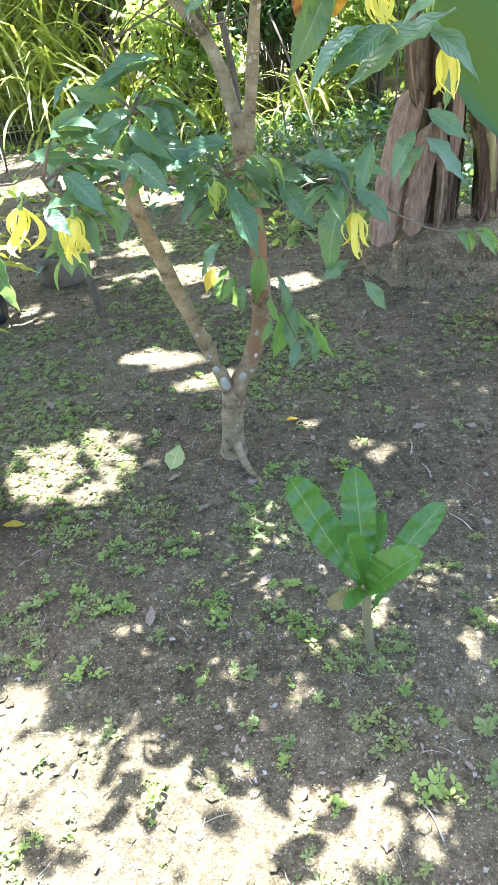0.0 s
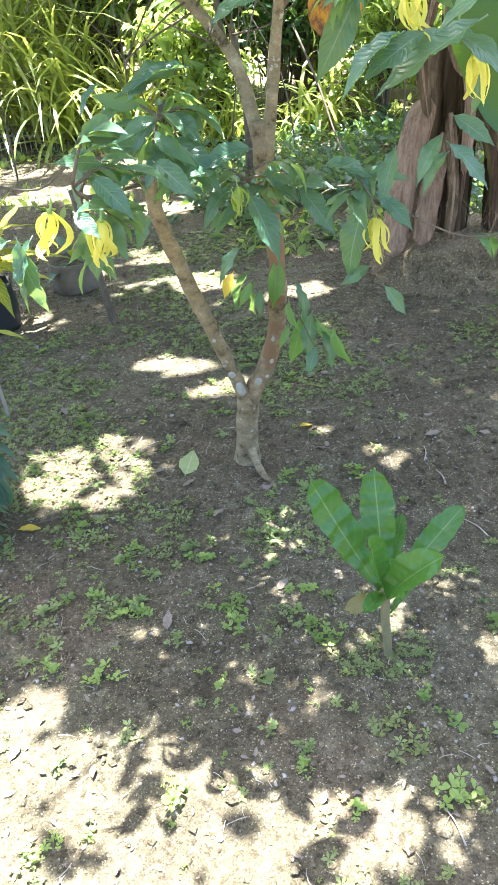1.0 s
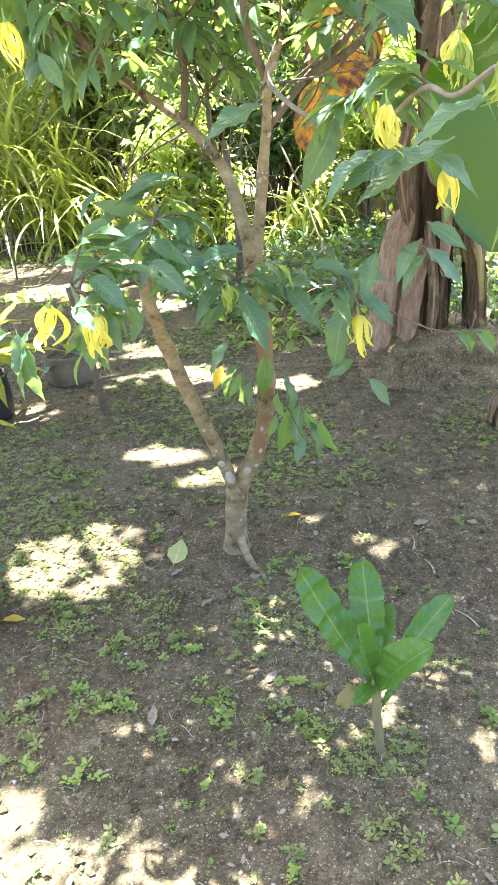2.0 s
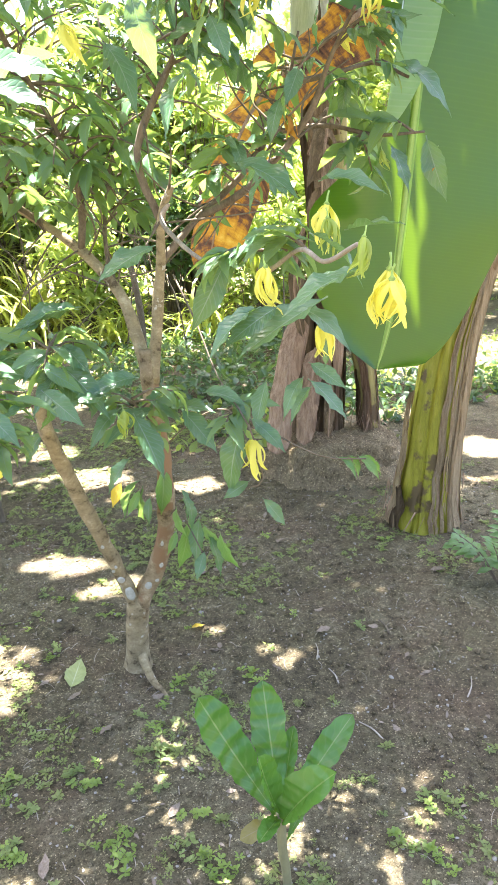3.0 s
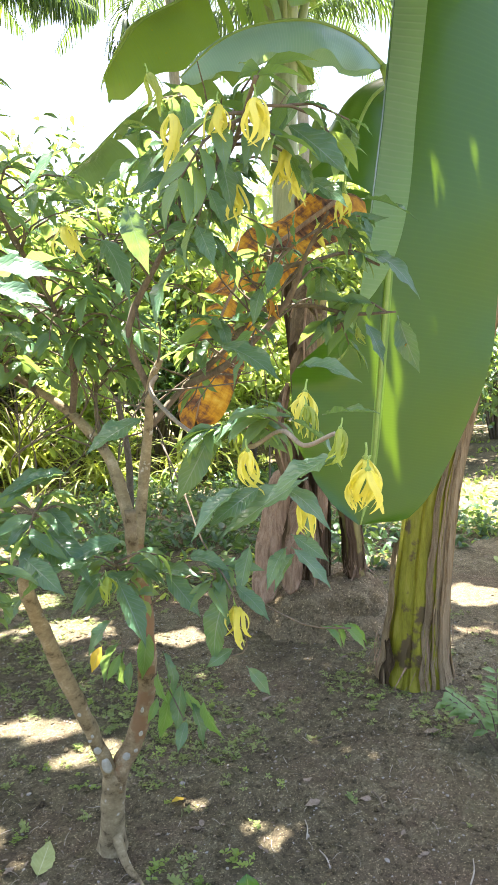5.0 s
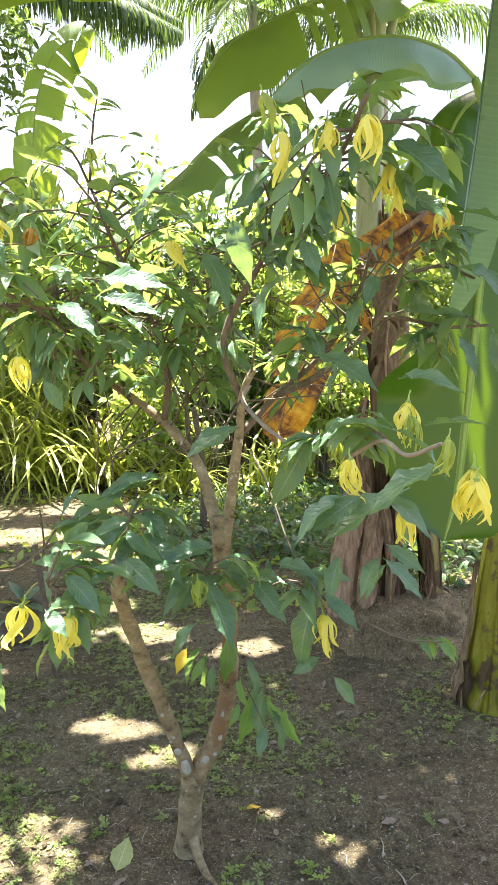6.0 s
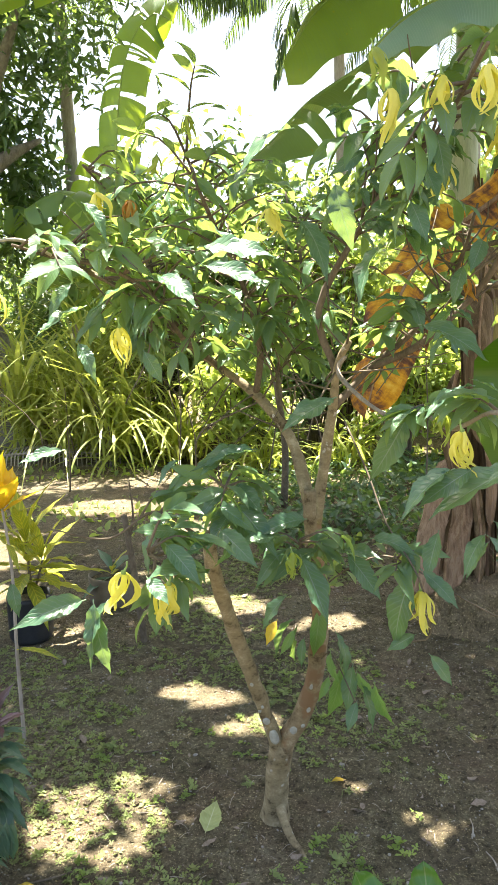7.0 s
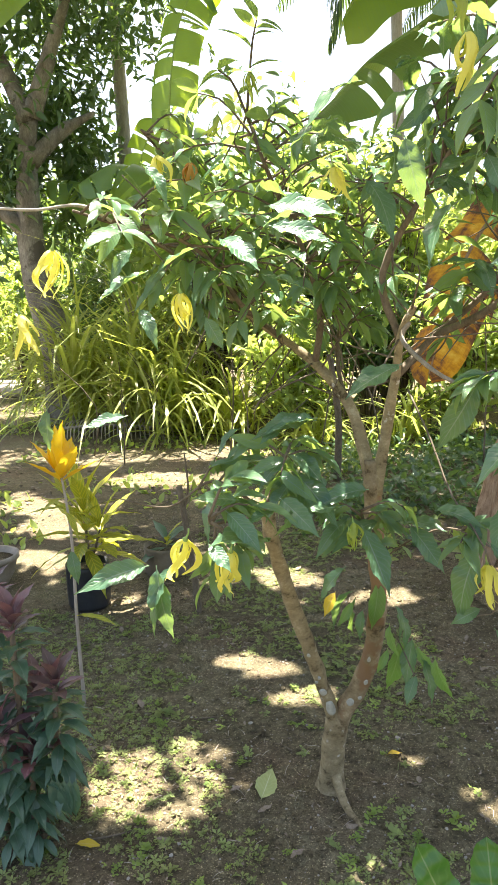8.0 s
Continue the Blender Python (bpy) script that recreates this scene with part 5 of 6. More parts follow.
STRAP_SHAPES = [strap_mesh(a, 0.026, k) for k, a in enumerate((0.7, 1.0, 1.25, 0.85))]


def strap_clump(label, at, count, length, width, material, seed, spread=1.0, height=0.0):
    rs = np.random.default_rng(seed)
    x, y = at
    ob = thing("strap_leaf_clump", label, "plant", "strap-leaved plants", (x, y, ground_height(x, y)))
    a = rs.uniform(0, 6.28, count)
    lean = rs.uniform(0.15, 1.15, count) * spread
    d = np.stack([np.cos(a) * np.sin(lean), np.sin(a) * np.sin(lean), np.cos(lean)], 1)
    up = np.stack([-np.cos(a) * np.cos(lean), -np.sin(a) * np.cos(lean), np.sin(lean)], 1)
    foot = rs.normal(size=(count, 3)) * (0.16, 0.16, 0)
    foot[:, 2] = rs.uniform(0, 1, count) * height
    ln = rs.uniform(0.5, 1.15, count) * length
    long_strip = (STRIP[0] * (1, 1, 1.6), STRIP[1], STRIP[2])
    cut = count // 2
    cloud("foliage", long_strip, foot[cut:], d[cut:], up[cut:], ln[cut:], np.full(count - cut, width), material, ob)["kind"] = "stuff"
    base = ob.matrix_basis
    for k in range(min(cut, 34)):
        put("leaf", STRAP_SHAPES[k % 4], ob, base @ aim(foot[k], d[k], up[k], float(ln[k]) * 1.15))
    return ob


shrubs = [((-0.9, 9.4), 0.8, 1.9, 420, SHRUB), ((-1.4, 11.0), 1.0, 2.6, 700, SHRUB), ((0.2, 10.2), 1.0, 2.4, 600, SHRUB_DARK), ((1.4, 9.2), 0.9, 2.0, 600, SHRUB), ((2.6, 10.2), 1.3, 3.0, 900, SHRUB), ((4.2, 9.5), 1.3, 2.6, 800, SHRUB_DARK),
          ((-5.4, 14.4), 1.6, 3.4, 900, SHRUB_DARK), ((-2.6, 12.9), 1.5, 3.2, 900, SHRUB), ((0.9, 12.6), 1.7, 3.8, 1100, SHRUB), ((3.6, 13.4), 1.8, 4.0, 1200, SHRUB), ((6.2, 11.5), 1.8, 3.6, 1100, SHRUB_DARK), ((-7.6, 15.5), 1.8, 3.4, 1000, SHRUB), ((-0.6, 14.4), 1.6, 3.4, 900, SHRUB_DARK), ((-3.8, 15.4), 1.8, 4.0, 1000, SHRUB), ((-2.2, 11.6), 1.1, 4.4, 600, SHRUB), ((-0.7, 12.2), 1.3, 5.2, 700, SHRUB_DARK), ((0.6, 11.2), 1.1, 4.4, 600, SHRUB), ((-1.5, 13.0), 1.3, 5.0, 600, SHRUB_DARK)]
for i, (at, r, h, n, m) in enumerate(shrubs):
    shrub("shrub", "tall sunlit yellow-green garden shrub with thin stems" if m is SHRUB else "dense dark green shrub at the garden edge", at, r, h, int(n * 3.2), 0.155 if h < 3 else 0.2, m, 300 + i, group="background shrubs", stems=20)
for i, (x, y, n, ln, up) in enumerate(((-4.3, 10.6, 200, 2.2, 1.0), (-3.3, 10.2, 200, 2.1, 0.9), (-2.6, 9.6, 110, 1.5, 0.5), (-5.4, 12.3, 170, 2.2, 0.9), (-2.5, 10.3, 170, 1.6, 0.6), (-1.7, 9.7, 130, 1.3, 0.4), (-0.5, 8.9, 90, 0.9, 0.2), (0.6, 9.0, 90, 0.9, 0.2), (-3.7, 11.9, 200, 2.6, 1.2))):
    strap_clump("large clump of arching yellow-striped strap leaves" if i < 7 else "clump of arching yellow-green strap leaves", (x, y), n, ln, 0.045, STRAP, 400 + i, 1.15, up)
rs = np.random.default_rng(55)
for i in range(26):
    x, y = rs.uniform(-3.4, 1.6), rs.uniform(7.2, 10.5)
    ob = thing("thin_stem", "thin bare stem of undergrowth standing upright", "stem", "undergrowth stems", (x, y, 0))
    h = rs.uniform(0.8, 2.4)
    tube("shoot", [(0, 0, -0.03), (rs.normal() * 0.08, rs.normal() * 0.08, h * 0.5), (rs.normal() * 0.25, rs.normal() * 0.2, h)], (0.011, 0.005), TWIG, ob, 5, 0, 7)


def broad_tree(label, at, path, radius, forks, crown, count, size, material, seed, bark=BARK):
    rs = np.random.default_rng(seed)
    ob = thing("tree", label, "tree", at=(*at, 0))
    inv = ob.matrix_basis.inverted()
    p = spline(path, 20)
    bm = bmesh.new()
    sweep(bm, p, [radius * (1 - 0.035 * i) + radius * 0.35 * math.exp(-i / 1.5) for i in range(20)], 16, 0.12, seed)
    part("trunk", bm, bark, ob).matrix_parent_inverse = inv
    for f in forks:
        bm = bmesh.new()
        sweep(bm, spline(f, 14), (radius * 0.5, radius * 0.12), 9, 0.12, seed)
        part("limb", bm, bark, ob).matrix_parent_inverse = inv
    at_l = []
    centres = []
    for cx, cy, cz, rx, ry, rz, w in crown:
        k = int(count * w)
        clump = rs.normal(size=(max(4, k // 24), 3)) * 0.5 * (rx, ry, rz) + (cx, cy, cz)
        at_l.append(clump[rs.integers(len(clump), size=k)] + rs.normal(size=(k, 3)) * 0.16 * (rx, ry, rz))
    at_l = np.concatenate(at_l)
    d, up = scatter_dirs(rs, len(at_l), 0.6, 0.45)
    ln = rs.uniform(0.7, 1.3, len(at_l)) * size
    leaves = cloud("crown", BLADE, at_l, d, up, ln, ln * 0.34, material, ob)
    leaves["kind"] = "stuff"
    leaves.matrix_parent_inverse = inv
    return ob


broad_tree("old garden tree with grey mottled trunk and dense dark green crown", (-4.95, 11.6), [(-4.92, 11.6, -0.1), (-5.12, 11.6, 1.45), (-5.41, 11.6, 2.62), (-5.4, 11.6, 4.28), (-5.25, 11.6, 5.3)], 0.35,
           [[(-5.25, 11.6, 5.1), (-4.9, 11.5, 5.8), (-4.5, 11.4, 6.6), (-4.0, 11.2, 7.6)], [(-5.3, 11.6, 5.0), (-5.6, 11.5, 5.8), (-6.0, 11.3, 6.6), (-6.8, 11.0, 7.4)], [(-5.4, 11.6, 3.2), (-6.0, 11.4, 3.7), (-6.9, 11.2, 4.0)], [(-5.35, 11.6, 4.4), (-4.8, 11.8, 4.9), (-4.3, 12.0, 5.2)]],
           [(-5.4, 11.8, 7.2, 2.2, 2.0, 1.5, 0.45), (-6.5, 12.2, 4.4, 1.5, 1.2, 1.8, 0.25), (-5.2, 12.9, 4.4, 0.9, 1.0, 1.9, 0.2)], 9000, 0.24, SHRUB_DARK, 31, BARK_GREY)
for i, (x, y, h, r, m) in enumerate(((-11, 24, 7.5, 3.4, SHRUB_DARK), (-6.5, 26, 6.5, 3.2, SHRUB_DARK), (-2.5, 27, 5.2, 2.8, SHRUB), (1.5, 25, 6.2, 3.0, SHRUB), (5.5, 22, 7.5, 3.2, SHRUB_DARK), (9.5, 19, 8.0, 3.4, SHRUB_DARK), (-14, 20, 7.0, 3.0, SHRUB_DARK), (4.6, 15.5, 6.0, 2.4, SHRUB))):
    broad_tree("distant leafy tree beyond the garden", (x, y), [(x, y, -0.1), (x + 0.2, y, h * 0.3), (x, y, h * 0.6)], 0.22, [[(x, y, h * 0.5), (x + 1, y, h * 0.7), (x + 1.6, y, h * 0.85)], [(x, y, h * 0.45), (x - 1, y, h * 0.65), (x - 1.5, y, h * 0.8)]],
               [(x, y, h * 0.66, r, r, h * 0.34, 0.6), (x, y - 0.5, h * 0.25, r * 1.2, r, h * 0.25, 0.4)], 3400, 0.42, m, 500 + i)

# dark thin trunk among the shrubs
for i, (x, y, h, r, m) in enumerate(((-0.2, 7.0, 1.3, 0.04, TWIG),)):
    ob = thing("dead_trunk", "thin dark bare trunk", "stump", at=(x, y, 0))
    tube("trunk", [(0, 0, -0.05), (0.02, 0, h * 0.5), (-0.06, 0, h)], (r, r * 0.7), m, ob, 12, 0.15)


def palm_frond(parent, rib, leaflet, seed, count=60, droop=0.5):
    rs = np.random.default_rng(seed)
    pts = spline(rib, 30)
    bm = bmesh.new()
    sweep(bm, pts, (0.035, 0.006), 6)
    rachis = part("rachis", bm, RIB, parent)
    at_l, d, ups = [], [], []
    for i in range(count):
        s = 4 + 25 * i / count
        k = int(s)
        p = pts[k].lerp(pts[min(k + 1, 29)], s - k)
        t = (pts[min(k + 1, 29)] - pts[k - 1]).normalized()
        side = t.cross(Vector((0, 0, 1))).normalized()
        for sg in (-1, 1):
            at_l.append(p)
            d.append(t * 0.55 + side * sg * 0.8 + Vector((0, 0, -droop)) + Vector(rs.normal(size=3) * 0.08))
            ups.append((0, 0, 1))
    u = np.linspace(0, 1, count).repeat(2)
    ln = leaflet * np.sin(np.pi * (0.15 + 0.8 * u)) ** 0.7
    cloud("frond_foliage", STRIP, at_l, d, ups, ln, np.full(len(ln), 0.035), PALM, rachis)["kind"] = "stuff"


def palm(label, at, height, fronds, seed):
    rnd = random.Random(seed)
    ob = thing("coconut_palm", label, "palm tree", "coconut palms", (*at, 0))
    tube("trunk", [(0, 0, -0.1), (0.15, 0, height * 0.4), (0.05, 0, height)], (0.16, 0.11), DEADWOOD, ob, 12, 0.08)
    for k in range(fronds):
        a = 2 * math.pi * k / fronds + rnd.uniform(-0.2, 0.2)
        e = rnd.uniform(-0.2, 1.0)
        c, s = math.cos(a), math.sin(a)
        palm_frond(ob, [(0.05, 0, height), (0.05 + c * 0.9, s * 0.9, height + 0.5 * e + 0.2), (0.05 + c * 2.0, s * 2.0, height + 0.5 * e), (0.05 + c * 3.0, s * 3.0, height - 0.9 + 0.3 * e)], 0.75, seed * 50 + k)
    return ob


near_palm = palm("tall coconut palm with drooping feather fronds", (0.9, 16.0), 9.6, 13, 3)
palm_frond(near_palm, [(0.05, 0, 9.6), (-0.3, -1.6, 9.0), (-0.75, -3.0, 7.9), (-1.0, -3.0, 7.2), (-1.25, -3.0, 6.3)], 0.8, 901, 80, 0.3)
left_palm = palm("tall coconut palm with dark drooping feather fronds", (-4.5, 13.8), 9.2, 15, 4)
for k, (rise, way) in enumerate(((0.0, -0.8), (0.35, -0.4), (-0.2, -1.2))):
    palm_frond(left_palm, [(0.05, 0, 9.2), (1.2, way * 0.5, 8.9 + rise), (2.6, way, 8.4 + rise), (4.0, way, 7.7 + rise)], 0.95, 910 + k, 110, 1.1)
palm("tall coconut palm with drooping feather fronds", (3.4, 14.5), 8.4, 11, 5)

far_banana = thing("banana_plant", "distant banana plant with wind-torn upright leaves", "banana plant", at=(-2.95, 11.5, -0.4))
pseudostem(far_banana, [(0, 0, -0.05), (0.05, 0, 1.2), (0.05, 0, 2.6)], 0.08, 0.06, SHEATH, 0.3, seed=20)
for i, (rib, l, face) in enumerate((([(0.05, 0, 2.4), (0.08, -0.2, 3.9), (0.2, -0.3, 4.9), (0.38, -0.3, 5.5), (0.66, -0.3, 5.8), (0.9, -0.3, 5.72)], 0.31, (-0.3, -1, 0.2)), ([(0.05, 0, 2.4), (-0.2, -0.2, 3.2), (-0.6, -0.3, 3.7), (-1.1, -0.4, 3.5)], 0.28, (-0.2, -0.7, 0.8)), ([(0.05, 0, 2.4), (0.4, -0.3, 3.2), (0.9, -0.5, 3.5), (1.5, -0.6, 3.2)], 0.28, (0.2, -0.7, 0.8)), ([(0.05, 0, 2.3), (0.1, -0.5, 3.0), (0.0, -1.0, 3.2), (-0.1, -1.5, 2.8)], 0.26, (0, -0.3, 1)))):
    banana_leaf(far_banana, [Vector(p) * 1.22 for p in rib], l * 1.4, l * 1.4, face, BANANA_FAR, (0.35, 0.35), 40 + i, 12, 80, 0.02, (0.3, 0.85))

far_banana = thing("banana_plant", "distant banana plant with sunlit drooping leaves", "banana plant", at=(-4.1, 12.6, -0.4))
pseudostem(far_banana, [(0, 0, -0.05), (-0.05, 0, 1.0), (0, 0, 2.2)], 0.08, 0.06, SHEATH, 0.3, seed=21)
for i, (rib, l, face) in enumerate((([(0, 0, 2.1), (0.3, -0.3, 3.0), (0.7, -0.5, 3.5), (1.2, -0.6, 3.3)], 0.3, (0.2, -0.8, 0.7)), ([(0, 0, 2.1), (-0.2, -0.3, 3.0), (-0.5, -0.5, 3.6), (-0.9, -0.6, 3.7)], 0.28, (-0.2, -0.8, 0.7)), ([(0, 0, 2.1), (0.1, 0, 3.2), (0.3, 0.1, 4.1), (0.6, 0, 4.6)], 0.3, (0.2, -1, 0.2)), ([(0, 0, 2.1), (0.6, 0, 2.6), (1.2, -0.1, 2.7), (1.7, -0.2, 2.3)], 0.26, (0, -0.7, 0.8)))):
    banana_leaf(far_banana, [Vector(p) * 1.22 for p in rib], l * 1.2, l * 1.2, face, BANANA_FAR, (0.4, 0.4), 60 + i, 7, 56, 0.02, (0.3, 0.85))

side_banana = thing("banana_plant", "banana plant beside the path with one long leaf arching overhead", "banana plant", at=(-4.4, 6.6, 0))
pseudostem(side_banana, [(0, 0, -0.05), (0.05, 0, 1.6), (0.1, 0, 3.4)], 0.12, 0.07, SHEATH, 0.3, seed=22)
banana_leaf(side_banana, [(0.1, 0, 3.3), (0.7, -0.2, 4.2), (1.5, -0.4, 4.6), (2.4, -0.6, 4.85), (3.3, -0.6, 5.0), (4.1, -0.6, 4.95)], 0.36, 0.36, (0, -0.8, 0.6), BANANA_FAR, (0.3, 0.3), 75, 4, 60, 0.02, (0.3, 0.8))
banana_leaf(side_banana, [(0.1, 0, 3.3), (-0.2, 0.3, 4.3), (-0.9, 0.4, 4.8), (-1.7, 0.4, 4.5)], 0.3, 0.3, (0, -0.5, 0.8), BANANA_FAR, (0.4, 0.4), 76, 4, 44, 0.02, (0.3, 0.85))

# ---- unseen tree added overhead to cast the dappled shade; its trunk is placed beside the path ----
# Crown gaps laid out by where sun should land: x, y, half widths, raggedness.
SUN_PATCHES = [(-0.62, 3.12, 0.15, 0.08, 0.5), (-0.45, 3.0, 0.18, 0.14, 0.5), (-0.28, 2.83, 0.14, 0.14, 0.3), (-0.8, 2.2, 0.36, 0.25, 1.02), (0.40, 2.18, 0.08, 0.055, 0.2), (0.33, 2.25, 0.05, 0.03, 0.5), (0.142, 2.42, 0.06, 0.045, 0.5), (-0.22, 1.72, 0.13, 0.07, 0.8), (-0.03, 1.85, 0.06, 0.09, 0.5), (0.04, 1.71, 0.14, 0.07, 0.7), (0.31, 1.165, 0.05, 0.03, 0.7), (-0.7, 1.13, 0.1, 0.08, 0.6), (0.145, 1.8, 0.1, 0.06, 0.2),
               (1.85, 3.42, 0.22, 0.4, 0.8), (2.2, 4.25, 0.3, 0.2, 0.7), (-2.5, 5.3, 0.4, 0.3, 0.8), (-3.3, 8.6, 0.9, 1.0, 0.8), (-0.95, 4.65, 0.38, 0.5, 1.1), (-0.45, 4.2, 0.25, 0.14, 0.6), (0.15, 3.98, 0.2, 0.13, 0.8), (-1.45, 3.75, 0.2, 0.2, 0.8), (-2.2, 7.0, 0.5, 0.4, 0.8), (-2.2, 4.5, 0.45, 0.28, 0.9), (3.0, 6.6, 0.9, 0.8, 0.8), (-2.9, 5.9, 0.5, 0.3, 0.9), (1.31, 1.735, 0.028, 0.055, 0.2), (1.05, 1.95, 0.035, 0.13, 0.3), (1.195, 1.86, 0.02, 0.03, 0.2), (0.96, 2.28, 0.08, 0.04, 0.1), (1.12, 2.31, 0.08, 0.04, 0.1), (1.28, 2.34, 0.08, 0.04, 0.1), (-1.0, 6.2, 0.6, 0.25, 0.8), (1.9, 5.2, 0.5, 0.2, 0.8)]


def lace(x, y):
    return noise.noise(Vector((x * 11, y * 11, 3.0))) + 0.7 * noise.noise(Vector((x * 26, y * 26, 8.0)))


def gap_in_crown(x, y, grow=1.0):
    """Whether the added crown is left open on the sun's way to this place on the ground, by SUN_PATCHES or the near
    rim; small sprays of leaves cross the wider gaps.
    """
    for a, b, c, d, k in SUN_PATCHES:
        if abs(x - a) < 1.5 * c and abs(y - b) < 1.5 * d:
            q = ((x - a) / (c * grow)) ** 2 + ((y - b) / (d * grow)) ** 2
            if q + 0.5 * k * lace(x, y) < 1 and lace(x * 1.3, y * 1.3 + 5) * k > k - 1.12:
                return True
    rim = float(np.interp(x, (-1.2, -0.3, -0.18, 0.1, 0.3), (1.1, 1.05, 0.94, 0.9, 0.87))) + 0.05 * noise.noise(Vector((x * 7, 0, 4)))
    if y < rim and abs(x) < 1.6:
        thick = 0.35 if x > 0.42 or (x > 0.13 and y < 0.72) else -0.32
        return lace(x * 0.9, y * 0.9) > thick
    return False


rng = np.random.default_rng(77)
shade_at, shade_size = [], []
for count, size, box in ((16500, 0.22, (-5.0, 3.6, 0.3, 8.0)), (15000, 0.125, (-1.6, 1.7, 0.3, 3.7)), (16000, 0.06, (-1.25, 0.6, 0.4, 3.3))):
    found = 0
    while found < count:
        x, y = rng.uniform(box[0], box[1]), rng.uniform(box[2], box[3])
        if size > 0.2 and -1.5 < x < 1.6 and y < 3.6:
            continue
        if x > 3.1 + 0.9 * noise.noise(Vector((0, y * 0.7, 5))) or x < -4.3 + 0.9 * noise.noise(Vector((0, y * 0.7, 15))):
            continue
        if abs(x) > 1.6 and y < 1.12 + (abs(x) - 1.6) * (0.25 + 0.9 * noise.noise(Vector((x * 0.8, 0, 9)))):
            continue
        if x > 1.72 + 0.12 * noise.noise(Vector((0, y * 3, 8))) and y < 3.0:
            continue
        if y > 4.2 and noise.noise(Vector((x * 0.9, y * 0.9, 2.0))) + 0.5 * noise.noise(Vector((x * 2.3, y * 2.3, 7.0))) > 0.36:
            continue
        found += 1
        if gap_in_crown(x, y):
            continue
        # Added crown is thinned here so that sun reaches the flowering tree.
        if ((x - 0.1) / 0.6) ** 2 + ((y - 1.36) / 0.36) ** 2 < 1 and math.hypot(x - 0.26, y - 1.12) > 0.17 and (size < 0.1 or rng.random() < 0.88):
            continue
        run = 2.15 + 0.78 * y + rng.uniform(0, 0.9)
        shade_at.append(Vector((x, y, 0)) + TO_SUN * (run / TO_SUN.z))
        shade_size.append(size)
shade_tree = thing("shade_tree", "unseen leafy tree added overhead to cast dappled shade on the soil", "tree", at=(-5.2, 4.0, 0))
inv = shade_tree.matrix_basis.inverted()
tube("trunk", [(-5.2, 4.0, -0.1), (-5.1, 4.1, 2.0), (-4.7, 4.3, 4.2), (-4.2, 4.6, 6.0)], (0.26, 0.16), BARK, shade_tree, 14, 0.12).matrix_parent_inverse = inv
for f in ([(-4.8, 4.2, 3.8), (-3.6, 4.2, 5.4), (-2.0, 4.6, 6.4), (0.2, 5.0, 6.9)], [(-4.2, 4.6, 6.0), (-3.0, 6.0, 7.6), (-1.4, 7.4, 9.2), (1.0, 8.6, 10.4)], [(-2.0, 4.6, 6.4), (-0.4, 5.6, 7.8), (1.4, 6.4, 8.6)]):
    tube("limb", f, (0.1, 0.025), BARK, shade_tree, 9, 0.1).matrix_parent_inverse = inv
shade_at = np.array(shade_at)
d, up = scatter_dirs(rng, len(shade_at), 0.5, 0.2)
d /= np.linalg.norm(d, axis=1, keepdims=True)
ln = rng.uniform(0.7, 1.3, len(shade_at)) * np.array(shade_size)
clear_of = np.ones(len(shade_at), bool)
for along in (0.3, 0.8):
    q = shade_at + d * (ln * along)[:, None]
    g = q - np.array(TO_SUN) * (q[:, 2:] / TO_SUN.z)
    clear_of &= np.array([not gap_in_crown(a, b, 0.85) for a, b, _ in g])
shade_at, d, up, ln = shade_at[clear_of], d[clear_of], up[clear_of], ln[clear_of]
crown = cloud("crown", BLADE, shade_at, d, up, ln, ln * 0.5, SHRUB_DARK, shade_tree)
crown["kind"] = "stuff"
crown.matrix_parent_inverse = inv


# ---- potted and planted things by the path ----
def rosette(parent, at, count, length, shapes, seed, lean=(0.2, 1.2), name="leaf", rise=0.0):
    rnd = random.Random(seed)
    for k in range(count):
        a = k * 2.4 + rnd.uniform(-0.3, 0.3)
        e = lean[0] + (lean[1] - lean[0]) * k / max(1, count - 1)
        w = Vector((math.cos(a) * math.sin(e), math.sin(a) * math.sin(e), math.cos(e)))
        up = Vector((-math.cos(a) * math.cos(e), -math.sin(a) * math.cos(e), math.sin(e)))
        put(name, shapes[k % len(shapes)], parent, aim(Vector(at) + Vector((0, 0, -rise * k / count)), w, up, length * rnd.uniform(0.8, 1.15)))


def lathe(name, profile, material, parent, sides=28, wobble=0.0, label=""):
    bm = bmesh.new()
    rings = []
    for i, (r, z) in enumerate(profile):
        rings.append([bm.verts.new((r * (1 + wobble * noise.noise(Vector((math.cos(a) * 2.4, math.sin(a) * 2.4, z * 7 + i)))) * math.cos(a), r * (1 + wobble * noise.noise(Vector((math.cos(a) * 2.4, math.sin(a) * 2.4, z * 7)))) * math.sin(a), z)) for a in (2 * math.pi * k / sides for k in range(sides))])
    for a, b in zip(rings, rings[1:]):
        for k in range(sides):
            bm.faces.new((a[k], a[(k + 1) % sides], b[(k + 1) % sides], b[k]))
    bm.faces.new(list(reversed(rings[0])))
    bm.faces.new(rings[-1])
    return part(name, bm, material, parent, label)


NARROW = [leaf_mesh("croton_blade", CROTON, w, d, f, 0.05, 0, 10, s, stalk=0.03) for w, d, f, s in ((0.2, 0.3, 0.3, 1), (0.24, 0.15, 0.3, 2), (0.18, 0.5, 0.2, 3))]
NARROW_TOP = [leaf_mesh("croton_top_blade", CROTON_TOP, 0.44, 0.02, 0.4, 0.05, 0, 10, s, stalk=0.03) for s in (4, 5)]
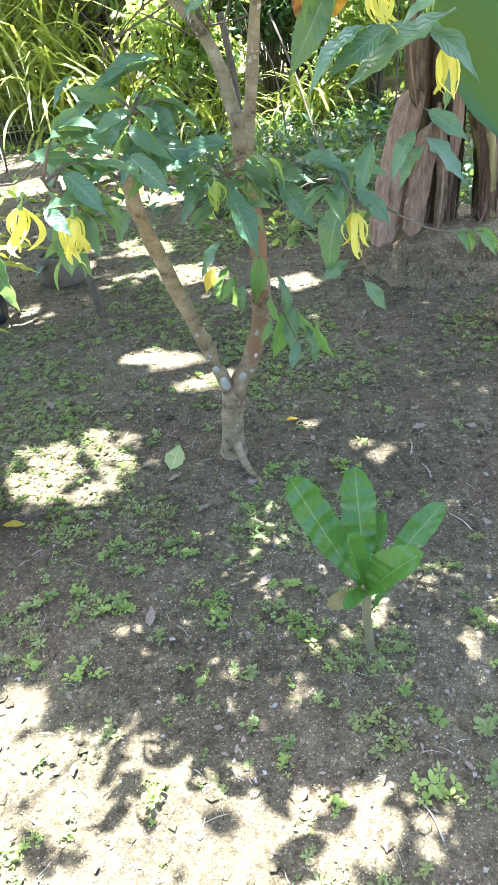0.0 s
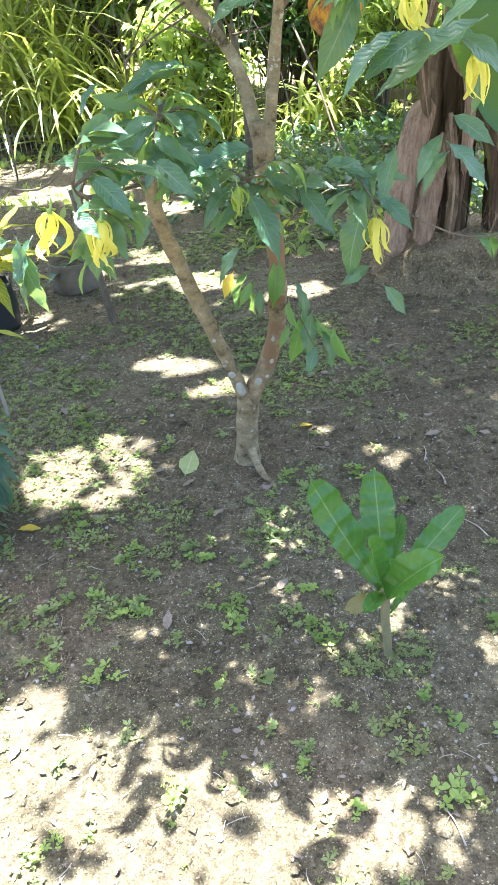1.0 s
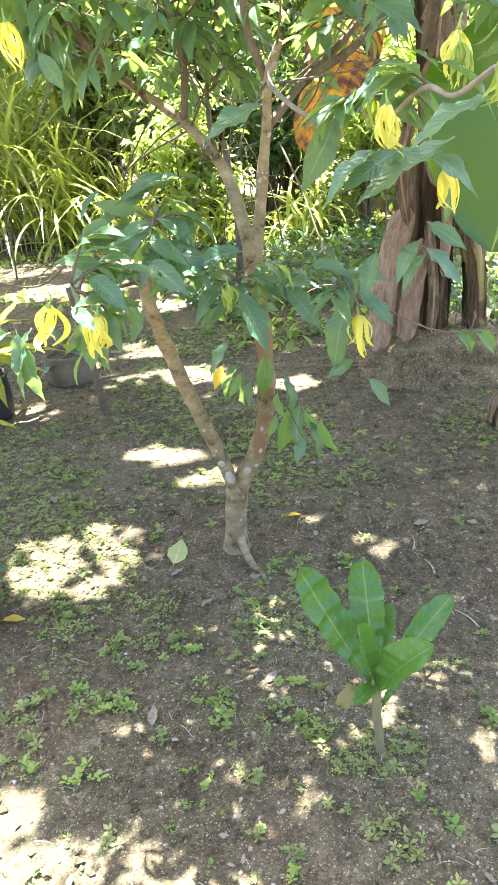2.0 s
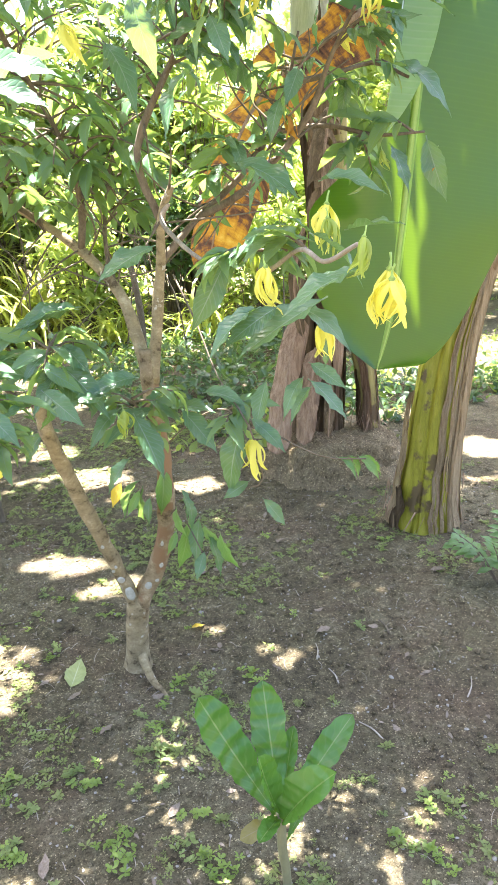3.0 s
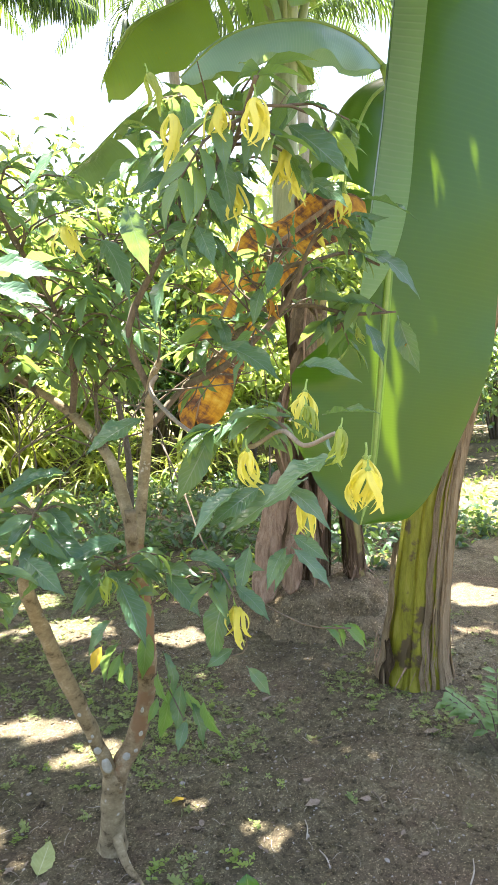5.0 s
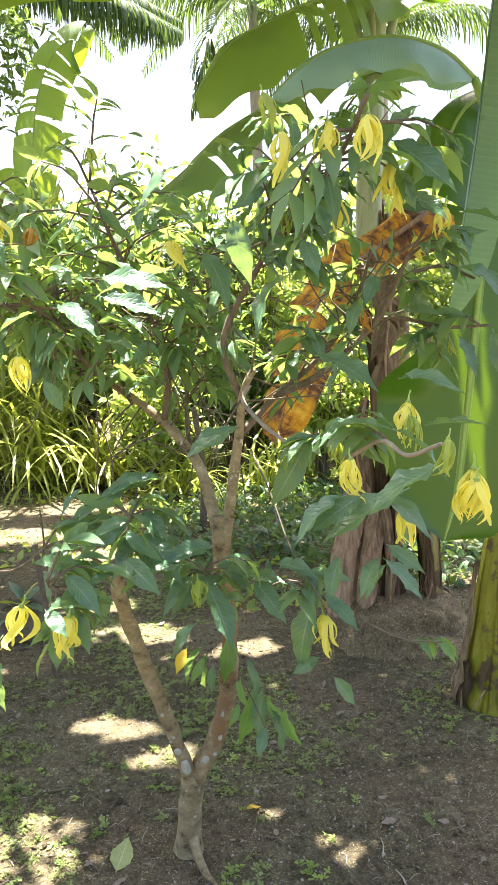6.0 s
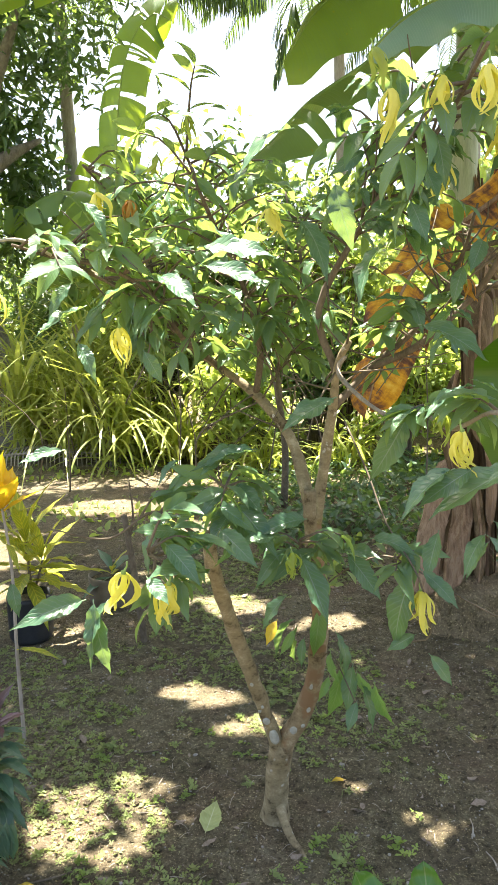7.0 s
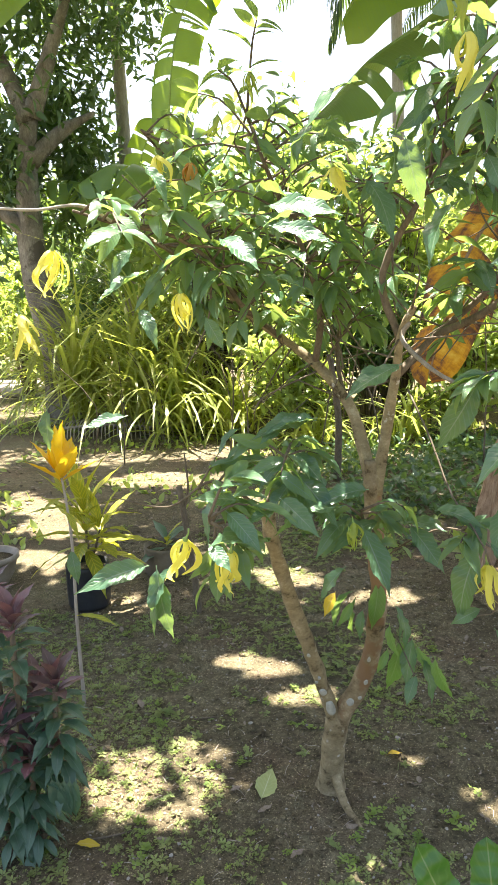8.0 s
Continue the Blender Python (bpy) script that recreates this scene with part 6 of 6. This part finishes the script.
TI_TOP = [leaf_mesh("ti_top_blade", TI, w, d, 0.4, 0.04, 0, 10, s, stalk=0.08) for w, d, s in ((0.32, 0.25, 1), (0.36, 0.4, 2))]
TI_LOW = [leaf_mesh("ti_low_blade", TI_GREEN, w, d, 0.35, 0.04, 0, 10, s, stalk=0.08) for w, d, s in ((0.34, 0.35, 3), (0.36, 0.5, 4))]


def grow_bag(at, r, h, label, material=BAG):
    ob = thing("grow_bag", label, "plant pot", "plant bags", (*at, ground_height(*at) - 0.005))
    lathe("bag", [(r * 0.9, 0), (r, h * 0.1), (r * 1.02, h * 0.5), (r * 1.0, h * 0.9), (r * 1.03, h), (r * 0.97, h * 1.01), (r * 0.95, h * 0.86)], material, ob, 30, 0.07)
    lathe("potting_soil", [(r * 0.9, h * 0.6), (r * 0.93, h * 0.86), (r * 0.5, h * 0.9)], SOIL, ob, 20, 0.05)
    return ob


grow_bag((-1.63, 3.74), 0.125, 0.27, "black plastic grow bag filled with soil")
croton = thing("croton", "potted croton with narrow green leaves veined yellow", "potted plant", at=(-1.63, 3.74, 0.22))
tube("stem", [(0, 0, 0), (0.01, 0, 0.15), (0.0, 0, 0.36)], (0.012, 0.008), TWIG, croton, 7)
tube("stem", [(0, 0, 0), (0.05, 0, 0.12), (0.10, -0.02, 0.26)], (0.01, 0.006), TWIG, croton, 7)
rosette(croton, (-1.63, 3.74, 0.60), 20, 0.38, NARROW, 5, (0.2, 1.75), rise=0.28)
rosette(croton, (-1.53, 3.72, 0.50), 14, 0.32, NARROW, 6, (0.3, 1.7), rise=0.16)

seedling = thing("croton_sapling", "slender croton sapling topped with bright orange-yellow leaves", "sapling", at=(-1.26, 2.69, 0))
tube("stem", [(0, 0, -0.03), (-0.005, 0, 0.39), (0.0, 0, 0.77), (-0.025, 0, 1.06)], (0.0085, 0.005), DEADWOOD, seedling, 8, 0.1)
rosette(seedling, (-1.285, 2.69, 1.04), 9, 0.21, NARROW_TOP, 8, (0.1, 1.05), rise=0.03)
rosette(seedling, (-1.275, 2.69, 0.98), 6, 0.17, NARROW, 9, (0.9, 1.7), rise=0.12)
put("leaf", LEAF_SHAPES[0], seedling, aim((-1.265, 2.69, 0.72), (0.2, -0.3, -0.8), (0.2, -1, 0.3), 0.16))
put("leaf", NARROW[0], seedling, aim((-1.26, 2.68, 0.42), (1, -0.1, 0.12), (0, 0, 1), 0.2))

ti = thing("ti_plant", "bushy ti plant with dark green leaves and purple tops", "plant", at=(-1.12, 1.85, 0))
for i, (x, y, h) in enumerate(((-1.11, 1.85, 0.78), (-0.99, 1.86, 0.58), (-1.22, 1.92, 0.84), (-1.15, 1.8, 0.46), (-1.07, 1.82, 0.36), (-1.3, 1.84, 0.62), (-1.1, 1.95, 0.5))):
    tube("stem", [((x + 1.12) * 0.25, 0, -0.02), ((x + 1.12) * 0.8, (y - 1.85) * 0.8, h * 0.5), (x + 1.12, y - 1.85, h)], (0.013, 0.008), TWIG, ti, 7)
    rosette(ti, (x, y, h), 13, 0.125, TI_TOP, 20 + i, (0.15, 1.2), rise=0.05)
    rosette(ti, (x, y, h - 0.05), 38, 0.115, TI_LOW, 40 + i, (1.1, 2.1), rise=h * (0.45 if i == 1 else 0.78))
for k in range(5):
    put("leaf", TI_LOW[k % 2], ti, aim((-1.0 + 0.02 * k, 1.8, 0.3), (0.3 - 0.1 * k, -0.3, -1), (0, -1, 0.2), 0.14))

pot = thing("clay_pot", "weathered pale round clay pot filled with soil", "plant pot", at=(-2.42, 4.02, 0))
lathe("body", [(0.11, 0), (0.16, 0.08), (0.18, 0.17), (0.195, 0.175), (0.195, 0.205), (0.175, 0.205), (0.165, 0.16)], CLAY, pot, 30)
lathe("potting_soil", [(0.15, 0.1), (0.165, 0.165), (0.08, 0.17)], SOIL, pot, 20, 0.05)

grow_bag((-1.30, 4.32), 0.15, 0.2, "old earth-brown grow bag with a dried-out plant", BAG_OLD)
stake = thing("wooden_stake", "thin grey wooden stake stuck upright in soil", "stake", at=(-0.945, 3.68, 0))
tube("pole", [(0.0, 0, -0.06), (-0.03, 0.0, 0.3), (-0.085, 0, 0.75)], (0.022, 0.017), TWIG, stake, 9, 0.25)
tube("side_shoot", [(-0.065, 0, 0.6), (-0.03, -0.02, 0.75), (-0.04, -0.03, 0.95)], (0.008, 0.004), TWIG, stake, 6)
for i, (x, y, sx) in enumerate(((-1.30, 4.32, 1),)):
    dried = thing("dried_plant", "withered dark plant in a grow bag", "plant", at=(x, y, 0.17))
    rosette(dried, (x, y, 0.22), 9, 0.24, [NARROW[0], TI_LOW[0]], 70 + i, (0.5, 1.7), rise=0.06)

bush = thing("small_bush", "low feathery green bush beside bare soil", "shrub", at=(1.42, 2.5, 0))
SMALL = [leaf_mesh("small_blade", LEAF_YOUNG, w, 0.25, 0.25, 0.04, 0.3, 7, s) for w, s in ((0.5, 1), (0.58, 2), (0.46, 3))]
for k in range(9):
    rnd = random.Random(90 + k)
    a, e = rnd.uniform(0, 6.28), rnd.uniform(0.2, 1.1)
    top = Vector((math.cos(a) * math.sin(e), math.sin(a) * math.sin(e), math.cos(e))) * rnd.uniform(0.2, 0.38)
    path = spline([(0, 0, -0.01), top * 0.5 + Vector((0, 0, 0.04)), top], 8)
    tube("stem", path, (0.004, 0.002), TWIG, bush, 5, 0, 6)
    for q in range(2, 8):
        for sd in (-1, 1):
            t = (path[q] - path[q - 1]).normalized()
            side = t.cross(Vector((0, 0, 1))).normalized() * sd
            put("leaf", SMALL[q % 3], bush, Matrix.Translation((1.42, 2.5, 0)) @ aim(path[q], side + t * 0.5 + Vector((0, 0, 0.15 - 0.1 * (q % 3))), (0.1 * q - 0.4, -0.3, 1), 0.052 + 0.01 * (q % 3)))


# ---- weeds, litter and stones on the soil ----
def sprig_mesh(name, material, count, seed, slim, rise):
    """A whorl of small leaves round one point, radius about 1."""
    r = random.Random(seed)
    verts, uvs, faces = [], [], []
    for q in range(count):
        a = q * 2.4 + r.uniform(-0.3, 0.3)
        e = r.uniform(0.05, rise)
        ln, w = r.uniform(0.6, 1.1), slim * r.uniform(0.8, 1.2)
        c, sn = math.cos(a), math.sin(a)
        h = 0.5 * q / count * rise
        n = len(verts)
        for u, v, lift in ((0.05, 0, 0), (0.35, -0.8, 0.04), (0.35, 0, 0), (0.35, 0.8, 0.04), (0.7, -1, 0.03), (0.7, 0, -0.02), (0.7, 1, 0.03), (1, 0, -0.1)):
            x, y, z = u * ln * math.cos(e), v * w / 2, h + u * ln * math.sin(e) + lift * ln
            verts.append((x * c - y * sn, x * sn + y * c, z))
            uvs.append((u, 0.5 + v / 2))
        faces += [(n, n + 1, n + 2), (n, n + 2, n + 3), (n + 1, n + 4, n + 5, n + 2), (n + 2, n + 5, n + 6, n + 3), (n + 4, n + 7, n + 5), (n + 5, n + 7, n + 6)]
    me = bpy.data.meshes.new(name)
    me.from_pydata(verts, [], faces)
    layer = me.uv_layers.new(name="UVMap")
    for loop in me.loops:
        layer.data[loop.index].uv = uvs[loop.vertex_index]
    me.shade_smooth()
    me.materials.append(material)
    return me


def weed(seed):
    """A ground-hugging weed: whorls of small leaves on a few creeping stems."""
    r = random.Random(seed)
    ob = thing("weed", "tiny green weed rooted in bare soil" if seed % 3 else "low grey-green weed rooted in bare soil", "weed", "weeds")
    material = WEED if seed % 3 else WEED_GREY
    bm = bmesh.new()
    for k in range(r.randint(4, 8)):
        a, reach = r.uniform(0, 6.28), r.uniform(0.008, 0.04) * (k > 0)
        me = sprig_mesh("sprig", material, r.randint(4, 7), seed * 31 + k, r.choice((0.34, 0.42, 0.5)), r.choice((0.5, 0.9, 0.7)))
        me.transform(Matrix.Translation((math.cos(a) * reach, math.sin(a) * reach, 0.003 + r.uniform(0, 0.014))) @ pose(0, 0, 0, r.uniform(-18, 18), r.uniform(-18, 18), r.uniform(0, 360)) @ Matrix.Scale(r.uniform(0.011, 0.024), 4))
        bm.from_mesh(me)
        bpy.data.meshes.remove(me)
    part("foliage", bm, material, ob)["kind"] = "stuff"
    return ob


WEEDS = [weed(sd) for sd in range(12)]
rnd = random.Random(12)
BIG_WEEDS = [(-0.75, 1.48), (-0.52, 1.45), (-0.44, 1.43), (-0.36, 1.35), (-0.22, 1.45), (-0.17, 1.4), (0.02, 1.35), (0.06, 1.3), (0.55, 1.33), (0.60, 1.30), (0.63, 1.28), (-0.98, 1.52), (-0.94, 1.42), (0.28, 2.06), (0.22, 2.12), (-0.13, 1.95), (-0.06, 2.0), (-0.02, 2.1), (0.05, 2.05), (0.12, 2.0), (-0.3, 1.68), (-0.08, 1.74), (-0.7, 1.25), (-0.55, 1.22), (0.5, 1.02), (0.36, 1.05), (-0.3, 0.9), (-0.6, 0.95), (0.1, 0.85), (0.33, 0.86), (-0.45, 1.62), (-0.55, 1.75), (0.02, 1.52), (0.0, 1.42), (0.04, 1.38), (0.09, 1.33), (-0.48, 1.47), (-0.72, 1.5), (-0.6, 1.52)]
grown = 0
tries = 0
while grown < 300 and tries < 3000:
    tries += 1
    if grown < len(BIG_WEEDS):
        (x, y), size = BIG_WEEDS[grown], rnd.uniform(1.0, 1.45)
    else:
        x, y = rnd.uniform(-1.6, 1.5), rnd.uniform(0.62, 3.4)
        if noise.noise(Vector((x * 2.1, y * 2.1, 11))) + rnd.uniform(-0.35, 0.35) < 0.08 + (0.25 if x > 0.4 and y > 1.6 else 0):
            continue
        size = 0.4 + 0.75 * rnd.random() ** 2
    m = Matrix.Translation((x, y, ground_height(x, y) - 0.002)) @ pose(0, 0, 0, 0, 0, rnd.uniform(0, 360))
    if grown < 12:
        ob = WEEDS[grown]
        ob.matrix_basis = m
    else:
        ob = copy_thing(WEEDS[grown % 12], m)
    ob.scale = (size,) * 3
    grown += 1

FALLEN = [leaf_mesh("fallen_blade", DRY_LEAF, w, d, f, 0.12, 0, 7, s) for w, d, f, s in ((0.42, -0.12, 0.3, 1), (0.36, 0.2, -0.3, 2), (0.5, -0.2, 0.5, 3))]
PALE = leaf_mesh("pale_blade", PALE_LEAF, 0.52, -0.12, 0.2, 0.07, 0.0, 22, 4, 1.1, stalk=0.05, pucker=0.04)


def fallen(x, y, size, shape, turn, label, lift=0.012, tilt=0):
    ob = new("fallen_leaf", shape)
    ob.matrix_basis = Matrix.Translation((x, y, ground_height(x, y) + lift)) @ pose(0, 0, 0, tilt, 0, turn) @ Matrix.Scale(size, 4)
    tagged(ob, label, "leaf", "fallen leaves")


fallen(-0.40, 2.14, 0.15, PALE, 82, "pale green fallen leaf lying on the soil", 0.012, 12)
fallen(-0.97, 1.86, 0.09, YELLOW_SHAPE, 12, "bright yellow fallen leaf on dark soil")
fallen(0.05, 2.42, 0.07, YELLOW_SHAPE, 30, "small yellowed fallen leaf on dark soil")
for i in range(110):
    x, y = rnd.uniform(-1.8, 1.9), rnd.uniform(0.8, 4.6)
    fallen(x, y, 0.02 + 0.06 * rnd.random() ** 1.6, FALLEN[i % 3], rnd.uniform(0, 360), "dry grey-brown curled leaf fallen on the soil", 0.008, rnd.uniform(-20, 20))


def stone_cloud(count, seed, box, lo, hi, label, fine=1):
    rs = np.random.default_rng(seed)
    base = bmesh.new()
    bmesh.ops.create_icosphere(base, subdivisions=fine, radius=1)
    tv = np.array([v.co[:] for v in base.verts])
    tf = [tuple(v.index for v in f.verts) for f in base.faces]
    base.free()
    verts, faces = [], []
    for k in range(count):
        x, y = rs.uniform(box[0], box[1]), rs.uniform(box[2], box[3])
        r = lo + (hi - lo) * rs.random() ** 5
        sc = r * np.array([rs.uniform(0.7, 1.3), rs.uniform(0.7, 1.3), rs.uniform(0.45, 0.9)])
        a = rs.uniform(0, 6.28)
        v = tv * (1 + 0.22 / fine ** 2 * rs.normal(size=(len(tv), 1))) * sc
        v = np.stack([v[:, 0] * math.cos(a) - v[:, 1] * math.sin(a), v[:, 0] * math.sin(a) + v[:, 1] * math.cos(a), v[:, 2]], 1)
        v += (x, y, ground_height(x, y) + r * 0.15)
        n = len(verts) * len(tv)
        faces.extend(tuple(i + n for i in f) for f in tf)
        verts.append(v)
    me = bpy.data.meshes.new("gravel")
    me.from_pydata(np.concatenate(verts).tolist(), [], faces)
    return me


tagged(piece("gravel", stone_cloud(9000, 3, (-1.7, 1.9, 0.6, 4.6), 0.0014, 0.0065, ""), STONE, smooth=False), "pale grit and small pebbles strewn over soil", "gravel", kind="stuff")
tagged(piece("soil_crumbs", stone_cloud(17000, 4, (-1.9, 2.0, 0.6, 5.2), 0.002, 0.015, ""), SOIL, smooth=False), "loose crumbs of dark soil", "soil", kind="stuff")
PEBBLE = stone_cloud(1, 9, (0, 0.001, 0, 0.001), 0.018, 0.018, "", 2)
PEBBLE.shade_smooth()
for i, (x, y, size) in enumerate(((-0.315, 1.33, 0.8), (-0.03, 1.1, 0.7), (0.62, 1.5, 0.8), (0.1, 2.55, 1.0), (0.56, 0.98, 0.7), (0.42, 0.9, 0.6), (0.75, 2.0, 0.9), (0.9, 1.7, 0.7), (-0.5, 2.6, 0.9))):
    ob = new("pebble", PEBBLE)
    if not PEBBLE.materials:
        PEBBLE.materials.append(STONE)
    ob.matrix_basis = Matrix.Translation((x, y, ground_height(x, y))) @ pose(0, 0, 0, 0, 0, i * 50) @ Matrix.Diagonal((size * 0.62, size * 0.4, size * 0.4, 1))
    tagged(ob, "small pale pebble half sunk in soil", "stone", "pebbles")
for i, (x, y, a, ln, r) in enumerate(((-0.86, 1.93, 25, 0.2, 0.004), (0.6, 1.75, 120, 0.11, 0.003), (0.82, 2.3, 95, 0.1, 0.005), (0.52, 2.2, 80, 0.1, 0.003), (-0.7, 2.62, 15, 0.1, 0.004), (1.0, 1.9, 60, 0.12, 0.003), (-0.35, 2.45, 150, 0.08, 0.003), (0.3, 0.8, 110, 0.1, 0.002), (0.75, 2.75, 20, 0.13, 0.003), (0.55, 2.05, 100, 0.09, 0.003))):
    ob = thing("fallen_twig", "dry broken twig lying on the soil", "twig", "fallen twigs", (x, y, ground_height(x, y) + r))
    c, sn = math.cos(radians(a)) * ln, math.sin(radians(a)) * ln
    tube("stick", [(-c / 2, -sn / 2, 0), (sn * 0.06, -c * 0.06, 0.004), (c / 2, sn / 2, 0)], (r, r * 0.6), DEADWOOD if i % 2 else TWIG, ob, 6, 0.2, 8)

# ground cover, dry frond and logs farther off
rs = np.random.default_rng(8)
n = 20000
xy = np.stack([rs.uniform(-7, 6, n), rs.uniform(4.6, 15, n)], 1)
keep = np.array([noise.noise(Vector((x * 0.7, y * 0.7, 21))) + 0.5 * noise.noise(Vector((x * 3, y * 3, 4))) > 0.05 + (0.1 if x < -1 and y < 8 else 0) for x, y in xy])
xy = xy[keep]
z = np.array([ground_height(x, y) for x, y in xy])
d, up = scatter_dirs(rs, len(xy), 0.9, -0.6)
ln = rs.uniform(0.04, 0.12, len(xy))
tagged(cloud("ground_cover", BLADE, np.column_stack([xy, z]), d, up, ln, ln * 0.5, SHRUB), "low green ground cover between the shrubs", "ground cover", kind="stuff")
n = 11000
xy = np.stack([rs.uniform(-1.1, 3.2, n), rs.uniform(4.9, 9.2, n)], 1)
keep = np.array([noise.noise(Vector((x * 1.1, y * 1.1, 41))) + 0.6 * noise.noise(Vector((x * 4, y * 4, 43))) > -0.05 + 0.5 * max(0, -0.3 - x) for x, y in xy])
xy = xy[keep]
z = np.array([ground_height(x, y) for x, y in xy]) + 0.22 * rs.random(len(xy)) ** 1.5
d, up = scatter_dirs(rs, len(xy), 0.7, -0.3)
ln = rs.uniform(0.05, 0.13, len(xy))
tagged(cloud("undergrowth", BLADE, np.column_stack([xy, z]), d, up, ln, ln * 0.42, SHRUB_DARK), "low dark green undergrowth behind the tree", "ground cover", kind="stuff")
frond = thing("dry_frond", "dry grey palm frond lying on the ground", "palm frond", at=(-3.6, 9.9, 0.05))
pts = spline([(-0.9, 0.1, 0.05), (0, 0, 0.12), (1.0, -0.05, 0.05)], 20)
bm = bmesh.new()
sweep(bm, pts, (0.025, 0.008), 6)
part("rachis", bm, DEADWOOD, frond)
at_l, d = [], []
for k in range(56):
    p = pts[min(19, k // 3)]
    at_l.append(p + Vector((0.035 * (k % 3), 0, 0)))
    d.append((0.25, -0.8 if k % 2 else 0.8, -0.1 if k % 2 else 0.3))
cloud("frond_foliage", STRIP, at_l, d, [(0, 0, 1)] * 56, np.full(56, 0.42), np.full(56, 0.022), DEADWOOD, frond)["kind"] = "stuff"
for i, (x, y, ln, a) in enumerate(((-8.2, 16.2, 2.6, 8), (-7.4, 15.6, 1.8, -5), (-9.0, 17.4, 2.2, 3))):
    ob = thing("log", "grey weathered log lying on the ground", "log", "logs", (x, y, ground_height(x, y) + 0.1))
    tube("wood", [(-ln / 2, 0, 0), (0, 0.04 * ln, 0.03), (ln / 2, ln * math.sin(radians(a)), 0)], (0.14, 0.1), DEADWOOD, ob, 12, 0.15)

rs = np.random.default_rng(15)


def star_shape(arms, seed):
    """A tiny rosette of arms leaves, lying in its own xy plane, as one template for cloud()."""
    r = random.Random(seed)
    v, f, uv = [], [], []
    for k in range(arms):
        a = 6.283 * k / arms + r.uniform(-0.3, 0.3)
        ln = r.uniform(0.6, 1.0)
        c, sn = math.cos(a), math.sin(a)
        n = len(v)
        for x, y, z in ((0.05, 0, 0), (0.55, -0.24, 0.2), (0.55, 0.24, 0.2), (1, 0, 0.22)):
            v.append((ln * (x * c - y * sn), ln * (x * sn + y * c), z * ln))
            uv.append((x, 0.5 + y * 2))
        f += [(n, n + 1, n + 3, n + 2)]
    return np.array(v, float), f, np.array(uv, float)


n = 50000
xy = np.stack([rs.uniform(-2.0, 2.0, n), rs.uniform(0.6, 5.4, n)], 1)
keep = np.array([noise.noise(Vector((x * 1.1, y * 1.1, 31))) + noise.noise(Vector((x * 6, y * 6, 33))) * 0.8 + 0.5 * noise.noise(Vector((x * 17, y * 17, 35))) > 0.1 + (0.3 if x > 0.35 else -0.18 if 1.7 < y < 3.6 else 0.1) for x, y in xy])
xy = xy[keep]
z = np.array([ground_height(x, y) for x, y in xy])
d, up = scatter_dirs(rs, len(xy), 0.15, 0.0)
up[:, :2] *= 0.6
ln = 0.007 + 0.023 * rs.random(len(xy)) ** 2
third = len(xy) // 3
for k in range(3):
    sl = slice(k * third, (k + 1) * third)
    tagged(cloud("sprouts", star_shape(4 + k, 60 + k), np.column_stack([xy, z + 0.003])[sl], d[sl], up[sl], ln[sl], ln[sl], (MOSS, WEED_GREY, MOSS)[k]), "tiny grey-green sprouts over bare soil", "ground cover", kind="stuff")
n = 16000
xy = np.stack([rs.uniform(-4.2, 3.0, n), 0.6 + 9 * rs.random(n) ** 1.2], 1)
z = np.array([ground_height(x, y) for x, y in xy])
d, up = scatter_dirs(rs, n, 0.3, -0.1)
ln = (0.005 + 0.022 * rs.random(n) ** 3) * (1 + 0.35 * np.maximum(0, xy[:, 1] - 3))
tagged(cloud("leaf_litter", BLADE, np.column_stack([xy, z + 0.004]), d, up, ln, ln * 0.4, DRY_LEAF), "fine dry leaf litter on the soil", "leaf litter", kind="stuff")
n = 900
xy = np.stack([rs.uniform(-1.9, 2.0, n), rs.uniform(0.6, 4.6, n)], 1)
z = np.array([ground_height(x, y) for x, y in xy])
d, up = scatter_dirs(rs, n, 0.08, 0.0)
ln = rs.uniform(0.02, 0.07, n)
tagged(cloud("rootlets", STRIP, np.column_stack([xy, z + 0.005]), d, up, ln, np.full(n, 0.0022), DEADWOOD), "dry rootlets and straw scattered on soil", "straw", kind="stuff")
